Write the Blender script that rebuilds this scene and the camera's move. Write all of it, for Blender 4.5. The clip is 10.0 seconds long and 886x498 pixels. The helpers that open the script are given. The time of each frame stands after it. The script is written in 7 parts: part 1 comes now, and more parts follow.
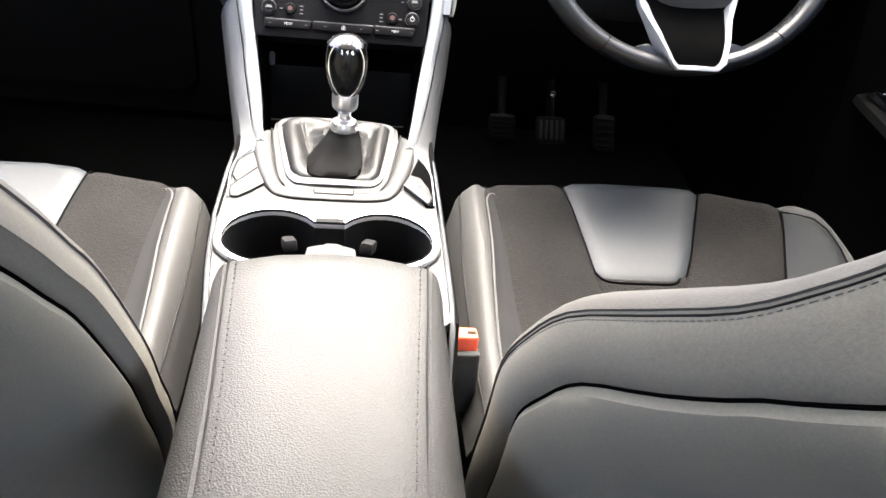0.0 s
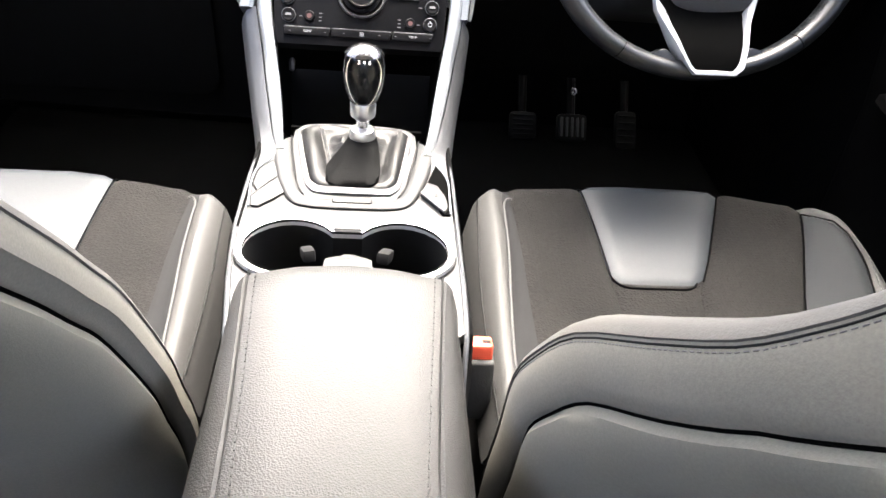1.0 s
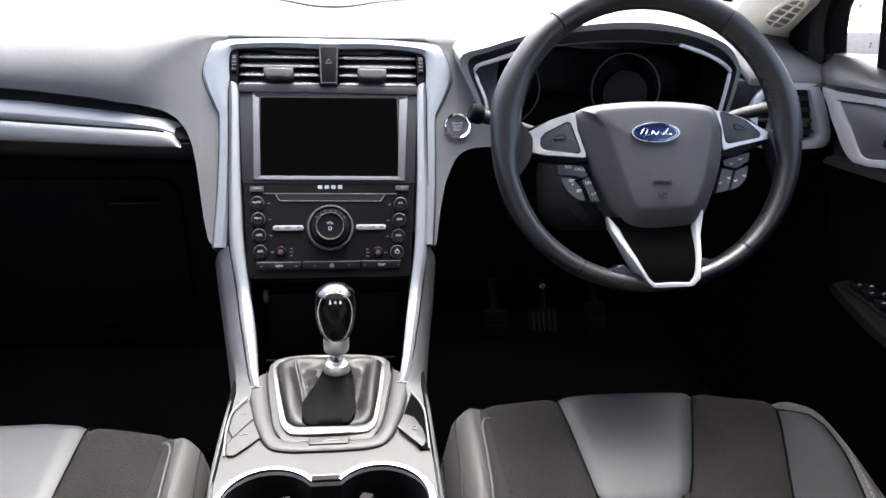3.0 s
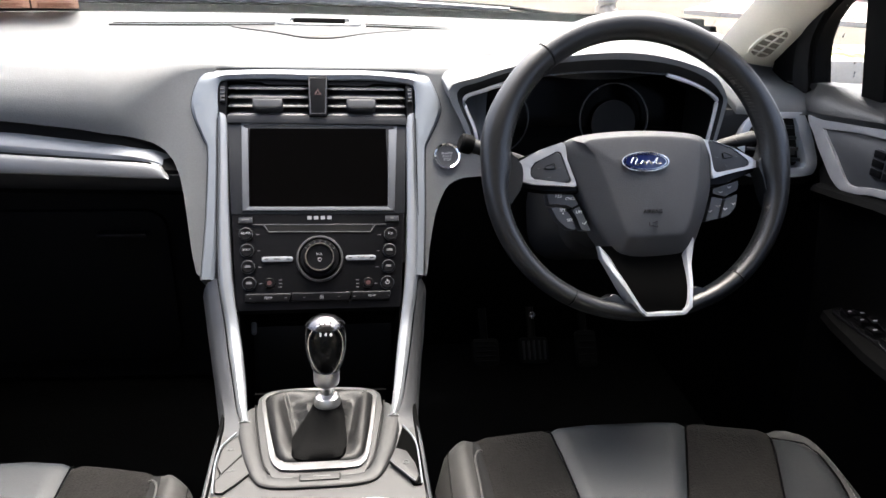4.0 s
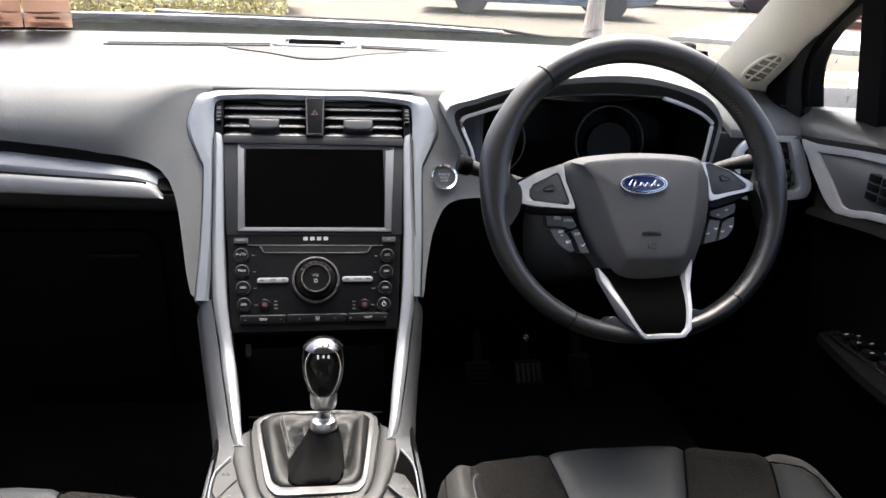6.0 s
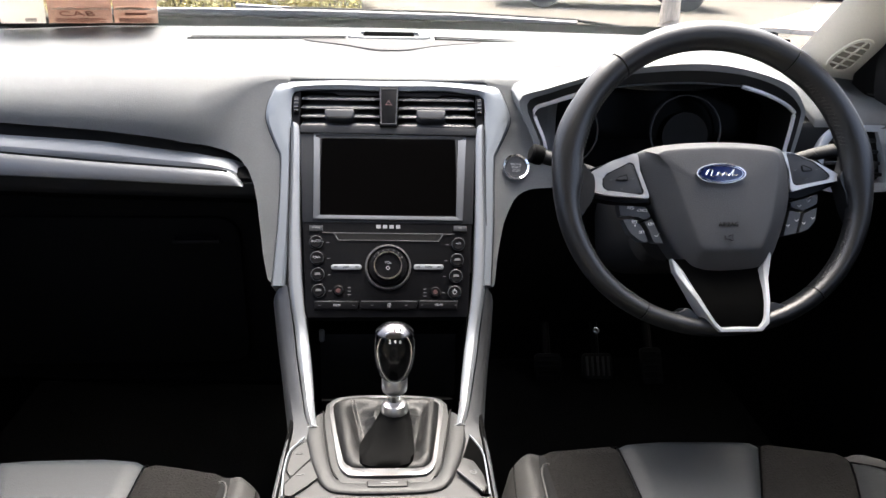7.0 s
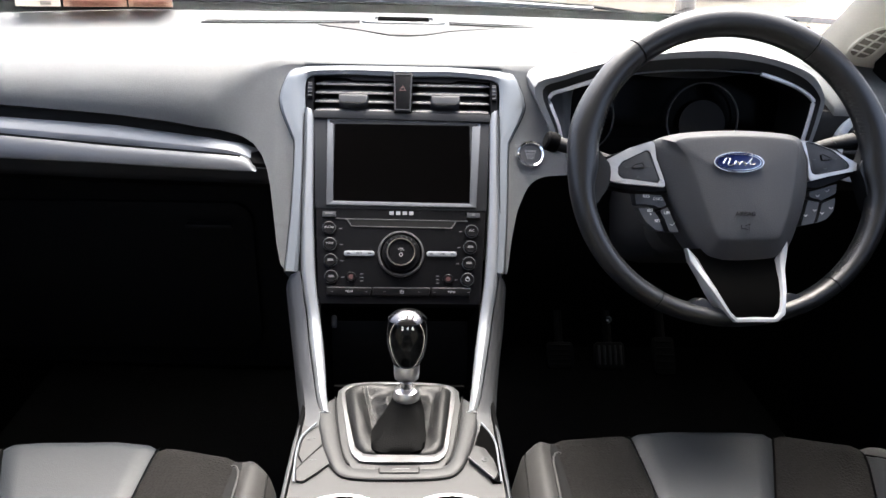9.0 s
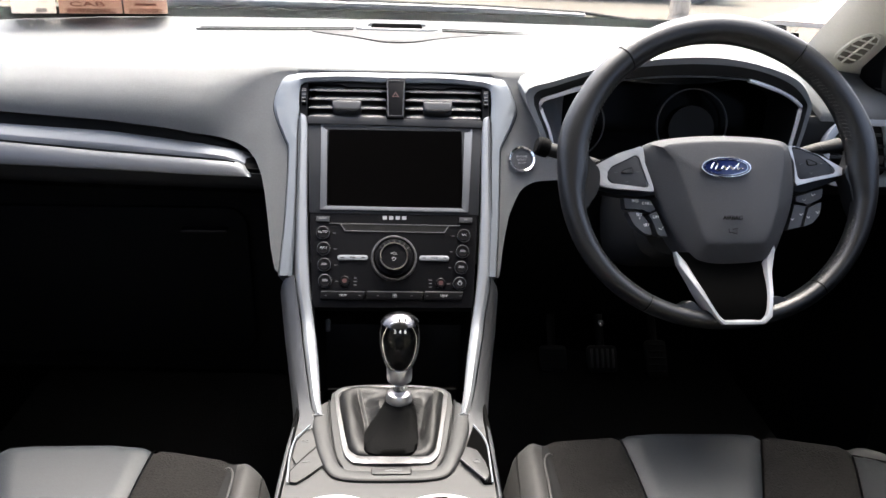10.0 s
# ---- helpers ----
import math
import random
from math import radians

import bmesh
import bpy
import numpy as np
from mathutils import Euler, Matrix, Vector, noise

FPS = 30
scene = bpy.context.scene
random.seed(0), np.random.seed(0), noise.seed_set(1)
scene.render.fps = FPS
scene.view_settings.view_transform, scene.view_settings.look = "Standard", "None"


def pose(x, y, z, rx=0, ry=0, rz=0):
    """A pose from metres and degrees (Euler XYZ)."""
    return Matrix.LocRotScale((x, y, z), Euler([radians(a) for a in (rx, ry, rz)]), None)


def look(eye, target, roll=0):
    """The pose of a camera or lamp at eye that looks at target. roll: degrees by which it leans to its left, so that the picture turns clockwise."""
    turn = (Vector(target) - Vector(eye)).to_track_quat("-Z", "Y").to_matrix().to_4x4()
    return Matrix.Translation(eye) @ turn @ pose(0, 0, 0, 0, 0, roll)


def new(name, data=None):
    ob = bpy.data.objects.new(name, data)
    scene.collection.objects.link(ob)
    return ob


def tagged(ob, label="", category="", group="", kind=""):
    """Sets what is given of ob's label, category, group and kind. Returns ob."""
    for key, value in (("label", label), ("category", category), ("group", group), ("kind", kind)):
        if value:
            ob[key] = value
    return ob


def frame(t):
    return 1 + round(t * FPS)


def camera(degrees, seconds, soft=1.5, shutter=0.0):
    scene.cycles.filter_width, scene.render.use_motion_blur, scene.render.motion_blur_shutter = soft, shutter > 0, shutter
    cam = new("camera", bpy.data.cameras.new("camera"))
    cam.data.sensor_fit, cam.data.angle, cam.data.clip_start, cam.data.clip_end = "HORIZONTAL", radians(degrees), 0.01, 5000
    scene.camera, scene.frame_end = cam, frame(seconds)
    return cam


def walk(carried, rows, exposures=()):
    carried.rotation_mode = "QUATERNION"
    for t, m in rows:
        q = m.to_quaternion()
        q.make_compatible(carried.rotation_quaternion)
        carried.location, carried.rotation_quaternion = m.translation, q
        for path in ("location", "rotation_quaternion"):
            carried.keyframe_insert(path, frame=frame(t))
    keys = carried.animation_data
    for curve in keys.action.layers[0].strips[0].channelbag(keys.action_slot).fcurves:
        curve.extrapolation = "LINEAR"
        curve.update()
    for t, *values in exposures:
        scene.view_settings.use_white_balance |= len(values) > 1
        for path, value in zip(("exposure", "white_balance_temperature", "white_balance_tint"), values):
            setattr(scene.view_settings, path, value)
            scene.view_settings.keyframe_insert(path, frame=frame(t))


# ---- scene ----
cam = camera(59.3, 10.0)
PATH = [
    (0, (0.016, 0.025, 1.062), (0.263, 1.629, -0.108), 7.5),
    (0.5, (0.024, 0.012, 1.059), (0.229, 1.593, -0.149), 7.0),
    (1, (0.024, 0.029, 1.087), (0.205, 1.615, -0.118), 6.0),
    (1.5, (0.024, 0.065, 1.105), (0.196, 1.705, -0.027), 3.9),
    (2, (0.025, 0.067, 1.139), (0.211, 1.817, 0.188), 3.0),
    (2.5, (0.029, 0.057, 1.149), (0.238, 1.832, 0.253), 2.6),
    (3, (0.029, 0.054, 1.153), (0.258, 1.854, 0.31), 2.2),
    (4.5, (0.022, 0.067, 1.152), (0.306, 1.895, 0.392), 2.5),
    (5, (0.021, 0.071, 1.15), (0.326, 1.901, 0.403), 2.8),
    (5.2, (0.021, 0.071, 1.15), (0.331, 1.9, 0.407), 2.8),
    (6.3, (0.008, 0.062, 1.148), (0.291, 1.907, 0.431), 2.8),
    (6.5, (0.007, 0.057, 1.147), (0.199, 1.911, 0.423), 1.9),
    (7, (0.008, 0.06, 1.144), (0.133, 1.914, 0.405), 1.5),
    (7.5, (0.006, 0.049, 1.144), (0.115, 1.9, 0.394), 1.4),
    (8, (0.005, 0.06, 1.142), (0.107, 1.906, 0.378), 1.5),
    (8.5, (0.005, 0.063, 1.143), (0.107, 1.907, 0.374), 1.6),
    (9, (0.006, 0.064, 1.142), (0.102, 1.907, 0.372), 1.7),
    (9.5, (0.009, 0.056, 1.145), (0.113, 1.901, 0.381), 1.9),
    (10, (0.01, 0.053, 1.146), (0.116, 1.901, 0.387), 1.7),
]
# tone of the clip's own exposure: brighter while the camera looks down at the seats
walk(cam, [(t, look(eye, target, roll)) for t, eye, target, roll in PATH],
     exposures=[(0.0, 4.38, 6350, 10), (0.5, 4.47, 6350, 10), (1.0, 4.5, 6350, 10), (1.5, 4.4, 6150, 10), (2.0, 4.15, 6000, 10), (2.5, 3.65, 5900, 10),
                (3.0, 3.4, 6000, 10), (4.5, 3.0, 6300, 10), (5.0, 3.0, 6300, 10), (6.5, 3.0, 6300, 10), (7.5, 3.02, 6250, 10), (9.0, 3.08, 6200, 10), (10.0, 3.0, 6250, 10)])

# ---- light ----
SUN_EL, SUN_AZ = 64.0, 8.0
world = bpy.data.worlds.new("sky")
scene.world = world
world.use_nodes = True
wn = world.node_tree
sky = wn.nodes.new("ShaderNodeTexSky")
sky.sky_type, sky.sun_disc = "NISHITA", False
sky.sun_elevation, sky.sun_rotation = radians(SUN_EL), radians(SUN_AZ)
sky.air_density, sky.dust_density, sky.ozone_density = 0.6, 10.0, 0.5
wn.nodes["Background"].inputs["Strength"].default_value = 0.15
wn.links.new(sky.outputs[0], wn.nodes["Background"].inputs["Color"])
sun = new("sun", bpy.data.lights.new("sun", "SUN"))
sun.data.energy, sun.data.angle, sun.data.color = 0.5, radians(50), (1.0, 0.96, 0.9)
sd = Vector((math.sin(radians(SUN_AZ)) * math.cos(radians(SUN_EL)), math.cos(radians(SUN_AZ)) * math.cos(radians(SUN_EL)), math.sin(radians(SUN_EL))))
sun.matrix_world = look(sd * 30, (0, 0, 0))


# ---- materials ----
def mat(name, base, rough=0.5, metal=0.0, grain=0.0, bump=0.0, var=0.12, spec=0.5, coat=0.0, stretch=None, wear=0.0, bump2=None, alt=None, vscale=6.0):
    """A surface with its colour varied at two scales, and grain and relief at a real-world size (grain: cells per metre)."""
    m = bpy.data.materials.new(name)
    m.use_nodes = True
    nt = m.node_tree
    b = nt.nodes["Principled BSDF"]
    b.inputs["Metallic"].default_value = metal
    b.inputs["Specular IOR Level"].default_value = spec
    b.inputs["Coat Weight"].default_value = coat
    b.inputs["Coat Roughness"].default_value = 0.05
    tc = nt.nodes.new("ShaderNodeTexCoord")
    mp = nt.nodes.new("ShaderNodeMapping")
    if stretch:
        mp.inputs["Scale"].default_value = stretch
    nt.links.new(tc.outputs["Object"], mp.inputs["Vector"])
    n1 = nt.nodes.new("ShaderNodeTexNoise")
    n1.inputs["Scale"].default_value, n1.inputs["Detail"].default_value = vscale, 5.0
    nt.links.new(mp.outputs[0], n1.inputs["Vector"])
    n2 = nt.nodes.new("ShaderNodeTexNoise")
    n2.inputs["Scale"].default_value, n2.inputs["Detail"].default_value = max(grain, 60.0) * 0.6, 3.0
    nt.links.new(mp.outputs[0], n2.inputs["Vector"])
    mx = nt.nodes.new("ShaderNodeMath")
    mx.operation = "ADD"
    nt.links.new(n1.outputs["Fac"], mx.inputs[0])
    nt.links.new(n2.outputs["Fac"], mx.inputs[1])
    mr = nt.nodes.new("ShaderNodeMapRange")
    mr.inputs[1].default_value, mr.inputs[2].default_value = 0.7, 1.3
    nt.links.new(mx.outputs[0], mr.inputs[0])
    cr = nt.nodes.new("ShaderNodeMix")
    cr.data_type = "RGBA"
    hi = alt or [c * (1 + var) for c in base]
    lo = base if alt else [c * (1 - var) for c in base]
    cr.inputs[6].default_value = (*lo, 1)
    cr.inputs[7].default_value = (*hi, 1)
    nt.links.new(mr.outputs[0], cr.inputs[0])
    nt.links.new(cr.outputs[2], b.inputs["Base Color"])
    rr_ = nt.nodes.new("ShaderNodeMapRange")
    rr_.inputs[3].default_value, rr_.inputs[4].default_value = max(0.02, rough - 0.06 - wear), min(1.0, rough + 0.06)
    nt.links.new(n1.outputs["Fac"], rr_.inputs[0])
    nt.links.new(rr_.outputs[0], b.inputs["Roughness"])
    if bump:
        if bump2 == "noise":
            g = nt.nodes.new("ShaderNodeTexNoise")
            g.inputs["Detail"].default_value = 4.0
            go = g.outputs["Fac"]
        else:
            g = nt.nodes.new("ShaderNodeTexVoronoi")
            go = g.outputs["Distance"]
        g.inputs["Scale"].default_value = grain
        nt.links.new(mp.outputs[0], g.inputs["Vector"])
        bp = nt.nodes.new("ShaderNodeBump")
        bp.inputs["Strength"].default_value, bp.inputs["Distance"].default_value = bump, 0.0008
        nt.links.new(go, bp.inputs["Height"])
        nt.links.new(bp.outputs[0], b.inputs["Normal"])
    return m


def glass_mat(name, gloss=0.08):
    m = bpy.data.materials.new(name)
    m.use_nodes = True
    nt = m.node_tree
    nt.nodes.remove(nt.nodes["Principled BSDF"])
    out = nt.nodes["Material Output"]
    tr, gl, mix, fr = (nt.nodes.new(k) for k in ("ShaderNodeBsdfTransparent", "ShaderNodeBsdfGlossy", "ShaderNodeMixShader", "ShaderNodeLayerWeight"))
    tr.inputs[0].default_value = (0.96, 0.975, 0.965, 1)
    gl.inputs["Roughness"].default_value = 0.02
    fr.inputs[0].default_value = 0.35
    sc = nt.nodes.new("ShaderNodeMath")
    sc.operation = "POWER"
    sc.inputs[1].default_value = 3.0
    nt.links.new(fr.outputs["Facing"], sc.inputs[0])
    nt.links.new(sc.outputs[0], mix.inputs[0])
    nt.links.new(tr.outputs[0], mix.inputs[1])
    nt.links.new(gl.outputs[0], mix.inputs[2])
    nt.links.new(mix.outputs[0], out.inputs[0])
    return m


M_HUB = mat("soft_wheel_cover", (0.036, 0.038, 0.042), 0.6, grain=900, bump=0.2, var=0.1)
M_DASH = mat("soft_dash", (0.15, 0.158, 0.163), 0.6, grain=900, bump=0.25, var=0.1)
# Near zero, below real plastic: the lower cabin's shade is in the colour.
M_DASH_LOW = mat("shade_black_plastic", (0.0018, 0.0018, 0.0019), 0.7, grain=1200, bump=0.2, spec=0.05)
M_CHEEK = mat("dark_satin_plastic", (0.06, 0.061, 0.064), 0.45, grain=1500, bump=0.08)
M_SILVER = mat("satin_silver_paint", (0.135, 0.151, 0.17), 0.5, metal=0.35, grain=1500, bump=0.03, var=0.05)
M_BRIGHT = mat("bright_silver_paint", (0.2, 0.212, 0.228), 0.46, metal=0.45, grain=1500, bump=0.02, var=0.04)
M_BEZEL = mat("blue_grey_satin", (0.19, 0.2, 0.215), 0.55, metal=0.1, grain=1500, bump=0.03, var=0.05)
M_CONSOLE = mat("grey_satin_console", (0.0195, 0.02, 0.0208), 0.58, metal=0.0, spec=0.32, grain=1500, bump=0.05, var=0.06, wear=0.05)
M_CHROME = mat("chrome", (0.82, 0.82, 0.83), 0.09, metal=1.0, var=0.02)
M_PIANO = mat("piano_black", (0.004, 0.004, 0.0045), 0.12, var=0.05, spec=0.4)
M_FASCIA = mat("fascia_black", (0.003, 0.003, 0.0036), 0.4, grain=1600, bump=0.04, spec=0.08)
M_SLAT = mat("dark_vent_plastic", (0.03, 0.0315, 0.035), 0.42, grain=1600, bump=0.04, spec=0.4)
M_SCREEN = mat("screen_glass", (0.0011, 0.001, 0.001), 0.14, var=0.05, spec=0.02)
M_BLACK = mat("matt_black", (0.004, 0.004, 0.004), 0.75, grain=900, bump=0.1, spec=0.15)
M_RUBBER = mat("black_rubber", (0.02, 0.02, 0.02), 0.75, grain=500, bump=0.2)
# Rubber parts, and the seat's leather valley where shade is painted in.
M_GREYRUB = mat("grey_rubber_and_shade", (0.007, 0.007, 0.0075), 0.8, spec=0.12)
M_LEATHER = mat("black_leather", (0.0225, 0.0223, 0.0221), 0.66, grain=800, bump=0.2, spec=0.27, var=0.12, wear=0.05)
# Black leather whose blue tint stands for the sky mirrored in it.
M_LEATHER_S = mat("sky_tinted_leather", (0.0115, 0.0141, 0.0174), 0.6, grain=620, bump=0.12, var=0.14, wear=0.05, spec=0.3)
M_WHEEL = mat("wheel_leather", (0.006, 0.0066, 0.0078), 0.42, grain=600, bump=0.12, var=0.12, wear=0.1)
# Pale for a dark seat: light from the rear windows is in this colour.
M_BACK = mat("seat_back_lit_leatherette", (0.125, 0.12, 0.097), 0.75, grain=900, bump=0.08, var=0.12)
M_ARM = mat("armrest_leather", (0.0165, 0.0163, 0.016), 0.58, grain=680, bump=0.45, var=0.15, wear=0.04, spec=0.28)
M_SUEDE = mat("perforated_suede", (0.0066, 0.0061, 0.0058), 0.95, grain=380, bump=0.8, var=0.5, spec=0.15, vscale=14)


def perforate(m, pitch, hole, dark):
    """Small round holes in rows, punched into a cover."""
    nt = m.node_tree
    b = nt.nodes["Principled BSDF"]
    tc, vo, mr, mx = (nt.nodes.new(k) for k in ("ShaderNodeTexCoord", "ShaderNodeTexVoronoi", "ShaderNodeMapRange", "ShaderNodeMix"))
    vo.voronoi_dimensions = "2D"
    vo.inputs["Scale"].default_value, vo.inputs["Randomness"].default_value = 1.0 / pitch, 0.0
    nt.links.new(tc.outputs["Object"], vo.inputs["Vector"])
    mr.inputs[1].default_value, mr.inputs[2].default_value = hole * 0.8, hole * 1.2
    mr.inputs[3].default_value, mr.inputs[4].default_value = dark, 1.0
    nt.links.new(vo.outputs["Distance"], mr.inputs[0])
    mx.data_type, mx.blend_type = "RGBA", "MULTIPLY"
    mx.inputs[0].default_value = 1.0
    nt.links.new(b.inputs["Base Color"].links[0].from_socket, mx.inputs[6])
    nt.links.new(mr.outputs[0], mx.inputs[7])
    nt.links.new(mx.outputs[2], b.inputs["Base Color"])


perforate(M_SUEDE, 0.0042, 0.24, 0.55)
M_STITCH = mat("grey_thread", (0.3, 0.29, 0.28), 0.8)
M_DARKSTITCH = mat("dark_thread", (0.022, 0.022, 0.022), 0.8)
M_CREAM = mat("cream_pillar_trim", (0.8, 0.76, 0.67), 0.75, grain=700, bump=0.3, bump2="noise", var=0.05)
M_HEAD = mat("cream_headlining", (0.72, 0.69, 0.62), 0.95, grain=500, bump=0.3, bump2="noise", var=0.05)
# Carpet taken almost to zero, so footwell shade is part of its colour.
M_CARPET = mat("shade_black_carpet", (0.003, 0.003, 0.0033), 1.0, grain=300, bump=0.8, bump2="noise", var=0.3, spec=0.1)
M_BUCKLE = mat("orange_red_plastic", (0.75, 0.09, 0.04), 0.45)
M_RED = mat("red_mark", (0.034, 0.007, 0.007), 0.5)
M_WHITE = mat("white_print", (0.75, 0.75, 0.75), 0.6)
M_GREYPRINT = mat("grey_print", (0.075, 0.075, 0.08), 0.6)
M_LEGEND = mat("pale_print", (0.26, 0.26, 0.27), 0.6)
M_LINE = mat("pale_silver_line", (0.29, 0.295, 0.305), 0.35, metal=0.2)
M_BLUE = mat("blue_enamel", (0.008, 0.014, 0.07), 0.2, coat=0.4)
M_BUTTON = mat("button_grey", (0.03, 0.032, 0.036), 0.45, spec=0.3)
M_DIAL = mat("dial_grey", (0.018, 0.018, 0.019), 0.7, spec=0.2)
# Same black leather as the cushion, lightened as if lit; front less than rear.
M_FRONT = mat("bolster_front_half_lit", (0.058, 0.055, 0.05), 0.66, grain=800, bump=0.15, spec=0.3, var=0.14)
M_BOLSTER = mat("backrest_lit_leather", (0.13, 0.123, 0.102), 0.8, grain=900, bump=0.07, var=0.15)
M_LOWFACE = mat("soft_black_panel", (0.008, 0.008, 0.0083), 0.6, grain=900, bump=0.2, spec=0.3)
M_KNOB = mat("knob_black", (0.004, 0.004, 0.0042), 0.16, spec=0.22, var=0.05)
M_DOORTOP = mat("door_top_vinyl", (0.015, 0.0153, 0.0158), 0.38, grain=450, bump=0.4, var=0.12, spec=0.4)
M_SATIN = mat("satin_chrome", (0.115, 0.115, 0.119), 0.34, metal=0.8, var=0.03)
M_THREAD = mat("charcoal_thread", (0.085, 0.083, 0.08), 0.8)
M_REAR = mat("grey_rear_trim", (0.45, 0.435, 0.4), 0.8, grain=500, bump=0.2, var=0.1)
M_CAP = mat("dark_chrome", (0.1, 0.1, 0.105), 0.16, metal=1.0, var=0.03)
M_PIPING = mat("pale_piping", (0.027, 0.027, 0.0265), 0.65)
# No sheen and near zero, so recesses take their shade from the colour.
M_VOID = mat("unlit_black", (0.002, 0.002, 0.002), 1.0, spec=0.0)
M_INSERT = mat("dark_grey_leather", (0.0125, 0.0138, 0.0152), 0.75, grain=620, bump=0.14, var=0.12, spec=0.12)
M_RIM = mat("bright_satin_rim", (0.5, 0.5, 0.505), 0.32, metal=0.5, var=0.03)
M_BOOT = mat("matt_boot_leather", (0.0011, 0.0011, 0.0012), 0.6, grain=700, bump=0.35, spec=0.03)
M_GAITER = mat("gaiter_leather", (0.005, 0.0051, 0.0054), 0.48, grain=700, bump=0.35, spec=0.26)
M_SHOULDER = mat("mid_grey_satin", (0.038, 0.04, 0.0435), 0.48, metal=0.2, grain=1500, bump=0.04, var=0.05)
M_SPOKE = mat("spoke_silver", (0.4, 0.41, 0.425), 0.36, metal=0.4, grain=1500, bump=0.02, var=0.04)
M_KEY = mat("key_grey", (0.055, 0.06, 0.068), 0.5, spec=0.3, grain=1500, bump=0.05)
M_STRIP = mat("trim_strip_silver", (0.14, 0.144, 0.148), 0.46, metal=0.4, grain=1500, bump=0.02, var=0.04)
M_EDGE = mat("screen_edge_grey", (0.09, 0.096, 0.107), 0.42, metal=0.3, grain=1500, bump=0.02, var=0.04)
M_POLISH = mat("polished_line", (0.82, 0.82, 0.84), 0.3, metal=0.25, var=0.03)
M_STEEL = mat("brushed_steel", (0.5, 0.5, 0.51), 0.28, metal=1.0, var=0.04)
# Far paler than the bezel's silver, to make up for missing side light.
M_VENTRIM = mat("vent_rim_lit_silver", (0.5, 0.54, 0.59), 0.42, metal=0.25, grain=1500, bump=0.02, var=0.04)
M_SURROUND = mat("blue_grey_panel", (0.0115, 0.0125, 0.0148), 0.46, grain=1600, bump=0.04, spec=0.2)
M_GLASS = glass_mat("window_glass")
def paper(name, base):
    """Thin paper that lets some light through."""
    m = mat(name, base, 0.85, grain=300, bump=0.1, bump2="noise")
    nt = m.node_tree
    tl, mx = nt.nodes.new("ShaderNodeBsdfTranslucent"), nt.nodes.new("ShaderNodeMixShader")
    tl.inputs[0].default_value = (*base, 1)
    mx.inputs[0].default_value = 0.35
    nt.links.new(nt.nodes["Principled BSDF"].outputs[0], mx.inputs[1])
    nt.links.new(tl.outputs[0], mx.inputs[2])
    nt.links.new(mx.outputs[0], nt.nodes["Material Output"].inputs[0])
    return m


M_PAPER = paper("buff_paper", (0.58, 0.45, 0.385))
M_PAPERW = paper("white_paper", (0.78, 0.75, 0.71))
M_PAPERINK = mat("brown_ink", (0.2, 0.08, 0.06), 0.8)
M_ASPHALT = mat("asphalt", (0.1, 0.09, 0.075), 0.9, grain=60, bump=0.6, bump2="noise", spec=0.05, var=0.25, vscale=0.7)
M_CONCRETE = mat("pale_concrete", (0.5, 0.47, 0.41), 0.9, grain=40, bump=0.5, bump2="noise", spec=0.1, var=0.15, vscale=1.5)
M_LEAF = mat("yellow_green_leaves", (0.2, 0.19, 0.04), 0.7, alt=(0.5, 0.42, 0.16), vscale=3.0)
M_TWIG = mat("dry_stems", (0.3, 0.26, 0.16), 0.9)
M_BARK = mat("pale_bark", (0.38, 0.33, 0.27), 0.95, grain=30, bump=1.0, bump2="noise", var=0.35, stretch=(1, 1, 0.3))
M_CARWHITE = mat("white_car_paint", (0.7, 0.7, 0.7), 0.25, coat=0.8, var=0.03)
M_CARDARK = mat("dark_blue_car_paint", (0.03, 0.035, 0.05), 0.25, coat=0.8, var=0.05)
M_CARSILV = mat("silver_car_paint", (0.45, 0.45, 0.46), 0.3, metal=0.6, coat=0.5, var=0.03)
M_CARRED = mat("red_car_paint", (0.5, 0.02, 0.02), 0.25, coat=0.8, var=0.05)
M_OWN = mat("own_body_paint", (0.04, 0.045, 0.055), 0.25, coat=0.8, var=0.05)
M_TAIL = mat("red_lamp_lens", (0.6, 0.02, 0.02), 0.15)
M_CARGLASS = mat("dark_car_glass", (0.03, 0.035, 0.04), 0.08)
M_WIPER = mat("wiper_grey", (0.06, 0.065, 0.075), 0.4, metal=0.2)
M_MOSS = mat("moss", (0.16, 0.17, 0.03), 0.95, grain=80, bump=0.8, bump2="noise", var=0.4)

# ---- mesh helpers ----
WORLD = {}


def thing(name, at, label, category, group="", kind=""):
    ob = tagged(new(name), label, category, group, kind)
    ob.location = at
    ob.empty_display_size = 0.05
    WORLD[ob] = Matrix.Translation(at)
    return ob


def part(name, bm, material, parent=None, label="", smooth=True):
    bmesh.ops.recalc_face_normals(bm, faces=bm.faces)
    me = bpy.data.meshes.new(name)
    bm.to_mesh(me)
    bm.free()
    me.materials.append(material)
    if smooth:
        me.shade_smooth()
        me.set_sharp_from_angle(angle=radians(38))
    ob = new(name, me)
    if parent is not None:
        ob.parent = parent
        ob.matrix_parent_inverse = WORLD.get(parent, Matrix()).inverted()
    if label:
        ob["label"] = label
    return ob


def setting(name, bm, material, label, category, smooth=True):
    return tagged(part(name, bm, material, None, "", smooth), label, category, "", "structure")


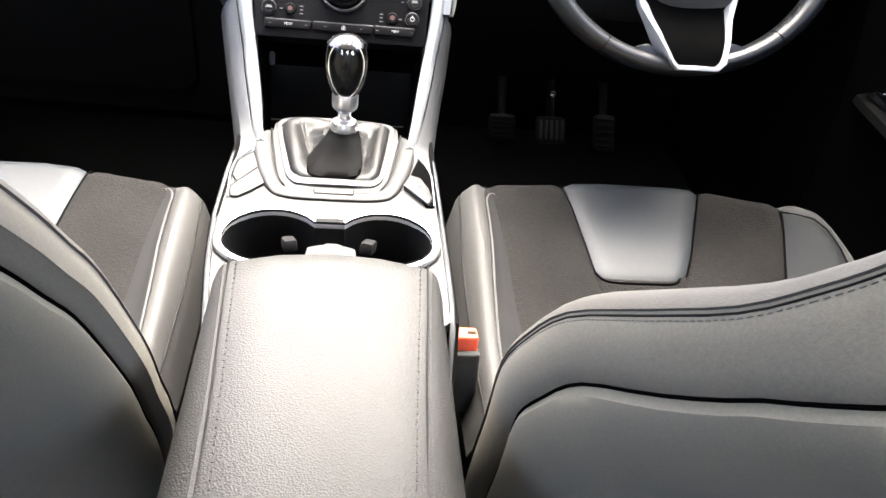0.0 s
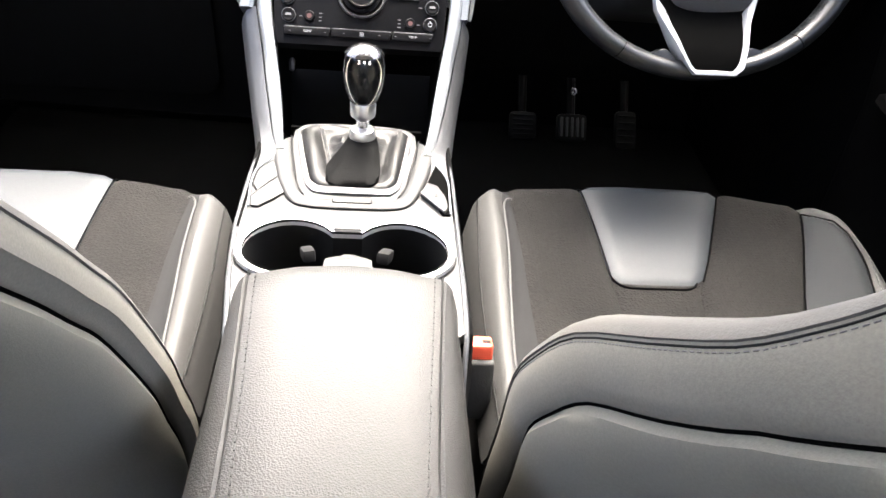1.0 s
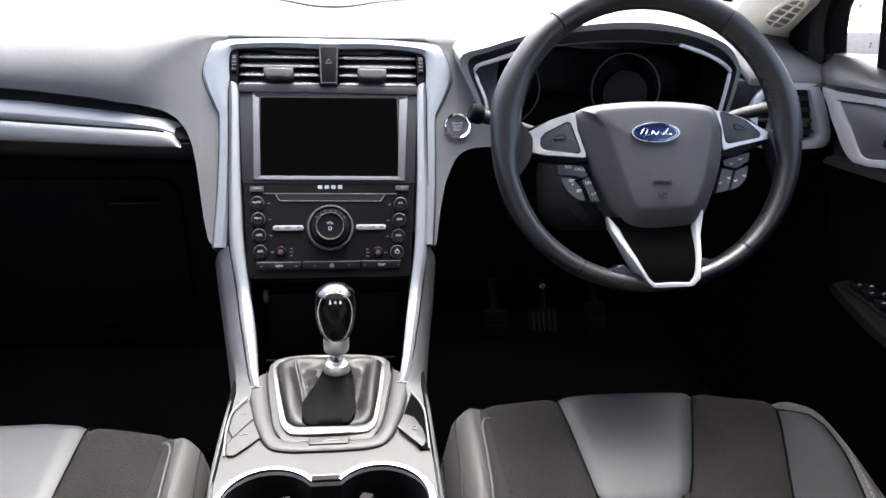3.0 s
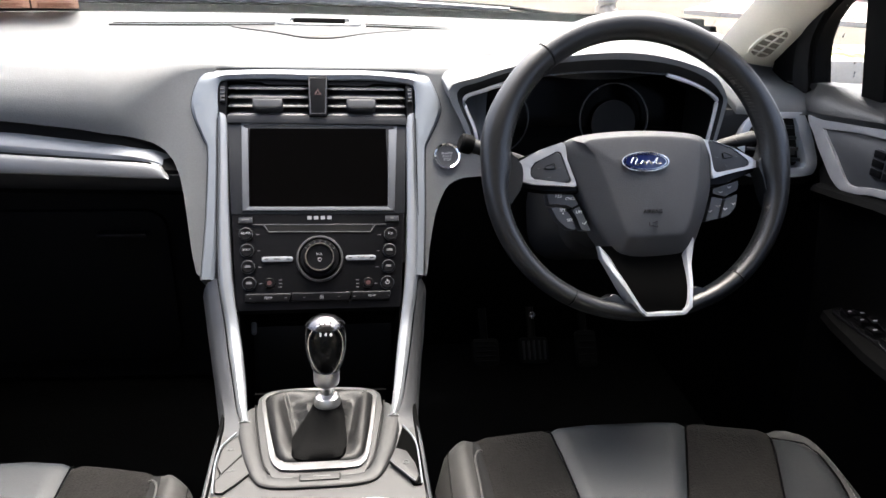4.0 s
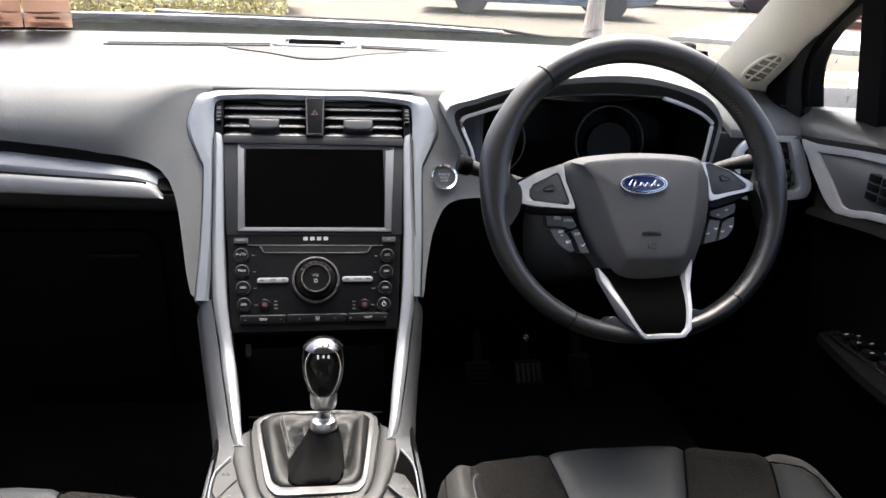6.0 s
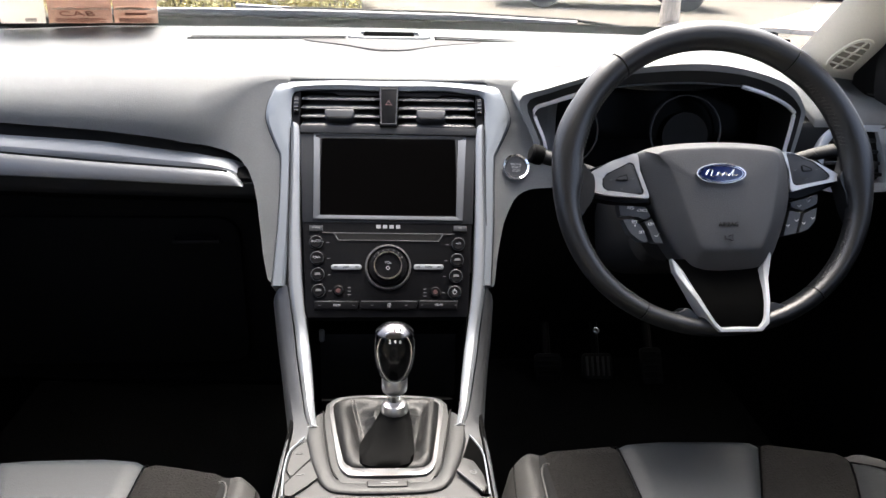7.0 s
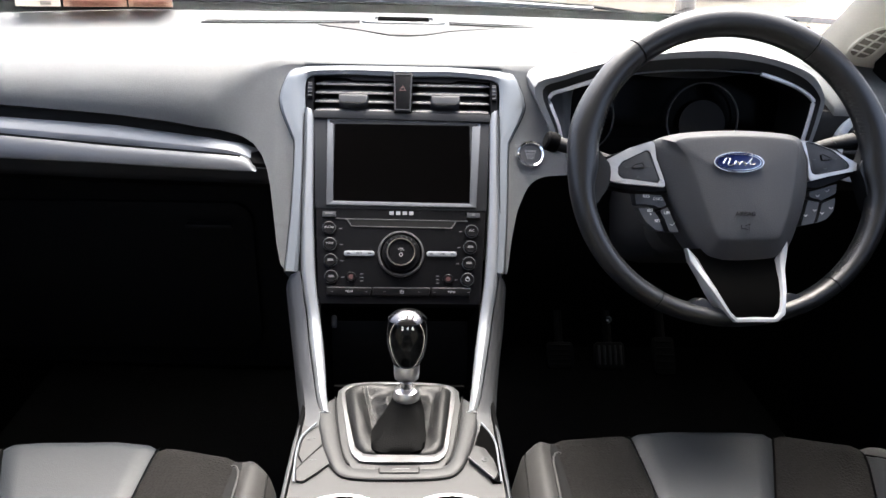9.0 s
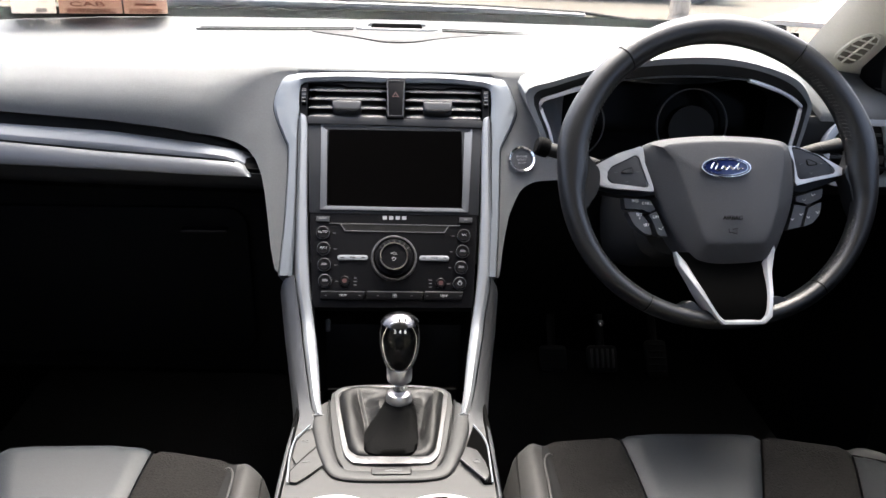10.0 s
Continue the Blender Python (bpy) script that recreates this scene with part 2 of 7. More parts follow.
def rr(cx, cy, w, h, r, n=4):
    """A rounded rectangle's outline."""
    pts = []
    for k, (sx, sy) in enumerate(((1, -1), (1, 1), (-1, 1), (-1, -1))):
        for i in range(n + 1):
            a = radians(-90 + 90 * k + 90 * i / n)
            pts.append((cx + sx * (w / 2 - r) + r * math.cos(a), cy + sy * (h / 2 - r) + r * math.sin(a)))
    return pts


def circle(cx, cy, r, n=24, ry=None):
    return [(cx + r * math.cos(2 * math.pi * i / n), cy + (ry or r) * math.sin(2 * math.pi * i / n)) for i in range(n)]


def smooth_loop(pts, n=6, closed=True):
    """A Catmull-Rom curve through points of any dimension."""
    out, m = [], len(pts)
    for i in range(m if closed else m - 1):
        p = [Vector(pts[(i + k) % m]) if closed else Vector(pts[min(max(i + k, 0), m - 1)]) for k in (-1, 0, 1, 2)]
        for j in range(n):
            t = j / n
            out.append(0.5 * (2 * p[1] + (p[2] - p[0]) * t + (2 * p[0] - 5 * p[1] + 4 * p[2] - p[3]) * t * t + (3 * p[1] - p[0] - 3 * p[2] + p[3]) * t ** 3))
    if not closed:
        out.append(Vector(pts[-1]))
    return [tuple(v) for v in out]


def prism(outline, w0, w1, M=None, bevel=0.0, seg=2, bm=None):
    """An outline raised from w0 to w1 along the third axis of M."""
    own = bmesh.new()
    M = M or Matrix()
    a = [own.verts.new((u, v, w0)) for u, v in outline]
    b = [own.verts.new((u, v, w1)) for u, v in outline]
    n = len(a)
    own.faces.new(a[::-1])
    top = own.faces.new(b)
    for i in range(n):
        own.faces.new((a[i], a[(i + 1) % n], b[(i + 1) % n], b[i]))
    if bevel:
        bmesh.ops.bevel(own, geom=list(top.edges), offset=bevel, segments=seg, profile=0.6, affect="EDGES", clamp_overlap=True)
    own.transform(M)
    return merge(bm, own)


def merge(bm, own):
    if bm is None:
        return own
    tmp = bpy.data.meshes.new("tmp")
    own.to_mesh(tmp)
    own.free()
    bm.from_mesh(tmp)
    bpy.data.meshes.remove(tmp)
    return bm


def frame_ring(outer, inner, w0, w1, M=None, bevel=0.0, bm=None, inner_w=None):
    """A band between two outlines of equally many points."""
    own = bmesh.new()
    M = M or Matrix()
    iw = w1 if inner_w is None else inner_w
    loops = [[own.verts.new((u, v, w)) for u, v in o] for o, w in ((outer, w0), (outer, w1), (inner, iw), (inner, w0))]
    n = len(outer)
    for k in range(4):
        A, B = loops[k], loops[(k + 1) % 4]
        for i in range(n):
            own.faces.new((A[i], A[(i + 1) % n], B[(i + 1) % n], B[i]))
    if bevel:
        es = [e for e in own.edges if any(set(e.verts) <= set(l) for l in loops[1:3])]
        bmesh.ops.bevel(own, geom=es, offset=bevel, segments=2, profile=0.6, affect="EDGES", clamp_overlap=True)
    own.transform(M)
    return merge(bm, own)


def loft(rings, closed=True, caps=True, bm=None):
    """Skin through rings of equally many 3D points."""
    own = bmesh.new()
    R = [[own.verts.new(p) for p in r] for r in rings]
    n = len(R[0])
    for A, B in zip(R, R[1:]):
        for i in range(n if closed else n - 1):
            own.faces.new((A[i], A[(i + 1) % n], B[(i + 1) % n], B[i]))
    if closed and caps:
        own.faces.new(R[0][::-1])
        own.faces.new(R[-1])
    return merge(bm, own)


def tube(pts, r, closed=False, n=10, bm=None, flat=1.0, up=(0, 0, 1)):
    """A round bar along points; r a number or one for each point; flat squeezes it along up."""
    P = [Vector(p) for p in pts]
    rings = []
    m = len(P)
    for i, p in enumerate(P):
        d = (P[(i + 1) % m] - P[i - 1]) if closed else (P[min(i + 1, m - 1)] - P[max(i - 1, 0)])
        d.normalize()
        s = d.cross(Vector(up))
        if s.length < 1e-4:
            s = d.cross(Vector((1, 0, 0)))
        s.normalize()
        q = s.cross(d)
        k = r[i] if isinstance(r, (list, tuple)) else r
        rings.append([p + s * (k * math.cos(2 * math.pi * j / n)) + q * (k * flat * math.sin(2 * math.pi * j / n)) for j in range(n)])
    if closed:
        rings.append(rings[0])
        b = loft(rings, True, False)
        bmesh.ops.remove_doubles(b, verts=b.verts, dist=1e-6)
        return merge(bm, b)
    return loft(rings, True, True, bm)


def box(x0, x1, y0, y1, z0, z1, bevel=0.0, seg=2, M=None, bm=None):
    own = bmesh.new()
    bmesh.ops.create_cube(own, size=1.0)
    for v in own.verts:
        v.co = Vector(((x0 + x1) / 2 + v.co.x * (x1 - x0), (y0 + y1) / 2 + v.co.y * (y1 - y0), (z0 + z1) / 2 + v.co.z * (z1 - z0)))
    if bevel:
        bmesh.ops.bevel(own, geom=list(own.edges), offset=bevel, segments=seg, profile=0.6, affect="EDGES", clamp_overlap=True)
    if M:
        own.transform(M)
    return merge(bm, own)


def lathe(profile, M, n=28, bm=None):
    """Turns a profile of (radius, height) round the third axis of M."""
    own = bmesh.new()
    rings = [[own.verts.new((r * math.cos(2 * math.pi * i / n), r * math.sin(2 * math.pi * i / n), h)) for i in range(n)] for r, h in profile]
    for A, B in zip(rings, rings[1:]):
        for i in range(n):
            own.faces.new((A[i], A[(i + 1) % n], B[(i + 1) % n], B[i]))
    if abs(profile[0][1] - profile[-1][1]) < 1e-9:
        for i in range(n):
            own.faces.new((rings[-1][i], rings[-1][(i + 1) % n], rings[0][(i + 1) % n], rings[0][i]))
    else:
        own.faces.new(rings[0][::-1])
        own.faces.new(rings[-1])
    own.transform(M)
    return merge(bm, own)


def sheet(f, nu, nv, thick=0.0):
    """A grid surface f(u, v), u and v from 0 to 1, given a thickness downwards along its normals."""
    own = bmesh.new()
    V = [[own.verts.new(f(i / nu, j / nv)) for j in range(nv + 1)] for i in range(nu + 1)]
    for i in range(nu):
        for j in range(nv):
            own.faces.new((V[i][j], V[i + 1][j], V[i + 1][j + 1], V[i][j + 1]))
    if thick:
        bmesh.ops.recalc_face_normals(own, faces=own.faces)
        bmesh.ops.solidify(own, geom=list(own.faces), thickness=thick)
    return own


def lerp(pts, x):
    """A value by straight lines between (x, value) pairs."""
    if x <= pts[0][0]:
        return pts[0][1]
    for (a, p), (b, q) in zip(pts, pts[1:]):
        if x <= b:
            k = (x - a) / (b - a)
            return p + (q - p) * k
    return pts[-1][1]


def ease(a, b, x):
    k = min(max((x - a) / (b - a), 0.0), 1.0)
    return k * k * (3 - 2 * k)


def frame_matrix(origin, tilt):
    """A leaning face: x to the right, y up along the face, z out of it towards the cabin."""
    a = radians(tilt)
    m = Matrix(((1, 0, 0), (0, math.sin(a), -math.cos(a)), (0, math.cos(a), math.sin(a)))).to_4x4()
    return Matrix.Translation(origin) @ m


def text_bm(body, size, M, depth=0.0004):
    cu = bpy.data.curves.new("t", "FONT")
    cu.body, cu.size, cu.align_x, cu.align_y, cu.extrude = body, size, "CENTER", "CENTER", depth
    ob = bpy.data.objects.new("t", cu)
    scene.collection.objects.link(ob)
    me = bpy.data.meshes.new_from_object(ob.evaluated_get(bpy.context.evaluated_depsgraph_get()))
    own = bmesh.new()
    own.from_mesh(me)
    own.transform(M)
    bpy.data.objects.remove(ob)
    bpy.data.curves.remove(cu)
    bpy.data.meshes.remove(me)
    return own


MP = frame_matrix((0, 0.955, 0.715), 35.0)       # the leaning face of the centre stack
MW = frame_matrix((0.3724, 0.8936, 0.8924), 25.4)   # the plane of the steering wheel


def pp(u, v, w=0.0):
    return MP @ Vector((u, v, w))


# ---- body shell ----
def shell():
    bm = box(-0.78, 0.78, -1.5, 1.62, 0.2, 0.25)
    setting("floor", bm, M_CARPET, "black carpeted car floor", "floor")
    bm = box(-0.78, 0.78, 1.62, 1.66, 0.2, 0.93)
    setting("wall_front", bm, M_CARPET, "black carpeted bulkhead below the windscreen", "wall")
    bm = sheet(lambda u, v: (-0.6 + 1.2 * u, 0.76 - 0.14 * (2 * u - 1) ** 2 - 2.1 * v, 1.4 + 0.035 * math.sin(math.pi * min(1, v * 1.1)) * (1 - (2 * u - 1) ** 2 * 0.6)), 12, 12, -0.03)
    setting("ceiling", bm, M_HEAD, "cream headlining of the car roof", "ceiling")
    # plain sides and rear that close the cabin, with the window openings left free
    for s, nm, zs in ((-1, "west", 0.955), (1, "east", 0.93)):
        lo, hi = sorted((s * 0.74, s * 0.80))
        bm = box(lo, hi, -0.08, 1.62, 0.2, zs)
        box(*sorted((s * 0.7, s * 0.78)), -0.12, -0.04, zs - 0.01, 1.41, bm=bm)
        box(*sorted((s * 0.58, s * 0.74)), -0.08, 0.62, 1.37, 1.43, bm=bm)
        setting("wall_" + nm, bm, M_DASH_LOW, "dark plain side of the cabin below its windows", "wall")
        bm = box(lo, hi, -1.5, -0.08, 0.2, 0.86)
        box(*sorted((s * 0.66, s * 0.78)), -1.5, -1.36, 0.85, 1.41, bm=bm)
        box(*sorted((s * 0.58, s * 0.74)), -1.5, -0.08, 1.37, 1.43, bm=bm)
        setting("wall_" + nm + "_rear", bm, M_REAR, "plain grey side of the cabin beside the rear seats", "wall")
    bm = box(-0.78, 0.78, -1.56, -1.5, 0.2, 0.84)
    box(-0.78, 0.78, -1.56, -1.5, 1.36, 1.43, bm=bm)
    setting("wall_rear", bm, M_REAR, "plain grey rear end of the cabin", "wall")


def edge_y(x):
    return 1.59 - 0.18 * x * x


def plane_y(z):
    """How far forward the centre stack's leaning face lies at a height."""
    return 0.955 + (z - 0.715) * math.tan(radians(35.0))


def dash_profile(x):
    ze = lerp([(-0.74, 0.93), (-0.37, 0.907), (-0.29, 0.898), (-0.243, 0.889), (-0.21, 0.878), (-0.195, 0.87), (-0.183, 0.858), (-0.175, 0.843), (-0.169, 0.822), (-0.163, 0.79), (-0.158, 0.762), (-0.152, 0.74), (-0.146, 0.734), (-0.1425, 0.732),
               (0.1355, 0.731), (0.1375, 0.737), (0.1408, 0.7594), (0.145, 0.7779), (0.1508, 0.7997), (0.1588, 0.8155), (0.1651, 0.8257), (0.1705, 0.831), (0.1766, 0.8347), (0.184, 0.8375), (0.1918, 0.8393), (0.2183, 0.8408), (0.223, 0.868), (0.229, 0.93), (0.24, 0.975), (0.27, 0.985), (0.55, 0.975), (0.57, 0.92), (0.74, 0.92)], x)
    ye = lerp([(-0.74, 1.075), (-0.26, 1.06), (-0.12, 1.11), (0.12, 1.11), (0.2, 1.1), (0.27, 1.14), (0.55, 1.14), (0.57, 1.07), (0.74, 1.06)], x)
    zc = lerp([(-0.74, 0.965), (-0.3, 0.979), (0.15, 0.982), (0.2, 0.985), (0.38, 1.004), (0.52, 0.99), (0.58, 0.962), (0.74, 0.945)], x)
    yb = edge_y(x)
    zb = 0.985 - 0.03 * max(0, abs(x) - 0.5)
    cy, ct = max(1.176, ye + 0.03), zc - 0.001
    side = [(ye + (cy - ye) * (1 - math.cos(radians(a))), ze + (ct - ze) * math.sin(radians(a))) for a in (90, 66, 46, 29, 14, 0)]
    # beside and above the stack the pad lies flush with the stack's leaning face, and runs on behind it
    deep = 0.045 * ease(0.134, 0.126, abs(x))
    zt = max(0.9665, ze + 0.002)
    mid = [(1.2, 0.9808), (1.165, 0.9745), (1.141, 0.9702)] + [(plane_y(z) - 0.001 + deep * g, z) for z, g in ((min(zt, 0.963), 0.0), (max(ze + 0.001, 0.941) if ze < 0.94 else ze + 0.001, 1.0), (ze, 1.0))]
    k = ease(-0.255, -0.165, x) * ease(0.25, 0.215, x)
    low = [(a[0] + (b[0] - a[0]) * k, a[1] + (b[1] - a[1]) * k) for a, b in zip(side, mid)]
    return [(yb, zb), (1.4 - 0.05 * abs(x), 0.5 * (zb + zc) + 0.004), (1.24, 0.45 * zb + 0.55 * zc + 0.003)] + low


def dashboard():
    th = thing("dashboard", (0, 1.1, 0.7), "charcoal soft-touch dashboard with silver trim and a closed glovebox", "dashboard")
    xs = sorted([-0.74 + 1.48 * i / 90 for i in range(91)] + [s * (0.13 + 0.11 * i / 70) for i in range(71) for s in (-1, 1)])
    bm = loft([[(x, y, z) for y, z in smooth_loop(dash_profile(x), 6, False)] for x in xs], False, False)
    bmesh.ops.solidify(bm, geom=list(bm.faces), thickness=0.006)
    pad = part("top_pad", bm, M_DASH, th, "grained charcoal soft-touch upper pad")
    # the recessed strip and its raised seam lines near the windscreen
    for x0, x1, y0, y1 in ((-0.32, -0.073, 1.352, 1.388), (0.075, 0.28, 1.395, 1.355)):
        for dy, r in ((0.0, 0.0016), (0.026, 0.001)):
            pts = [(x0 + (x1 - x0) * k / 8, y0 + (y1 - y0) * k / 8 + dy, 0.989) for k in range(9)]
            part("seam", tube(pts, r, n=6), M_BLACK, th)
    # No hole is cut; the slot's dark depth is the block's black colour.
    part("sensor_slot", box(-0.045, 0.042, 1.412, 1.472, 0.98, 0.9915, 0.002), M_VOID, th)
    part("slot_surround", frame_ring(rr(-0.001, 1.44, 0.14, 0.1, 0.03), rr(-0.001, 1.442, 0.1, 0.072, 0.006), 0.98, 0.991, None, 0.002), M_DASH, th)
    # the speaker grille in front of it
    out = smooth_loop([(-0.14, 1.378), (-0.07, 1.31), (-0.025, 1.262), (0.0, 1.255), (0.03, 1.265), (0.08, 1.32), (0.15, 1.37), (0.0, 1.392)], 5)
    part("speaker_grille", prism(out, 0.97, 0.9885, None, 0.002), mat("grille_mesh", (0.022, 0.022, 0.0225), 0.8, grain=260, bump=1.0, var=0.3), th, "finely perforated speaker grille")
    # passenger side: band, silver strip, lower face
    gap_t = [(-0.74, 0.924), (-0.37, 0.902), (-0.25, 0.884), (-0.21, 0.872), (-0.19, 0.86), (-0.176, 0.845)]
    band_t = [(-0.74, 0.912), (-0.37, 0.8905), (-0.25, 0.8755), (-0.21, 0.866), (-0.19, 0.856), (-0.176, 0.842)]
    sil_t = [(-0.74, 0.897), (-0.565, 0.8855), (-0.376, 0.869), (-0.226, 0.8585), (-0.214, 0.8572), (-0.206, 0.8548), (-0.199, 0.8508), (-0.194, 0.8455), (-0.191, 0.8405), (-0.1895, 0.8384)]
    band_b = [(-0.74, 0.897), (-0.565, 0.8855), (-0.376, 0.869), (-0.226, 0.8585), (-0.205, 0.85), (-0.19, 0.838), (-0.176, 0.833)]
    sil_b = [(-0.74, 0.862), (-0.565, 0.8545), (-0.376, 0.847), (-0.226, 0.84), (-0.1895, 0.838)]

    def strip(top, bot, x0, x1, prof, into, x2=-0.25, n=60):
        rings = []
        for i in range(n + 1):
            x = x0 + (x1 - x0) * i / n
            a, b = lerp(top, x), lerp(bot, x)
            back = into * ease(x2, x1 - 0.004, x)
            rings.append([(x, y + back, a + (b - a) * k) for k, y in prof])
        return loft(rings, True, True)
    part("trim_band", strip(band_t, band_b, -0.74, -0.176, [(-0.05, 1.09), (0.0, 1.0705), (0.12, 1.0645), (0.5, 1.0555), (0.56, 1.0547), (0.95, 1.0545), (1.05, 1.056), (1.05, 1.09)], 0.009), M_BEZEL, th, "blue-grey satin trim band")
    part("shadow_gap", strip(gap_t, band_t, -0.74, -0.176, [(-0.1, 1.1), (-0.1, 1.075), (0.5, 1.072), (1.2, 1.072), (1.2, 1.1)], 0.016), M_BLACK, th, "black recess above the trim band")
    part("silver_strip", strip(sil_t, sil_b, -0.74, -0.1895, [(0.0, 1.09), (0.0, 1.0545), (0.08, 1.0505), (0.22, 1.0474), (0.38, 1.0452), (0.6, 1.0434), (0.82, 1.0421), (0.95, 1.0423), (1.0, 1.044), (1.0, 1.09)], 0.003, -0.22, 160), M_STRIP, th, "polished silver trim strip")
    part("strip_gap", tube([(-0.74 + 0.53 * k / 24, 1.0538, lerp(sil_t, -0.74 + 0.53 * k / 24) + 0.0006) for k in range(25)], 0.0012, n=6), M_BLACK, th)
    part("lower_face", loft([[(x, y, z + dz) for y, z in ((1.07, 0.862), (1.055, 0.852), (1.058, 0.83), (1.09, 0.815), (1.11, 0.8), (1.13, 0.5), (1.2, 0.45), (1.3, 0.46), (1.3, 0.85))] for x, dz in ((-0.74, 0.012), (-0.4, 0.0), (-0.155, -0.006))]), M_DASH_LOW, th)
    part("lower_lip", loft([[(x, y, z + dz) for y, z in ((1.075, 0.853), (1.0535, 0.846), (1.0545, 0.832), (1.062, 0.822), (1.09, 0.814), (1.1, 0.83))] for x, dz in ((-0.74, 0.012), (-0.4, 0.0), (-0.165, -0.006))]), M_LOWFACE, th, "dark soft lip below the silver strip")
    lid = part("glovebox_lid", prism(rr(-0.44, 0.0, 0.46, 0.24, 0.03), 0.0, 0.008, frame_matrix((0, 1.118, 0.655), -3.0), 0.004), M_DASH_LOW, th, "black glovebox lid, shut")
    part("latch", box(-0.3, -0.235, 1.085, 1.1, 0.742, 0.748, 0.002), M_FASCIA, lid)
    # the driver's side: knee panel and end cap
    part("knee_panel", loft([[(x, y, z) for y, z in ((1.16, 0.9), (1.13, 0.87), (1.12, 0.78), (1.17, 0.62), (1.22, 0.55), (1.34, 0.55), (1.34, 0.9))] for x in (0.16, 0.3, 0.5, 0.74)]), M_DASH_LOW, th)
    return th


def instrument_cluster():
    th = thing("instrument_cluster", (0.37, 1.1, 0.88), "instrument cluster under a charcoal hood, its display switched off", "instrument cluster")
    outer = [(0.2, 0.87), (0.192, 0.9), (0.167, 0.955), (0.205, 0.972), (0.27, 0.991), (0.34, 1.0025), (0.41, 1.006), (0.47, 0.998), (0.525, 0.98), (0.55, 0.953), (0.553, 0.93), (0.545, 0.87)]
    inner = [(0.212, 0.872), (0.205, 0.9), (0.19, 0.938), (0.215, 0.951), (0.262, 0.9655), (0.33, 0.974), (0.40, 0.977), (0.465, 0.974), (0.51, 0.96), (0.538, 0.944), (0.542, 0.93), (0.537, 0.872)]
    def ring(o, y, dz=0.0, s=1.0):
        cx, cz = 0.37, 0.93
        return [(cx + (u - cx) * s, y, cz + (v - cz) * s + dz) for u, v in smooth_open(o)]

    def smooth_open(o):
        return smooth_loop(o, 4, False)
    part_way = [(a[0] + (b[0] - a[0]) * 0.55, a[1] + (b[1] - a[1]) * 0.4) for a, b in zip(outer, inner)]
    hood = loft([ring(outer, 1.36, -0.03, 0.92), ring(outer, 1.2, -0.004), ring(outer, 1.1, 0.002), ring(outer, 1.062, 0.0), ring(outer, 1.056, -0.002, 0.992), ring(part_way, 1.058, 0.0)], False, False)
    part("hood_lip", loft([ring(part_way, 1.0582, 0.0), ring(inner, 1.062, 0.002, 1.012), ring(inner, 1.07, 0.001)], False, False), M_LOWFACE, th, "black lip of the hood")
    part("tunnel", loft([ring(inner, 1.0695, 0.001, 1.004), ring(inner, 1.14, -0.004, 0.97), ring(inner, 1.17, -0.004, 0.96)], False, False), M_BLACK, th, "black inner shroud")
    part("hood", hood, M_DASH, th)
    part("trim_line", tube([(x, 1.066, z) for x, z in smooth_open([inner[i] for i in (0, 1, 2, 3, 4)])], 0.0036, n=8), M_POLISH, th, "thin silver trim line")
    part("trim_line", tube([(x, 1.066, z) for x, z in smooth_open([inner[i] for i in (7, 8, 9, 10, 11)])], 0.003, n=8), M_POLISH, th, "thin silver trim line")
    part("trim_line", tube([(x, 1.068, z) for x, z in smooth_open([inner[i] for i in (4, 5, 6, 7)])], 0.0012, n=8), M_SILVER, th)
    part("upper_lens", prism(smooth_open([(0.27, 0.972), (0.34, 0.966), (0.41, 0.967), (0.46, 0.979), (0.41, 0.985), (0.33, 0.983)]), 0, 0.004, Matrix(((1, 0, 0, 0), (0, 0, -1, 1.075), (0, 1, 0, 0), (0, 0, 0, 1)))), M_PIANO, th)
    part("display", prism([(u, v) for u, v in inner], 0, 0.004, Matrix(((1, 0, 0, 0), (0, 0.2, -1, 0.97), (0, 1, 0.2, -0.003), (0, 0, 0, 1)))), M_SCREEN, th, "unlit black display")
    G = frame_matrix((0.423, 1.135, 0.897), 11.0)
    part("gauge_ring", lathe([(0.0515, 0.0), (0.0515, 0.004), (0.0502, 0.004), (0.0502, 0.0)], G, 48), M_CHEEK, th)
    part("gauge_face", lathe([(0.033, 0.0), (0.033, 0.002), (0.001, 0.002)], G @ Matrix.Translation((0, -0.006, 0)), 40), M_DIAL, th, "dark grey dial face")
    G2 = frame_matrix((0.245, 1.135, 0.897), 11.0)
    part("gauge_ring", lathe([(0.0515, 0.0), (0.0515, 0.004), (0.0502, 0.004), (0.0502, 0.0)], G2, 48), M_CHEEK, th)
    return th


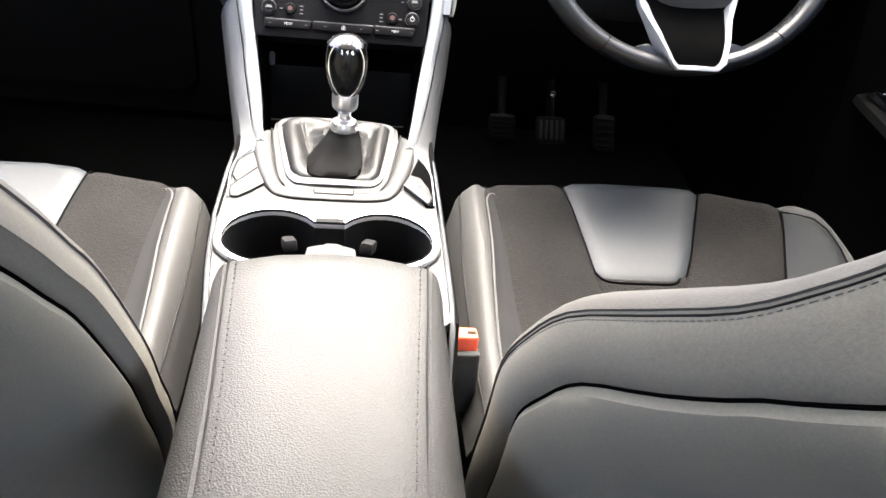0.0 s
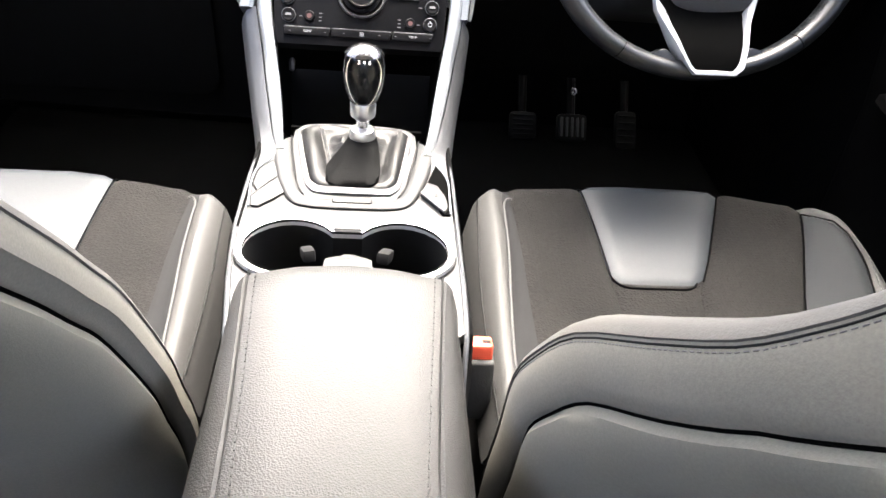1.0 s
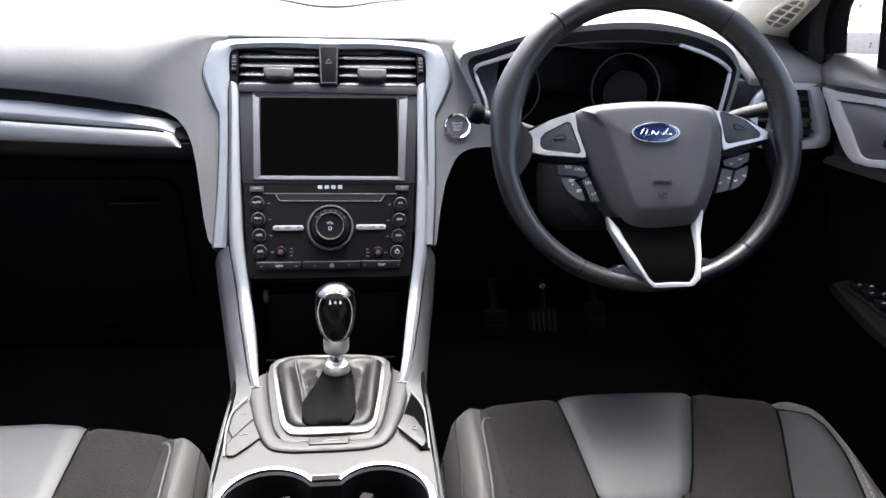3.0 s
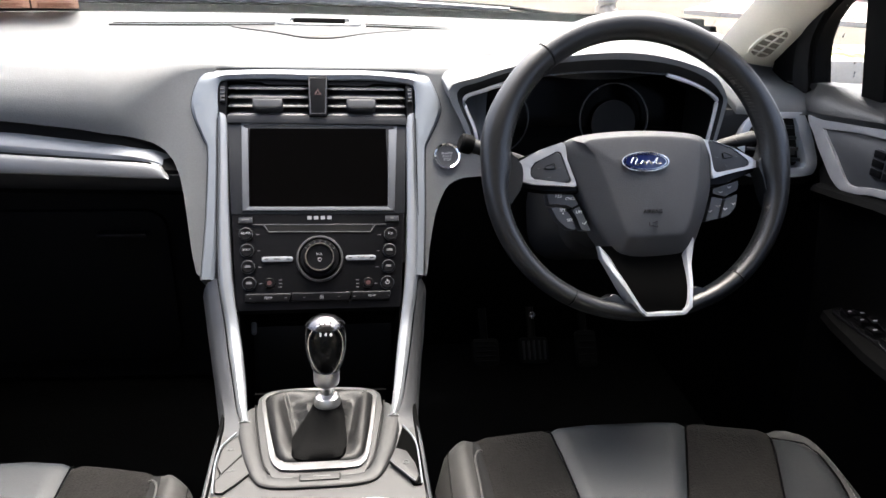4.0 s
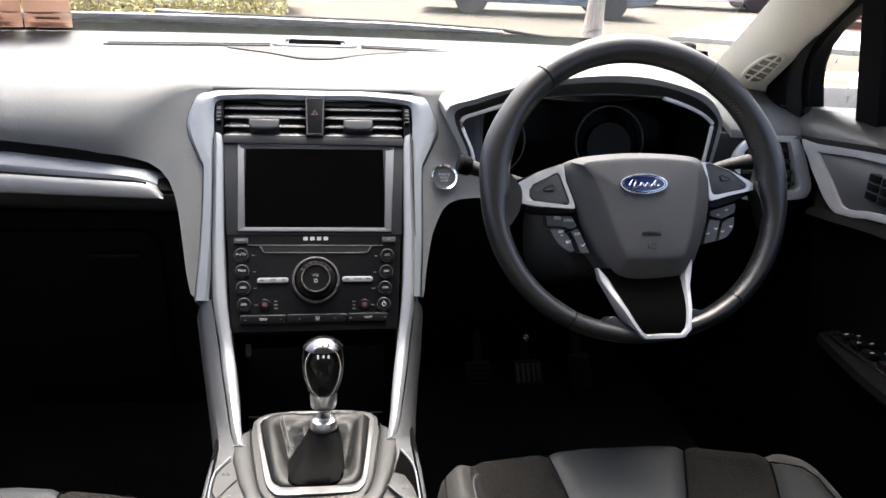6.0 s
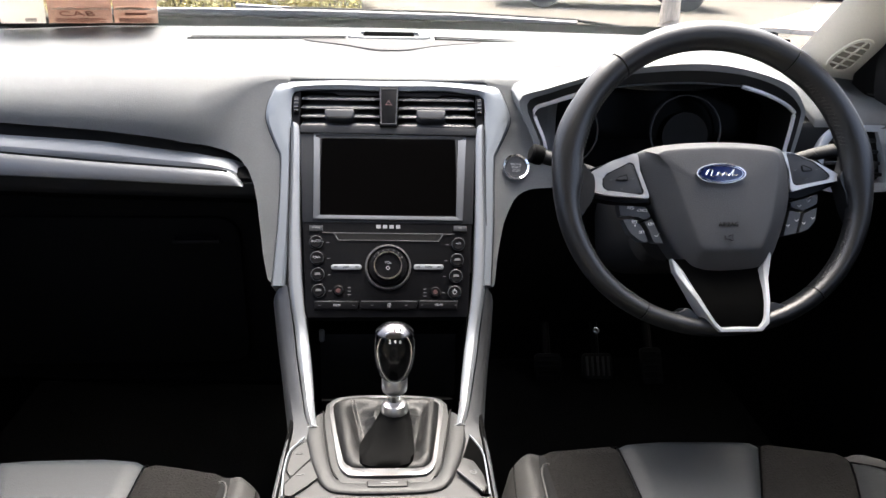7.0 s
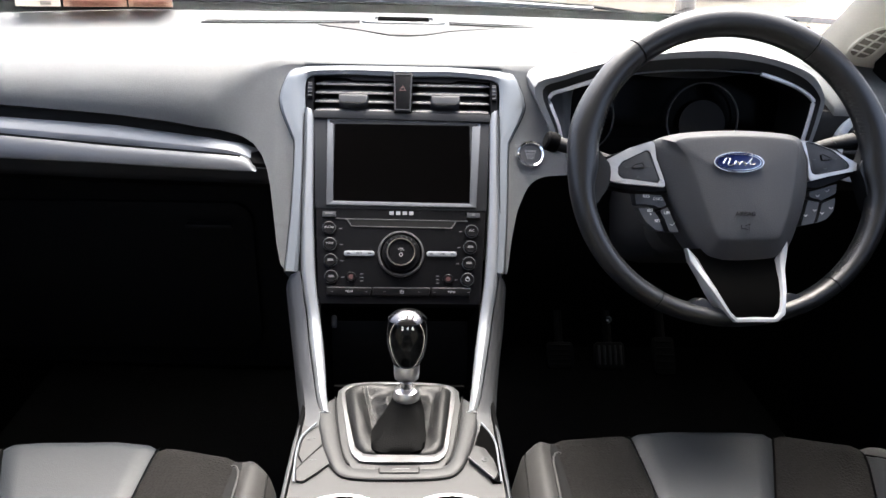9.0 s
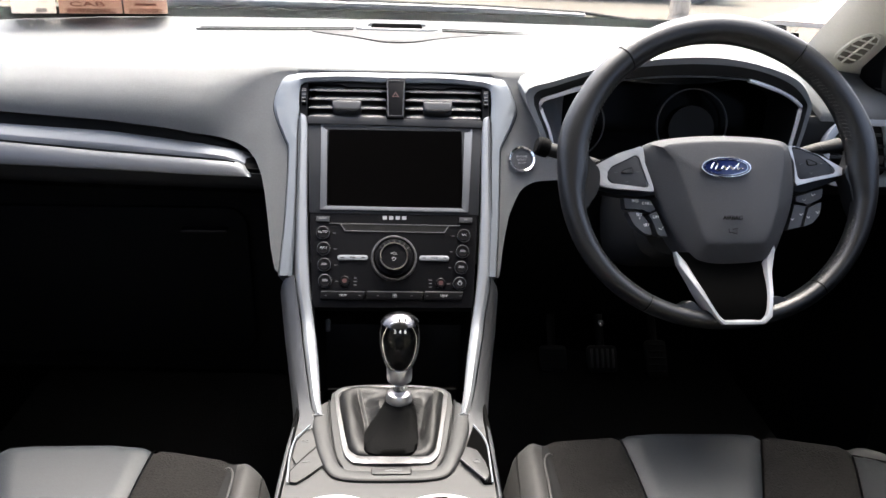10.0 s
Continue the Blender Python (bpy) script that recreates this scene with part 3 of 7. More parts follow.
def side_vent():
    th = thing("side_air_vent", (0.645, 1.08, 0.83), "dashboard air vent in a blue-grey surround beside the door", "air vent")
    M = frame_matrix((0.64, 1.062, 0.872), 10.0)
    out = smooth_loop([(-0.056, -0.02), (-0.058, 0.02), (-0.045, 0.044), (-0.02, 0.051), (0.03, 0.052), (0.037, 0.048), (0.05, 0.02), (0.063, -0.014), (0.06, -0.033), (0.045, -0.038), (-0.02, -0.04), (-0.045, -0.036)], 4)
    inn = smooth_loop([(-0.046, -0.017), (-0.047, 0.017), (-0.037, 0.036), (-0.018, 0.0425), (0.018, 0.043), (0.024, 0.039), (0.034, 0.015), (0.045, -0.014), (0.044, -0.024), (0.034, -0.0265), (-0.018, -0.028), (-0.038, -0.026)], 4)
    part("surround", frame_ring(out, inn, -0.03, 0.006, M, 0.003), M_VENTRIM, th, "blue-grey satin surround")
    part("cavity", prism([(u * 0.9, v * 0.9) for u, v in out], -0.034, -0.03, M), M_BLACK, th)
    for i in range(4):
        v = 0.031 - 0.0155 * i
        part("slat", box(-0.047, 0.034 - 0.3 * (v - 0.004), v - 0.0024, v + 0.0024, -0.028, 0.001, 0.001, 1, M), M_BUTTON, th)
    part("slider", box(0.018, 0.028, -0.008, 0.003, 0.0, 0.006, 0.002, 2, M), M_CHEEK, th)
    part("end_cap", loft([[(x, y, z) for y, z in ((1.075, 0.925), (1.07, 0.915), (1.078, 0.83), (1.12, 0.8), (1.2, 0.8), (1.2, 0.93))] for x in (0.555, 0.73)]), M_LOWFACE, th)


def centre_stack():
    th = thing("centre_stack", (0, 0.955, 0.64), "centre stack with unlit screen, radio panel and silver side rails", "centre console")
    part("fascia", prism([(-0.1175, 0.237), (-0.1035, -0.012), (-0.1, -0.02), (0.1, -0.02), (0.1025, -0.012), (0.1175, 0.237)], -0.03, 0.0, MP, 0.002), M_FASCIA, th, "black radio fascia")
    # bezel round the vents, running down beside the rails
    o = [(-0.1465, 0.02), (-0.1415, 0.1), (-0.1405, 0.185), (-0.1455, 0.203), (-0.158, 0.232), (-0.1625, 0.254), (-0.1565, 0.28), (-0.141, 0.302), (-0.1, 0.3085), (-0.05, 0.3105), (0.0, 0.311), (0.05, 0.3105), (0.1, 0.3075), (0.1425, 0.3), (0.157, 0.278), (0.1645, 0.25), (0.1585, 0.229), (0.1445, 0.201), (0.1405, 0.185), (0.1375, 0.1), (0.132, 0.02)]
    i_ = [(-0.13, 0.02), (-0.1265, 0.1), (-0.1265, 0.185), (-0.127, 0.205), (-0.1275, 0.225), (-0.1285, 0.243), (-0.129, 0.275), (-0.123, 0.286), (-0.1, 0.2885), (-0.06, 0.2895), (0.0, 0.288), (0.06, 0.2895), (0.1, 0.287), (0.124, 0.283), (0.13, 0.272), (0.1295, 0.24), (0.128, 0.222), (0.127, 0.2), (0.126, 0.185), (0.124, 0.1), (0.12, 0.02)]
    o, i_ = smooth_loop(o, 3, False), smooth_loop(i_, 3, False)
    rings = []
    for (a, b), (c, d) in zip(o, i_):
        e = ease(0.288, 0.306, b)
        rings.append([pp(a, b, -0.04), pp(a, b, 0.002 - 0.006 * e), pp(a + (c - a) * 0.12, b + (d - b) * 0.12, 0.0055 - 0.0072 * e), pp(a + (c - a) * 0.45, b + (d - b) * 0.45, 0.006 - 0.0035 * e), pp(a + (c - a) * 0.75, b + (d - b) * 0.75, 0.006 - 0.001 * e), pp(c, d, 0.002), pp(c, d, -0.03)])
    part("bezel", loft(rings), M_SILVER, th, "blue-silver satin bezel")
    part("bezel_gap", tube([pp(a, b, 0.0012 - 0.006 * ease(0.288, 0.306, b)) for a, b in o], 0.0009, n=6), M_BLACK, th)
    for s in (-1, 1):
        part("rail_gap", tube([pp(s * u, v, w) for u, v, w in ((0.1255, 0.02, 0.005), (0.1268, 0.06, 0.0052), (0.1278, 0.1, 0.0054), (0.1278, 0.17, 0.0056), (0.1288, 0.232, 0.0056))], 0.0007, n=6), M_BLACK, th)
    # the air vents
    part("vent_cavity", prism([(-0.128, 0.236), (0.128, 0.234), (0.129, 0.291), (-0.128, 0.294)], -0.05, -0.045, MP), M_BLACK, th)
    part("vent_roof", prism([(-0.129, 0.297), (-0.128, 0.287), (-0.075, 0.286), (-0.066, 0.2825), (-0.012, 0.2825), (0.012, 0.2825), (0.066, 0.2815), (0.075, 0.285), (0.128, 0.283), (0.129, 0.294)], -0.045, -0.002, MP), M_FASCIA, th)
    for s, u0, u1 in ((-1, -0.1165, -0.0115), (1, 0.0125, 0.1165)):
        for k in range(4):
            v = 0.2385 + 0.0125 * k
            blade = [(w, h - 0.82 * (w + 0.001)) for w, h in ((-0.019, -0.0008), (-0.019, 0.0007), (-0.006, 0.0012), (-0.0022, 0.0012), (-0.0008, 0.0004), (-0.001, -0.0009), (-0.003, -0.0014), (-0.008, -0.0014))]
            ends = ((u0, 0.6), (u0 + 0.0015, 1.0), (u0 + 0.006, 1.0), (u0 + 0.009, 1.25), (u1 - 0.009, 1.25), (u1 - 0.006, 1.0), (u1 - 0.0015, 1.0), (u1, 0.6))
            part("slat", loft([[pp(u, v + h * f, w) for w, h in blade] for u, f in ends]), M_SLAT, th)
        w0, w1 = (-0.128, -0.1175) if s < 0 else (0.1175, 0.128)
        part("vent_end", box(w0, w1, 0.236, 0.288, -0.03, -0.001, 0.001, 1, MP), M_FASCIA, th)
        um = (w0 + w1) / 2
        whl = part("thumbwheel", box(um - 0.0032, um + 0.0032, 0.2545, 0.2775, -0.01, 0.003, 0.0015, 2, MP), M_PIANO, th)
        for k in range(4):
            part("rib", box(um - 0.0028, um + 0.0028, 0.2575 + 0.005 * k, 0.259 + 0.005 * k, 0.002, 0.0038, 0, 1, MP), M_CHEEK, whl)
        c = -0.065 if s < 0 else 0.057
        tab = [(c - 0.0195, 0.2585), (c + 0.0195, 0.2585), (c + 0.019, 0.247), (c + 0.013, 0.243), (c - 0.013, 0.243), (c - 0.019, 0.247)]
        part("vent_tab", prism(tab, -0.012, 0.009, MP, 0.003, 3), M_SLAT, th, "dark satin vent tab")
        part("tab_edge", prism([(c - 0.017, 0.2475), (c + 0.017, 0.2475), (c + 0.012, 0.2445), (c - 0.012, 0.2445)], 0.005, 0.0098, MP, 0.0008), M_LOWFACE, th)
    hz = part("hazard_switch", prism([(-0.011, 0.2345), (0.0115, 0.2345), (0.0135, 0.289), (0.0125, 0.2915), (-0.0105, 0.2915), (-0.0125, 0.289)], -0.03, 0.008, MP, 0.002), M_FASCIA, th, "dark hazard switch with a red triangle")
    part("switch_border", frame_ring([(-0.0105, 0.237), (0.011, 0.237), (0.0127, 0.2885), (-0.0117, 0.2885)], [(-0.0088, 0.2385), (0.0093, 0.2385), (0.011, 0.287), (-0.01, 0.287)], 0.006, 0.0086, MP, 0.0005), M_BUTTON, hz)
    part("triangle", frame_ring([(-0.0045, 0.2645), (0.005, 0.2645), (0.00025, 0.2725)], [(-0.0025, 0.2656), (0.003, 0.2656), (0.00025, 0.2702)], 0.0079, 0.0085, MP), M_RED, hz)
    # the screen
    sc = part("screen", prism(rr(0.0005, 0.1665, 0.178, 0.106, 0.003), -0.006, 0.0012, MP), M_SCREEN, th, "unlit black touch screen")
    so = [(-0.0965, 0.1085), (0.097, 0.1065), (0.104, 0.223), (-0.0985, 0.2265)]
    si = [(-0.088, 0.1135), (0.0885, 0.1115), (0.09, 0.2195), (-0.0875, 0.2195)]
    part("screen_frame", frame_ring(so, si, -0.006, 0.0025, MP, 0.0006, None, -0.004), M_EDGE, th)
    for a, b, c, d in (((-0.0965, 0.1085), (0.097, 0.1065), (0.0885, 0.1115), (-0.088, 0.1135)), ((-0.0965, 0.1085), (-0.0985, 0.2225), (-0.0905, 0.2185), (-0.088, 0.1135)), ((0.097, 0.1065), (0.104, 0.219), (0.093, 0.2175), (0.0885, 0.1115))):
        part("frame_edge", prism([a, b, c, d], -0.004, 0.003, MP, 0.0006), M_EDGE, th, "satin grey edge of the screen")
    part("screen_surround", prism([(-0.1168, 0.235), (-0.1105, 0.1045), (0.1105, 0.1025), (0.1168, 0.233)], -0.004, 0.0008, MP, 0.0004), M_SURROUND, th, "dark blue-grey panel round the screen")
    # brow between vents and screen
    part("brow", prism([(-0.1175, 0.2365), (-0.1165, 0.2265), (0.1165, 0.224), (0.1175, 0.2345)], -0.02, 0.004, MP, 0.001), M_SURROUND, th)
    # radio panel
    def mark(name, cx, cy, w, h, m=M_GREYPRINT, par=None):
        part(name, box(cx - w / 2, cx + w / 2, cy - h / 2, cy + h / 2, 0.0, 0.0006, 0, 1, MP @ Matrix.Translation((0, 0, par[1] if par else 0.0))), m, par[0] if par else th)
    # maker's badge as plain bars
    for k in range(4):
        mark("badge_bar", -0.0125 + 0.0085 * k, 0.0985, 0.0055, 0.0046, M_LEGEND)
    cd = part("disc_slot", prism([(-0.068, 0.0895), (-0.0615, 0.081), (0.0635, 0.0795), (0.07, 0.088)], -0.002, 0.0008, MP), M_BLACK, th)
    for a, b in (((-0.07, 0.09), (0.0715, 0.0885)), ((-0.0635, 0.0805), (0.065, 0.079)), ((-0.0845, 0.0905), (-0.07, 0.09)), ((-0.07, 0.09), (-0.0635, 0.0805)), ((0.065, 0.079), (0.0715, 0.0885)), ((0.0715, 0.0885), (0.086, 0.0885))):
        part("slot_lip", tube([pp(*a, 0.0006), pp(*b, 0.0006)], 0.0007, n=6), M_CHEEK, cd)
    for u, sgn in ((-0.0925, 1), (0.0935, -1)):
        b = part("push_button", prism([(u - 0.0085, 0.0925), (u - 0.0085, 0.0995), (u + 0.0085, 0.0995), (u + 0.0085, 0.0925)], 0, 0.003, MP, 0.001), M_BUTTON, th)
        mark("legend", u, 0.0965, 0.01 if sgn > 0 else 0.004, 0.0022, M_GREYPRINT, (b, 0.0028))
    names = {(-1, 0): "AUTO", (-1, 1): "MAX", (1, 0): "A/C"}
    for s in (-1, 1):
        for k in range(4):
            u = (-0.092 + 0.0015 * k) if s < 0 else (0.091 - 0.002 * k)
            v = (0.0776 if s < 0 else 0.075) - 0.0211 * k
            Mb = MP @ Matrix.Translation((u, v, 0))
            b = part("round_button", lathe([(0.0083, 0), (0.0083, 0.003), (0.0072, 0.0042), (0.001, 0.0036)], Mb, 24), M_FASCIA, th)
            part("button_ring", lathe([(0.0086, 0.0), (0.0086, 0.0032), (0.0081, 0.0034), (0.0078, 0.0)], Mb, 24), M_SLAT, b)
            if (s, k) in names:
                part("legend", text_bm(names[(s, k)], 0.0043, Mb @ Matrix.Translation((0, 0.0005, 0.0043)), 0.0002), M_LEGEND, b, "", False)
            elif (s, k) == (1, 3):
                part("legend", lathe([(0.0028, 0), (0.0028, 0.0006), (0.0021, 0.0006), (0.0021, 0)], Mb @ Matrix.Translation((0, 0, 0.004)), 16), M_LEGEND, b)
                part("legend", box(-0.0004, 0.0004, 0.0008, 0.0045, 0.004, 0.0048, 0, 1, Mb), M_LEGEND, b)
            else:
                part("legend", prism([(-0.004, -0.0012), (0.004, -0.0012), (0.003, 0.0018), (-0.003, 0.0018)], 0.0038, 0.0044, Mb), M_GREYPRINT, b)
            part("button_lamp", box(u - s * 0.0145 - 0.002, u - s * 0.0145 + 0.002, v - 0.0007, v + 0.0003, 0, 0.0004, 0, 1, MP), M_GREYPRINT, th)
    for u, v in ((-0.0626, 0.0143), (0.0606, 0.0122)):
        b = part("heater_button", lathe([(0.0066, 0), (0.0066, 0.002), (0.0055, 0.003), (0.001, 0.0026)], MP @ Matrix.Translation((u, v, 0)), 20), M_FASCIA, th)
        part("mark", lathe([(0.003, 0.0026), (0.003, 0.0032), (0.001, 0.0032)], MP @ Matrix.Translation((u, v, 0)), 10), M_RED, b)
        for k in range(3):
            mark("legend", u + (0.0135 if u < 0 else -0.0135), v + 0.004 - 0.0045 * k, 0.004, 0.001)
    for u0, u1, w in ((-0.0724, -0.0335, "SEEK"), (0.0328, 0.0714, "TUNE")):
        b = part("rocker", prism(rr((u0 + u1) / 2, 0.0447, u1 - u0, 0.0068, 0.0032), 0, 0.003, MP, 0.0012), M_BRIGHT, th, "silver rocker button")
        part("legend", text_bm(w, 0.0036, MP @ Matrix.Translation(((u0 + u1) / 2, 0.0447, 0.0031)), 0.0002), M_BLACK, b, "", False)
        for e in (-1, 1):
            part("legend", box((u0 + u1) / 2 + e * 0.0135 - 0.0022, (u0 + u1) / 2 + e * 0.0135 + 0.0022, 0.0442, 0.0452, 0.003, 0.0034, 0, 1, MP), M_BLACK, b)
    Mk = MP @ Matrix.Translation((0.0002, 0.0445, 0))
    kn = part("volume_knob", lathe([(0.0245, 0.0), (0.0245, 0.004), (0.0238, 0.0055), (0.0195, 0.006), (0.0185, 0.012), (0.0172, 0.0145), (0.0162, 0.0145), (0.0155, 0.0132), (0.001, 0.0128)], Mk, 48), M_FASCIA, th, "black round volume knob with a chrome rim")
    part("outer_ring", lathe([(0.0298, 0.0), (0.0298, 0.003), (0.0288, 0.0042), (0.0272, 0.0042), (0.0264, 0.003), (0.0264, 0.0)], Mk, 48), M_SATIN, kn, "satin outer ring")
    part("inner_ring", lathe([(0.0187, 0.010), (0.0187, 0.0125), (0.0178, 0.0148), (0.0165, 0.0148), (0.0165, 0.012)], Mk, 48), M_CHROME, kn, "chrome inner ring")
    part("legend", text_bm("VOL", 0.0046, Mk @ Matrix.Translation((0, 0.0035, 0.0135)), 0.0002), M_LEGEND, kn, "", False)
    part("legend", lathe([(0.0024, 0), (0.0024, 0.0006), (0.0017, 0.0006), (0.0017, 0)], Mk @ Matrix.Translation((0, -0.0035, 0.0134)), 16), M_LEGEND, kn)
    for k in range(7):
        a = radians(35 + 18 * k)
        part("tick", box(-0.0006, 0.0006, -0.0012, 0.0012, 0.0055, 0.0064, 0, 1, Mk @ Matrix.Rotation(a - math.pi / 2, 4, "Z") @ Matrix.Translation((0, 0.0215, 0))), M_GREYPRINT, kn)
    # temperature and fan rockers
    for u0, u1, w in ((-0.0925, -0.036, "TEMP"), (-0.035, 0.0385, ""), (0.0395, 0.0895, "TEMP")):
        b = part("rocker", prism([(u0, -0.0095), (u0, 0.0), (u1, -0.0005), (u1 - 0.003, -0.01)], 0, 0.004, MP, 0.0015), M_FASCIA, th)
        part("rocker_edge", tube([pp(u0 + 0.001, 0.0004, 0.0036), pp(u1 - 0.001, -0.0001, 0.0036)], 0.0006, n=6), M_CHEEK, b)
        um = (u0 + u1) / 2
        if w:
            part("legend", text_bm(w, 0.0042, MP @ Matrix.Translation((um, -0.005, 0.0042)), 0.0002), M_LEGEND, b, "", False)
        else:
            for q in range(4):
                part("legend", lathe([(0.0014, 0.004), (0.0014, 0.0046), (0.0009, 0.0046), (0.0009, 0.004)], MP @ Matrix.Translation((um + 0.0016 * math.cos(radians(45 + 90 * q)), -0.005 + 0.0016 * math.sin(radians(45 + 90 * q)), 0)), 10), M_LEGEND, b)
        part("legend", box(um - 0.023, um - 0.02, -0.0055, -0.0048, 0.004, 0.0046, 0, 1, MP), M_GREYPRINT, b)
        part("legend", box(um + 0.02, um + 0.023, -0.0055, -0.0048, 0.004, 0.0046, 0, 1, MP), M_GREYPRINT, b)
    # side rails: leave the face and sweep out to the console
    for s in (-1, 1):
        rows = []
        for v, uo, ui in ((0.24, 0.1285, 0.1275), (0.232, 0.1285, 0.1175), (0.17, 0.1275, 0.1155), (0.1, 0.1275, 0.1135), (0.02, 0.1295, 0.1085), (-0.035, 0.1255, 0.1005)):
            p = pp(0, v, 0)
            rows.append((p.y, p.z, uo, ui))
        rows += [(0.905, 0.664, 0.1195, 0.0945), (0.868, 0.6415, 0.1095, 0.0885), (0.83, 0.6335, 0.1005, 0.083), (0.799, 0.632, 0.091, 0.0775)]
        rows = [(y, z, uo if n < 4 else ui + (uo - ui) * (0.62 if n > 4 else 0.8), ui) for n, (y, z, uo, ui) in enumerate(rows)]
        rings = []
        fine = smooth_loop(rows, 5, False)
        for n, (y, z, uo, ui) in enumerate(fine):
            a, b = fine[max(n - 1, 0)], fine[min(n + 1, len(fine) - 1)]
            t = Vector((0, a[0] - b[0], a[1] - b[1])).normalized()
            nn = Vector((0, -t.z, t.y))
            um = ui + (uo - ui) * 0.62
            prof = [(uo, -0.02), (uo, 0.001), (uo - 0.0008, 0.0022), (um + 0.0006, 0.0064), (um - 0.0006, 0.0066), (ui + 0.0014, 0.004), (ui, 0.0022), (ui, -0.02)]
            rings.append([(s * u, y + nn.y * h, z + nn.z * h) for u, h in prof])
        part("side_rail", loft(rings), M_BRIGHT, th, "bright silver side rail")
        # shoulder outside the rail, below the bezel's foot
        rings = []
        for (y, z, uo, ui), out in zip(rows[4:], (0.1455, 0.138, 0.131, 0.123, 0.1155, 0.111) if s < 0 else (0.136, 0.131, 0.125, 0.119, 0.114, 0.111)):
            rings.append([(s * out, y + 0.05, z - 0.07), (s * out, y, z - 0.022), (s * (out - 0.0025), y - 0.001, z - 0.0115), (s * (out - 0.0075), y - 0.003, z - 0.002), (s * (uo + 0.0012), y - 0.003, z + 0.004), (s * (uo + 0.0008), y, z - 0.005), (s * uo, y + 0.05, z - 0.07)])
        rings.append([(s * 0.1085, 0.815, 0.56), (s * 0.1085, 0.765, 0.612), (s * 0.1078, 0.765, 0.622), (s * 0.1045, 0.765, 0.6295), (s * 0.086, 0.765, 0.63), (s * 0.0855, 0.765, 0.62), (s * 0.085, 0.81, 0.56)])
        part("shoulder", loft(rings), M_SHOULDER, th, "grey satin shoulder below the bezel")
    st = part("start_button", lathe([(0.0165, 0.0), (0.0165, 0.004), (0.0155, 0.0055), (0.0135, 0.0058), (0.0128, 0.0048), (0.001, 0.0045)], MP @ Matrix.Translation((0.1695, 0.18, 0)), 36), M_BUTTON, th, "round start button with a chrome rim")
    part("button_rim", lathe([(0.0188, -0.002), (0.0188, 0.005), (0.0172, 0.0076), (0.015, 0.0062), (0.015, 0.002)], MP @ Matrix.Translation((0.1695, 0.18, 0)), 36), M_CHROME, st)
    for k, w in enumerate(("ENGINE", "START", "STOP")):
        part("legend", text_bm(w, 0.0042, MP @ Matrix.Translation((0.1695, 0.1838 - 0.0045 * k, 0.005)), 0.0002), M_LEGEND, st, "", False)
    # open cubby below the radio; its shade is put into the near-black colours
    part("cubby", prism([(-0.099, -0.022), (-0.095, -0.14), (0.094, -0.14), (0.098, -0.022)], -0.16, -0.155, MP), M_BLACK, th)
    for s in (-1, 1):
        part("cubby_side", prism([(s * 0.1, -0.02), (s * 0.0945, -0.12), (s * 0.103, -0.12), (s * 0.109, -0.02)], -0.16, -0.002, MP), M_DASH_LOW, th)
    part("socket_tab", box(-0.0905, -0.083, -0.045, -0.028, -0.05, -0.044, 0.002, 1, MP), M_CHEEK, th)


# ---- console, gear lever, armrest ----
def con_z(y):
    return 0.640 - 0.05 * (y - 0.62)


def cup_outline(r, cx=0.0505, cy=0.604, neck=0.0, n=20):
    """Two circles joined by a short neck."""
    pts = []
    a0 = math.acos(min(0.999, (cx - 0.014) / r)) if r > cx - 0.014 else 0.0
    for k in range(n + 1):
        a = math.pi - a0 - (2 * math.pi - 2 * a0) * k / n
        pts.append((cx + r * math.cos(a), cy + r * math.sin(a) * (1.05 if math.sin(a) > 0 else 0.85)))
    left = [(-u, v) for u, v in pts][::-1]
    return pts + left


def holed_plate(outer, hole, f0, thick):
    bm = bmesh.new()
    es = []
    for o in (outer, hole):
        vs = [bm.verts.new((x, y, f0(x, y))) for x, y in o]
        es += [bm.edges.new((vs[i], vs[(i + 1) % len(vs)])) for i in range(len(vs))]
    bmesh.ops.triangle_fill(bm, use_beauty=True, use_dissolve=False, edges=es)
    bmesh.ops.recalc_face_normals(bm, faces=bm.faces)
    if sum(f.normal.z for f in bm.faces) < 0:
        bmesh.ops.reverse_faces(bm, faces=bm.faces)
    bmesh.ops.solidify(bm, geom=list(bm.faces), thickness=thick)
    return bm


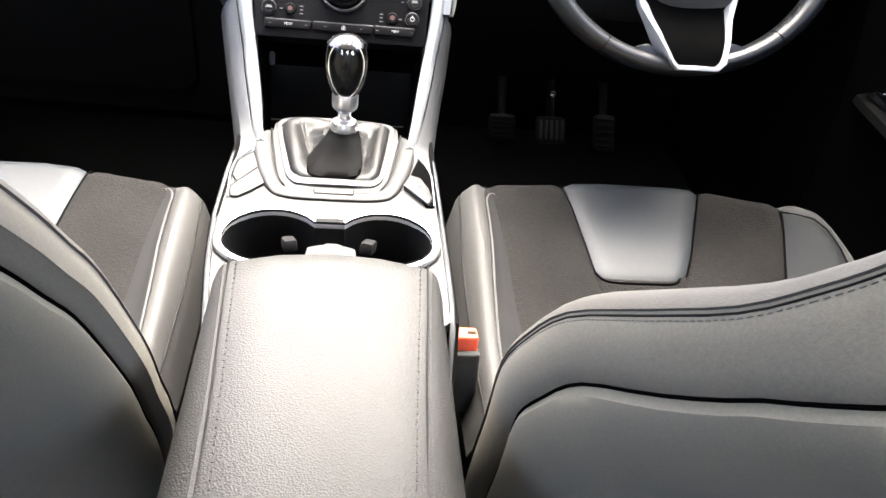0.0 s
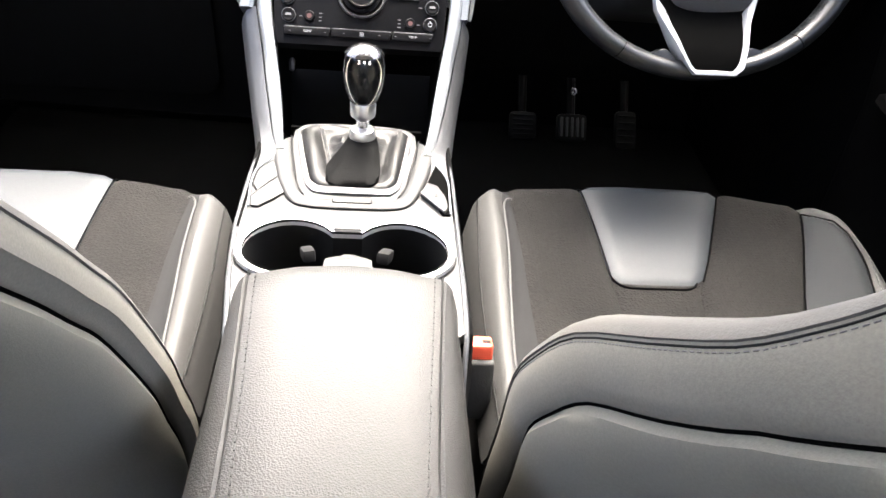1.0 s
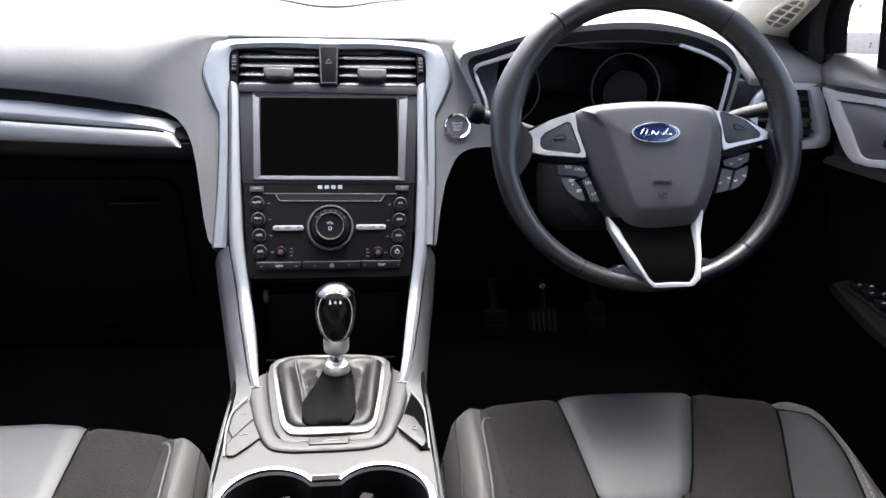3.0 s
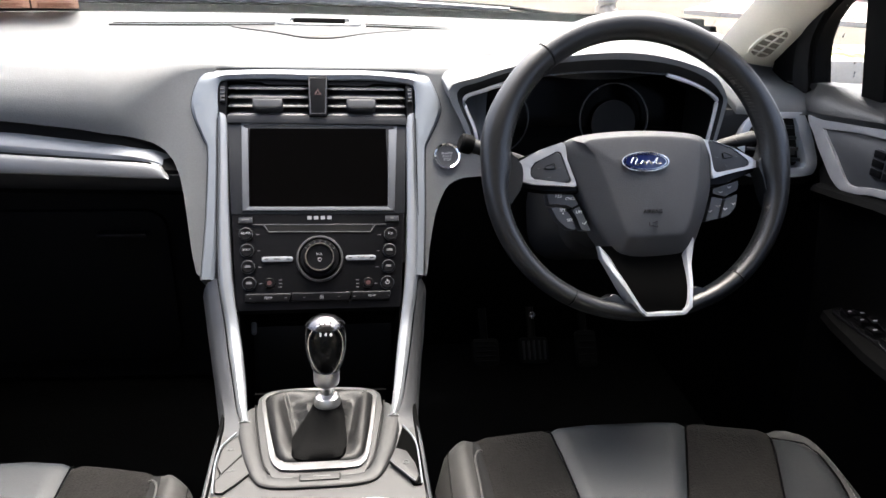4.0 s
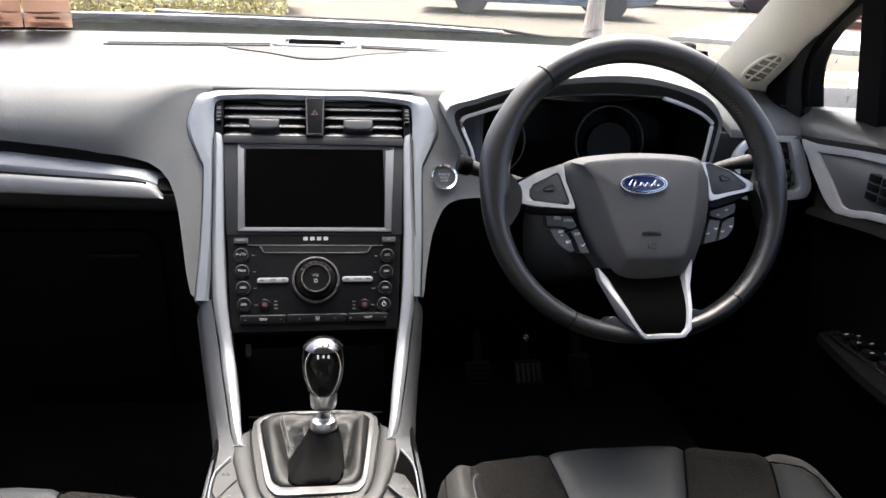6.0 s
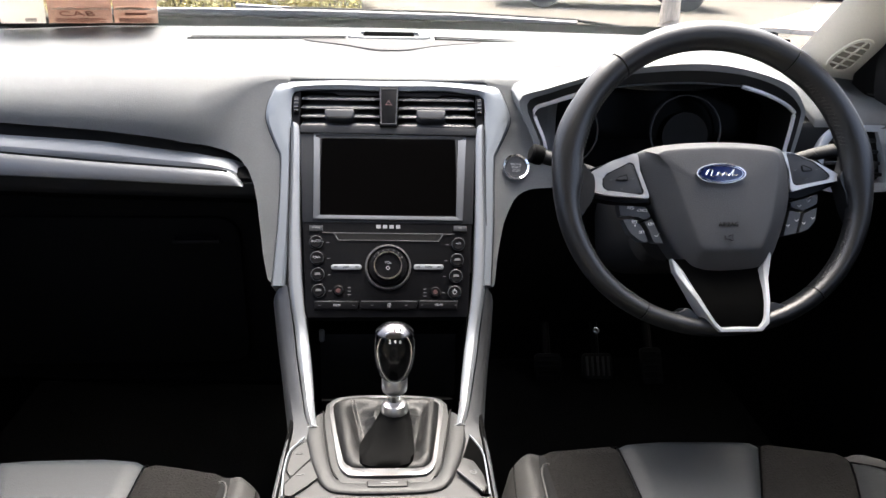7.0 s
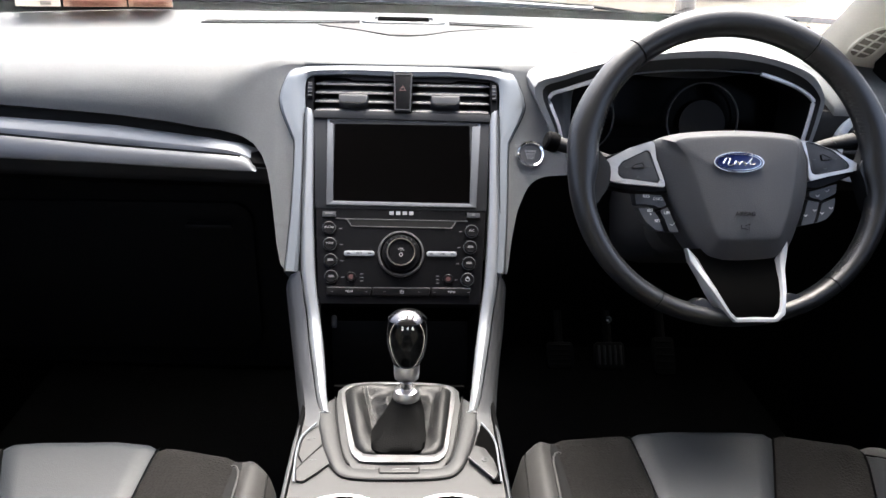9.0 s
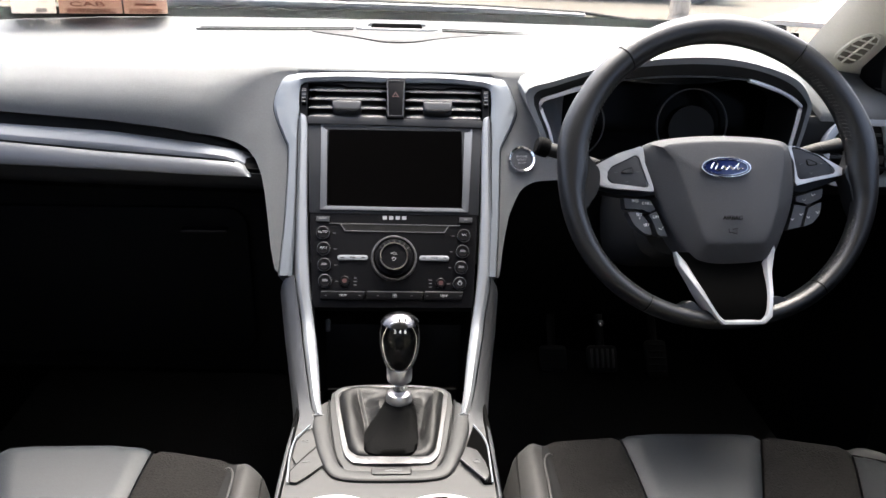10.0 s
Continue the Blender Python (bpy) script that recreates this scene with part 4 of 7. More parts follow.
def centre_console():
    th = thing("centre_console", (0, 0.5, 0.25), "grey satin centre console with two cup holders", "centre console")
    outer = [(-0.08, 0.49), (-0.09, 0.5), (-0.1, 0.57), (-0.1045, 0.62), (-0.107, 0.7), (-0.108, 0.76), (-0.11, 0.8), (-0.105, 0.83), (0.105, 0.83), (0.11, 0.8), (0.108, 0.76), (0.107, 0.7), (0.107, 0.6), (0.1065, 0.5), (0.095, 0.49)]
    hole = cup_outline(0.046)
    part("top", holed_plate(outer, hole, lambda x, y: con_z(y) - 0.002, 0.01), M_CONSOLE, th, "grey satin console top")
    for s in (-1, 1):
        part("side", loft([[(s * 0.112, y, 0.25), (s * (0.114 - q), y, con_z(y) - 0.05 - d), (s * (0.111 - q), y, con_z(y) - 0.003 - d), (s * (0.106 - q), y, con_z(y) + 0.001 - d), (s * (0.1 - q), y, con_z(y) - 0.012 - d), (s * 0.09, y, 0.25)] for y, q, d in ((0.05, 0.014, 0.1), (0.42, 0.014, 0.1), (0.46, 0.018 if s < 0 else 0.008, 0.05), (0.5, 0.015 if s < 0 else 0, 0.004), (0.57, 0.006 if s < 0 else 0, 0.0), (0.63, 0, 0), (0.75, 0, 0), (0.84, 0, 0), (1.0, 0, 0))]), M_DASH_LOW, th)
        part("edge_rail", tube([(s * lerp([(0.44, 0.1), (0.5, 0.105), (0.55, 0.1065), (0.7, 0.1075), (0.77, 0.1085), (0.8, 0.106)] if s > 0 else [(0.44, 0.089), (0.5, 0.0915), (0.55, 0.099), (0.6, 0.104), (0.66, 0.1085), (0.77, 0.1085), (0.8, 0.106)], y), y, con_z(y) - 0.0015 - 0.06 * ease(0.5, 0.43, y)) for y in [0.43, 0.45, 0.47, 0.49, 0.52, 0.56, 0.6, 0.65, 0.7, 0.75, 0.775, 0.79]], [0.0024] * 10 + [0.0018, 0.0006], n=8), M_SHOULDER, th, "thin grey side rail")
    ring_o, ring_i = cup_outline(0.0515), cup_outline(0.0445)
    Mz = Matrix(((1, 0, 0, 0), (0, 1, 0, 0), (0, -0.05, 1, 0.671), (0, 0, 0, 1)))
    part("cup_rim", frame_ring(ring_o, ring_i, -0.001, 0.0045, Mz, 0.0022), M_RIM, th, "satin silver double cup-holder rim")
    part("rim_gap", tube([tuple(Mz @ Vector((x, y, -0.0012))) for x, y in cup_outline(0.0522)], 0.001, True, 6), M_BLACK, th)
    part("rim_clip", box(-0.0135, 0.0135, 0.6325, 0.6395, 0.0, 0.0053, 0.0008, 2, Mz), M_GREYRUB, th, "dark clip set into the rim")
    well = loft([[(u, v, con_z(v) + 0.006) for u, v in cup_outline(0.0447)], [(u * 0.97, v, 0.56) for u, v in cup_outline(0.044)]], True, False)
    part("cup_well", well, M_BLACK, th)
    part("well_floor", prism(cup_outline(0.0445), 0.555, 0.562), M_RUBBER, th)
    for s in (-1, 1):
        part("cup_grip", box(-0.006, 0.006, -0.012, 0.013, -0.006, 0.006, 0.003, 2, Matrix.Translation((s * 0.0365, 0.6175, 0.628)) @ Matrix.Rotation(radians(-s * 14), 4, "Z") @ Matrix.Rotation(radians(-25), 4, "X")), M_GREYRUB, th, "grey rubber cup grip")
    # the U-shaped pad that carries the rails on round the gear lever
    po = [(0.0915, 0.806), (0.0878, 0.784), (0.0828, 0.759), (0.0775, 0.7365), (0.072, 0.719), (0.0657, 0.703), (0.0552, 0.69), (0.038, 0.685), (0.019, 0.6838), (0.0, 0.6835)]
    pi_ = [(0.0735, 0.835), (0.0703, 0.803), (0.066, 0.775), (0.062, 0.7505), (0.0575, 0.729), (0.0535, 0.7155), (0.0475, 0.7055), (0.034, 0.7015), (0.018, 0.7), (0.0, 0.6995)]
    po = po + [(-x, y) for x, y in po[::-1][1:]]
    pi_ = pi_ + [(-x, y) for x, y in pi_[::-1][1:]]
    po, pi_ = smooth_loop(po, 4, False), smooth_loop(pi_, 4, False)
    rings = []
    for (a, b), (c, d) in zip(po, pi_):
        flat = 0.45 + 0.55 * ease(0.69, 0.715, b)
        rings.append([(a + (c - a) * f, b + (d - b) * f, con_z(b + (d - b) * f) + (h * flat if h > 0 else h)) for f, h in ((0.0, -0.012), (0.0, 0.0005), (0.05, 0.0024), (0.15, 0.0036), (0.4, 0.0044), (0.7, 0.0036), (0.92, 0.002), (1.0, 0.0004), (1.0, -0.012))])
    part("gear_pad", loft(rings), M_CONSOLE, th, "padded grey surround of the gear lever")
    part("pad_gap", tube([(x, y, con_z(y) - 0.0003) for x, y in po], 0.0007, n=6), M_BLACK, th)
    for s in (-1, 1):
        part("pad_gap", tube([(s * x, y, con_z(y) + 0.0012) for x, y in smooth_loop([(0.0738, 0.8373), (0.07, 0.803), (0.0655, 0.7705), (0.062, 0.7505), (0.0575, 0.729), (0.0535, 0.7155), (0.0495, 0.7075)], 3, False)], 0.0011, n=6), M_BLACK, th)
        part("pad_seam", tube([(s * x, y, con_z(y) + h) for x, y, h in ((0.0915, 0.8, 0.002), (0.0865, 0.7985, 0.0055), (0.0805, 0.799, 0.0055), (0.0765, 0.801, 0.003))], 0.0008, n=6), M_LINE, th, "bright edge where the rail ends")
    part("gear_tray", prism([(-0.045, 0.699), (0.045, 0.699), (0.0575, 0.729), (0.071, 0.825), (0.0705, 0.852), (0.064, 0.8635), (0.045, 0.8695), (0.0, 0.873), (-0.047, 0.8705), (-0.065, 0.8645), (-0.0715, 0.853), (-0.0725, 0.825), (-0.0575, 0.729)], -0.02, 0.0012, Mz, 0.001), M_CONSOLE, th, "grey satin tray round the gaiter")
    # Deep cubby shade: floor and tray's rear face are simply coloured near black.
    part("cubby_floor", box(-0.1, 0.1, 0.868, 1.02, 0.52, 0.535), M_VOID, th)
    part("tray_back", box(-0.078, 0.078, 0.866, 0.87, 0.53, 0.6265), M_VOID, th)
    bd = part("badge", prism(rr(0.0015, 0.6962, 0.0388, 0.0106, 0.0015), 0.0, 0.0034, Mz, 0.0008), M_CONSOLE, th, "small satin badge plate")
    part("badge_gap", tube([tuple(Mz @ Vector((x, y, 0.0014))) for x, y in rr(0.0015, 0.6962, 0.0398, 0.0116, 0.0018)], 0.0008, True, 6), M_BLACK, th)
    part("badge_mark", box(-0.005, 0.012, 0.6955, 0.6972, 0.0032, 0.0037, 0, 1, Mz), M_CHEEK, bd)
    # two switches beside the pad, and the parking-brake switch in its recess
    sw_o = [[(-0.1022, 0.7255), (-0.1012, 0.7544), (-0.0955, 0.767), (-0.0874, 0.7795), (-0.083, 0.7625), (-0.0785, 0.7455), (-0.0875, 0.729), (-0.0965, 0.7115)], [(-0.0985, 0.6822), (-0.1015, 0.7), (-0.0968, 0.7095), (-0.0878, 0.7265), (-0.078, 0.7435), (-0.0725, 0.728), (-0.0672, 0.7125), (-0.08, 0.695), (-0.092, 0.6812)]]
    for k, o in enumerate(sw_o):
        sw = part("switch", prism(inset(resample(o, 40), 0.0005), -0.004, 0.0004, Mz, 0.0006), M_CONSOLE, th, "grey console switch")
        part("switch_gap", tube([tuple(Mz @ Vector((x, y, 0.0002))) for x, y in o], 0.0006, True, 6), M_BLACK, th)
        cx, cy = (-0.092, 0.7535) if k == 0 else (-0.0865, 0.716)
        for q in (-1, 1):
            part("legend", frame_ring(circle(cx + q * 0.0022, cy, 0.0021, 12), circle(cx + q * 0.0022, cy, 0.0014, 12), 0.0003, 0.0008, Mz) if k == 0 else box(cx + q * 0.002 - 0.0018, cx + q * 0.002 + 0.0018, cy + q * 0.0006 - 0.0006, cy + q * 0.0006 + 0.0006, 0.0003, 0.0008, 0, 1, Mz), M_SHOULDER, sw)
    part("recess_edge", tube([tuple(Mz @ Vector((x, y, 0.0006))) for x, y in smooth_loop([(-0.0895, 0.785), (-0.0985, 0.768), (-0.1035, 0.754), (-0.1045, 0.7233), (-0.101, 0.681)], 4, False)], 0.001, n=6), M_SILVER, th, "bright edge beside the switches")
    # Flat plate, not a hollow: the shade round the switch is its near-black colour.
    part("brake_recess_shade", prism([(0.0915, 0.782), (0.0835, 0.752), (0.0775, 0.7285), (0.094, 0.679), (0.1017, 0.6789), (0.1025, 0.7117), (0.1028, 0.7448), (0.0985, 0.765)], -0.004, 0.0003, Mz), M_VOID, th)
    part("recess_edge", tube([tuple(Mz @ Vector((x, y, 0.0006))) for x, y in smooth_loop([(0.0918, 0.784), (0.0992, 0.766), (0.1036, 0.745), (0.1034, 0.7117), (0.1024, 0.6789)], 4, False)], 0.001, n=6), M_SILVER, th, "bright edge beside the brake switch")
    bs = part("parking_brake_switch", prism([(0.0805, 0.737), (0.073, 0.7165), (0.0965, 0.6795), (0.1008, 0.69), (0.0975, 0.711), (0.0912, 0.731)], -0.004, 0.0042, Mz, 0.0015), M_CONSOLE, th, "grey parking-brake switch")
    part("legend", frame_ring(circle(0.089, 0.7105, 0.0036, 14), circle(0.089, 0.7105, 0.0027, 14), 0.004, 0.0047, Mz), M_SHOULDER, bs)
    part("legend", text_bm("P", 0.0042, Mz @ Matrix.Translation((0.089, 0.7105, 0.0044)), 0.0002), M_SHOULDER, bs, "", False)
    part("switch_edge", tube([tuple(Mz @ Vector((0.0955, 0.6795, 0.0035))), tuple(Mz @ Vector((0.0725, 0.716, 0.0035)))], 0.0009, n=6), M_CHEEK, bs)


def gear_lever():
    th = thing("gear_lever", (0.008, 0.8, 0.63), "gear lever with a chrome-framed black knob and a leather gaiter", "gear lever")
    Mz = Matrix(((1, 0, 0, 0), (0, 1, 0, 0), (0, -0.05, 1, 0.671), (0, 0, 0, 1)))
    o = smooth_loop([(-0.0667, 0.839), (-0.0662, 0.853), (-0.0597, 0.8625), (-0.044, 0.8665), (0.0, 0.869), (0.042, 0.8645), (0.059, 0.86), (0.065, 0.85), (0.0655, 0.8385), (0.058, 0.7765), (0.0522, 0.7325), (0.0493, 0.7205), (0.0445, 0.7128), (0.0365, 0.7082), (0.0, 0.7065), (-0.034, 0.7085), (-0.0415, 0.713), (-0.0463, 0.7205), (-0.0503, 0.7335), (-0.0603, 0.7936)], 4)
    i_ = smooth_loop([(-0.0625, 0.836), (-0.0618, 0.8483), (-0.0561, 0.8562), (-0.043, 0.8605), (0.0, 0.8635), (0.041, 0.859), (0.0545, 0.8545), (0.0602, 0.8476), (0.0605, 0.8355), (0.0541, 0.7765), (0.0489, 0.739), (0.0462, 0.73), (0.0418, 0.7238), (0.0345, 0.7198), (0.0, 0.7187), (-0.0305, 0.7208), (-0.0382, 0.7248), (-0.0428, 0.7312), (-0.0462, 0.7405), (-0.0552, 0.788)], 4)
    part("gaiter_frame", frame_ring(o, i_, -0.008, 0.0045, Mz, 0.0012), M_SATIN, th, "satin chrome gaiter frame")
    # gaiter: soft rolls along both sides, a stitched valley, and a sloping back
    cx, cy = 0.006, 0.803
    rings = []
    side_h = [(1.0, -0.004), (0.985, 0.003), (0.95, 0.0085), (0.9, 0.012), (0.84, 0.0132), (0.77, 0.0122), (0.7, 0.0085), (0.64, 0.0035), (0.58, 0.001), (0.5, 0.0022), (0.4, 0.006), (0.3, 0.011)]
    front_h = [(1.0, -0.004), (0.985, 0.001), (0.95, 0.0032), (0.9, 0.0036), (0.8, 0.0022), (0.6, 0.003), (0.3, 0.008)]
    back_h = [(1.0, -0.004), (0.985, 0.001), (0.95, 0.004), (0.85, 0.008), (0.7, 0.011), (0.5, 0.0135), (0.3, 0.016)]
    for k in range(21):
        s = 1.0 - 0.7 * (k / 20) ** 1.15
        ring = []
        for x, y in i_:
            a = math.atan2((y - cy) * 0.72, x - cx)
            ws = abs(math.cos(a)) ** 1.6
            wo = 1 - ws
            tbl = back_h if math.sin(a) > 0 else front_h
            h = ws * lerp(side_h[::-1], s) + wo * lerp(tbl[::-1], s)
            px, py = cx + (x - cx) * s, cy + (y - cy) * s
            fold = 0.0016 * math.sin(14 * a + 9 * s) * ease(0.8, 0.5, s) * ws + 0.001 * noise.noise((px * 110, py * 60, 3.1)) * ease(0.98, 0.85, s)
            ring.append((px, py, con_z(py) + h + fold))
        rings.append(ring)
    part("gaiter", loft(rings), M_GAITER, th, "folded black leather gaiter")
    boot = []
    for k, (w, yf, yb_, z, dx) in enumerate(((0.0285, 0.7195, 0.758, 0.001, -0.006), (0.029, 0.7205, 0.76, 0.006, -0.006), (0.0285, 0.7255, 0.766, 0.0095, -0.0055), (0.0262, 0.738, 0.78, 0.0125, -0.0035), (0.0232, 0.752, 0.794, 0.015, -0.001), (0.0205, 0.765, 0.805, 0.0175, 0.001), (0.018, 0.776, 0.8125, 0.0195, 0.002), (0.0165, 0.7835, 0.816, 0.0215, 0.0025), (0.0156, 0.7855, 0.8165, 0.0235, 0.0025))):
        ring = []
        for j in range(48):
            a = 2 * math.pi * j / 48
            ca, sa = math.cos(a), math.sin(a)
            p = 0.6 if k < 4 else 0.9
            u = math.copysign(abs(ca) ** p, ca)
            v = math.copysign(abs(sa) ** p, sa)
            y = (yf + yb_) / 2 + v * (yb_ - yf) / 2
            pleat = 0.0007 * math.sin(24 * a) * (k >= 5)
            ring.append((cx + dx + u * (w + pleat) * (1 + 0.05 * noise.noise((j * 0.3, k * 0.7, 2))), y - (pleat if sa < 0 else 0), con_z(y) + z + (0.0022 * noise.noise((j * 0.25, k * 0.8, 5)) if 0 < k < 6 else 0)))
        boot.append(ring)
    part("boot", loft(boot), M_BOOT, th, "matt black leather boot round the lever")
    for s in (-1, 1):
        for off in (0.0, 0.0042):
            pts = [(cx + s * (0.044 + off), 0.845, con_z(0.845) + 0.0125), (cx + s * (0.04 + off), 0.825, con_z(0.825) + 0.009), (cx + s * (0.036 + off), 0.805, con_z(0.805) + 0.0062), (cx + s * (0.0325 + off), 0.785, con_z(0.785) + 0.0052), (cx + s * (0.03 + off), 0.767, con_z(0.767) + 0.0055)]
            st = bmesh.new()
            pts = smooth_loop(pts, 5, False)
            for a, b in zip(pts, pts[1:]):
                a, b = Vector(a), Vector(b)
                tube([a, a + (b - a) * 0.62], 0.0006, n=5, bm=st)
            part("stitching", st, M_THREAD, th)
    L = Matrix.Translation((0.0085, 0.801, 0.6505)) @ Matrix.Rotation(radians(-4), 4, "X")
    part("boot_ring", lathe([(0.0165, -0.006), (0.0163, 0.0), (0.0152, 0.003)], L, 32), M_BOOT, th)
    part("lower_collar", lathe([(0.0149, -0.003), (0.0149, 0.0055), (0.0147, 0.0095), (0.0134, 0.0135), (0.01, 0.0156), (0.0075, 0.016)], L, 32), M_STEEL, th, "chrome collar")
    part("stem", lathe([(0.0075, 0.014), (0.0075, 0.028)], L, 24), M_CHROME, th)
    part("upper_collar", lathe([(0.0075, 0.0245), (0.0098, 0.0265), (0.0134, 0.0295), (0.0142, 0.033), (0.0142, 0.044), (0.013, 0.047)], L, 32), M_STEEL, th, "satin silver upper collar")
    # the knob: an egg leaning to the driver, flattened front and back
    def egg(sx, sy, h0, h1, dz=0.0, n=28, m=14):
        rings = []
        for k in range(m + 1):
            t = k / m
            a = math.pi * t
            w = math.sin(a) ** 0.6 * (0.79 + 0.32 * t)
            rings.append([L @ Vector((sx * w * math.cos(2 * math.pi * j / n), sy * w * math.sin(2 * math.pi * j / n), h0 + (h1 - h0) * (0.5 - 0.5 * math.cos(a)) + dz)) for j in range(n)])
        return loft(rings[1:-1])
    part("knob", egg(0.0232, 0.0215, 0.0395, 0.109), M_KNOB, th, "glossy black gear knob")
    # chrome frame round the face that looks back into the cabin
    def girth(h):
        q = math.acos(max(-1.0, min(1.0, 1 - 2 * (h - 0.0395) / 0.0695)))
        return math.sin(q) ** 0.6 * (0.79 + 0.32 * q / math.pi)
    face = []
    for k in range(56):
        a = 2 * math.pi * k / 56
        hgt = 0.0758 + 0.0295 * math.sin(a)
        c = 0.9 * math.copysign(abs(math.cos(a)) ** 0.55, math.cos(a)) * (0.9 + 0.1 * math.sin(a))
        g = girth(hgt)
        face.append(tuple(L @ Vector((0.0234 * g * c, -0.0217 * g * math.sqrt(1 - c * c) - 0.0002, hgt))))
    part("knob_trim", tube(face, 0.0008, True, 8, up=(0, 1, 0.2)), M_CHROME, th, "chrome trim round the knob")
    cap = []
    for h, r in ((0.1, 0.0203), (0.103, 0.0178), (0.1058, 0.0142), (0.1084, 0.0092), (0.1098, 0.004)):
        cap.append([L @ Vector((1.04 * r * math.cos(2 * math.pi * j / 28), 0.98 * r * math.sin(2 * math.pi * j / 28), h)) for j in range(28)])
    part("knob_cap", loft(cap), M_CAP, th, "chrome cap with the shift pattern")
    K = L @ Matrix.Translation((0.0, -0.0165, 0.1015)) @ Matrix.Rotation(radians(38), 4, "X")
    for k, w in enumerate("135"):
        part("digit", text_bm(w, 0.0055, K @ Matrix.Translation((-0.006 + 0.006 * k, 0.0055, 0.0035)), 0.0012), M_BLACK, th, "", False)
    K2 = L @ Matrix.Translation((0.0, -0.0182, 0.0958)) @ Matrix.Rotation(radians(66), 4, "X")
    for k, w in enumerate("246"):
        part("digit", text_bm(w, 0.0055, K2 @ Matrix.Translation((-0.005 + 0.0055 * k, 0.0, 0.0022)), 0.0008), M_WHITE, th, "", False)


def stitches(th, pts, step=0.006, r=0.0007, material=None):
    bm = bmesh.new()
    P = [Vector(p) for p in pts]
    acc, pos = 0.0, 0.0
    for a, b in zip(P, P[1:]):
        d = (b - a).length
        m = max(1, int(d / step))
        for k in range(m):
            p, q = a.lerp(b, k / m), a.lerp(b, (k + 0.62) / m)
            tube([p, q], r, n=5, bm=bm)
    part("stitching", bm, material or M_STITCH, th)


def armrest():
    th = thing("armrest", (0, 0.35, 0.6), "padded grey leather armrest lid on the centre console", "armrest")
    def seam_x(y):
        return lerp([(0.0, 0.0655), (0.3, 0.0665), (0.42, 0.074), (0.5, 0.0795), (0.556, 0.083)], y)
    rings = []
    for y, w, zt, zb in ((0.02, 0.097, 0.664, 0.6), (0.2, 0.098, 0.666, 0.6), (0.4, 0.096, 0.667, 0.605), (0.5, 0.0945, 0.666, 0.618), (0.54, 0.094, 0.664, 0.628), (0.556, 0.0925, 0.661, 0.632), (0.566, 0.088, 0.655, 0.636), (0.572, 0.082, 0.648, 0.64)):
        h = zt - zb
        sw = seam_x(y)
        half = [(0.0, zt + 0.002), (sw * 0.5, zt + 0.0017), (sw - 0.003, zt + 0.0008), (sw, zt - 0.0012), (sw + 0.0025, zt + 0.0002), (sw + (w - sw) * 0.3, zt - h * 0.03), (sw + (w - sw) * 0.52, zt - h * 0.085), (sw + (w - sw) * 0.72, zt - h * 0.165), (sw + (w - sw) * 0.88, zt - h * 0.27), (w * 0.99, zt - h * 0.4), (w * 1.015, zt - h * 0.56), (w * 1.03, zt - h * 0.85), (w * 1.0, zb)]
        bow = 0.016 * (y > 0.5)
        r = [(x + 0.003, y - bow * (x / w) ** 2, z) for x, z in half] + [(-x + 0.003, y - bow * (x / w) ** 2, z) for x, z in half[::-1][:-1]]
        rings.append(r)
    part("lid", loft(rings), M_ARM, th, "grained grey leather lid")
    part("base", box(-0.094, 0.1, 0.02, 0.55, 0.5, 0.64, 0.01), M_DASH_LOW, th)
    part("latch", prism(smooth_loop([(-0.022, 0.555), (0.028, 0.555), (0.02, 0.578), (0.014, 0.586), (-0.008, 0.586), (-0.014, 0.578)], 3), 0.64, 0.653, None, 0.004), M_ARM, th)
    for s in (-1, 1):
        line = [(0.003 + s * seam_x(y), y, lerp([(0.02, 0.664), (0.2, 0.666), (0.4, 0.667), (0.5, 0.666), (0.54, 0.664), (0.556, 0.661)], y)) for y in [0.05 + 0.02 * k for k in range(26)]]
        part("seam", tube([(x, y, z - 0.0008) for x, y, z in line], 0.0009, n=6), M_BLACK, th)
        stitches(th, [(x - s * 0.0065, y, z + 0.0011) for x, y, z in line], 0.0065, 0.0007, M_DARKSTITCH)


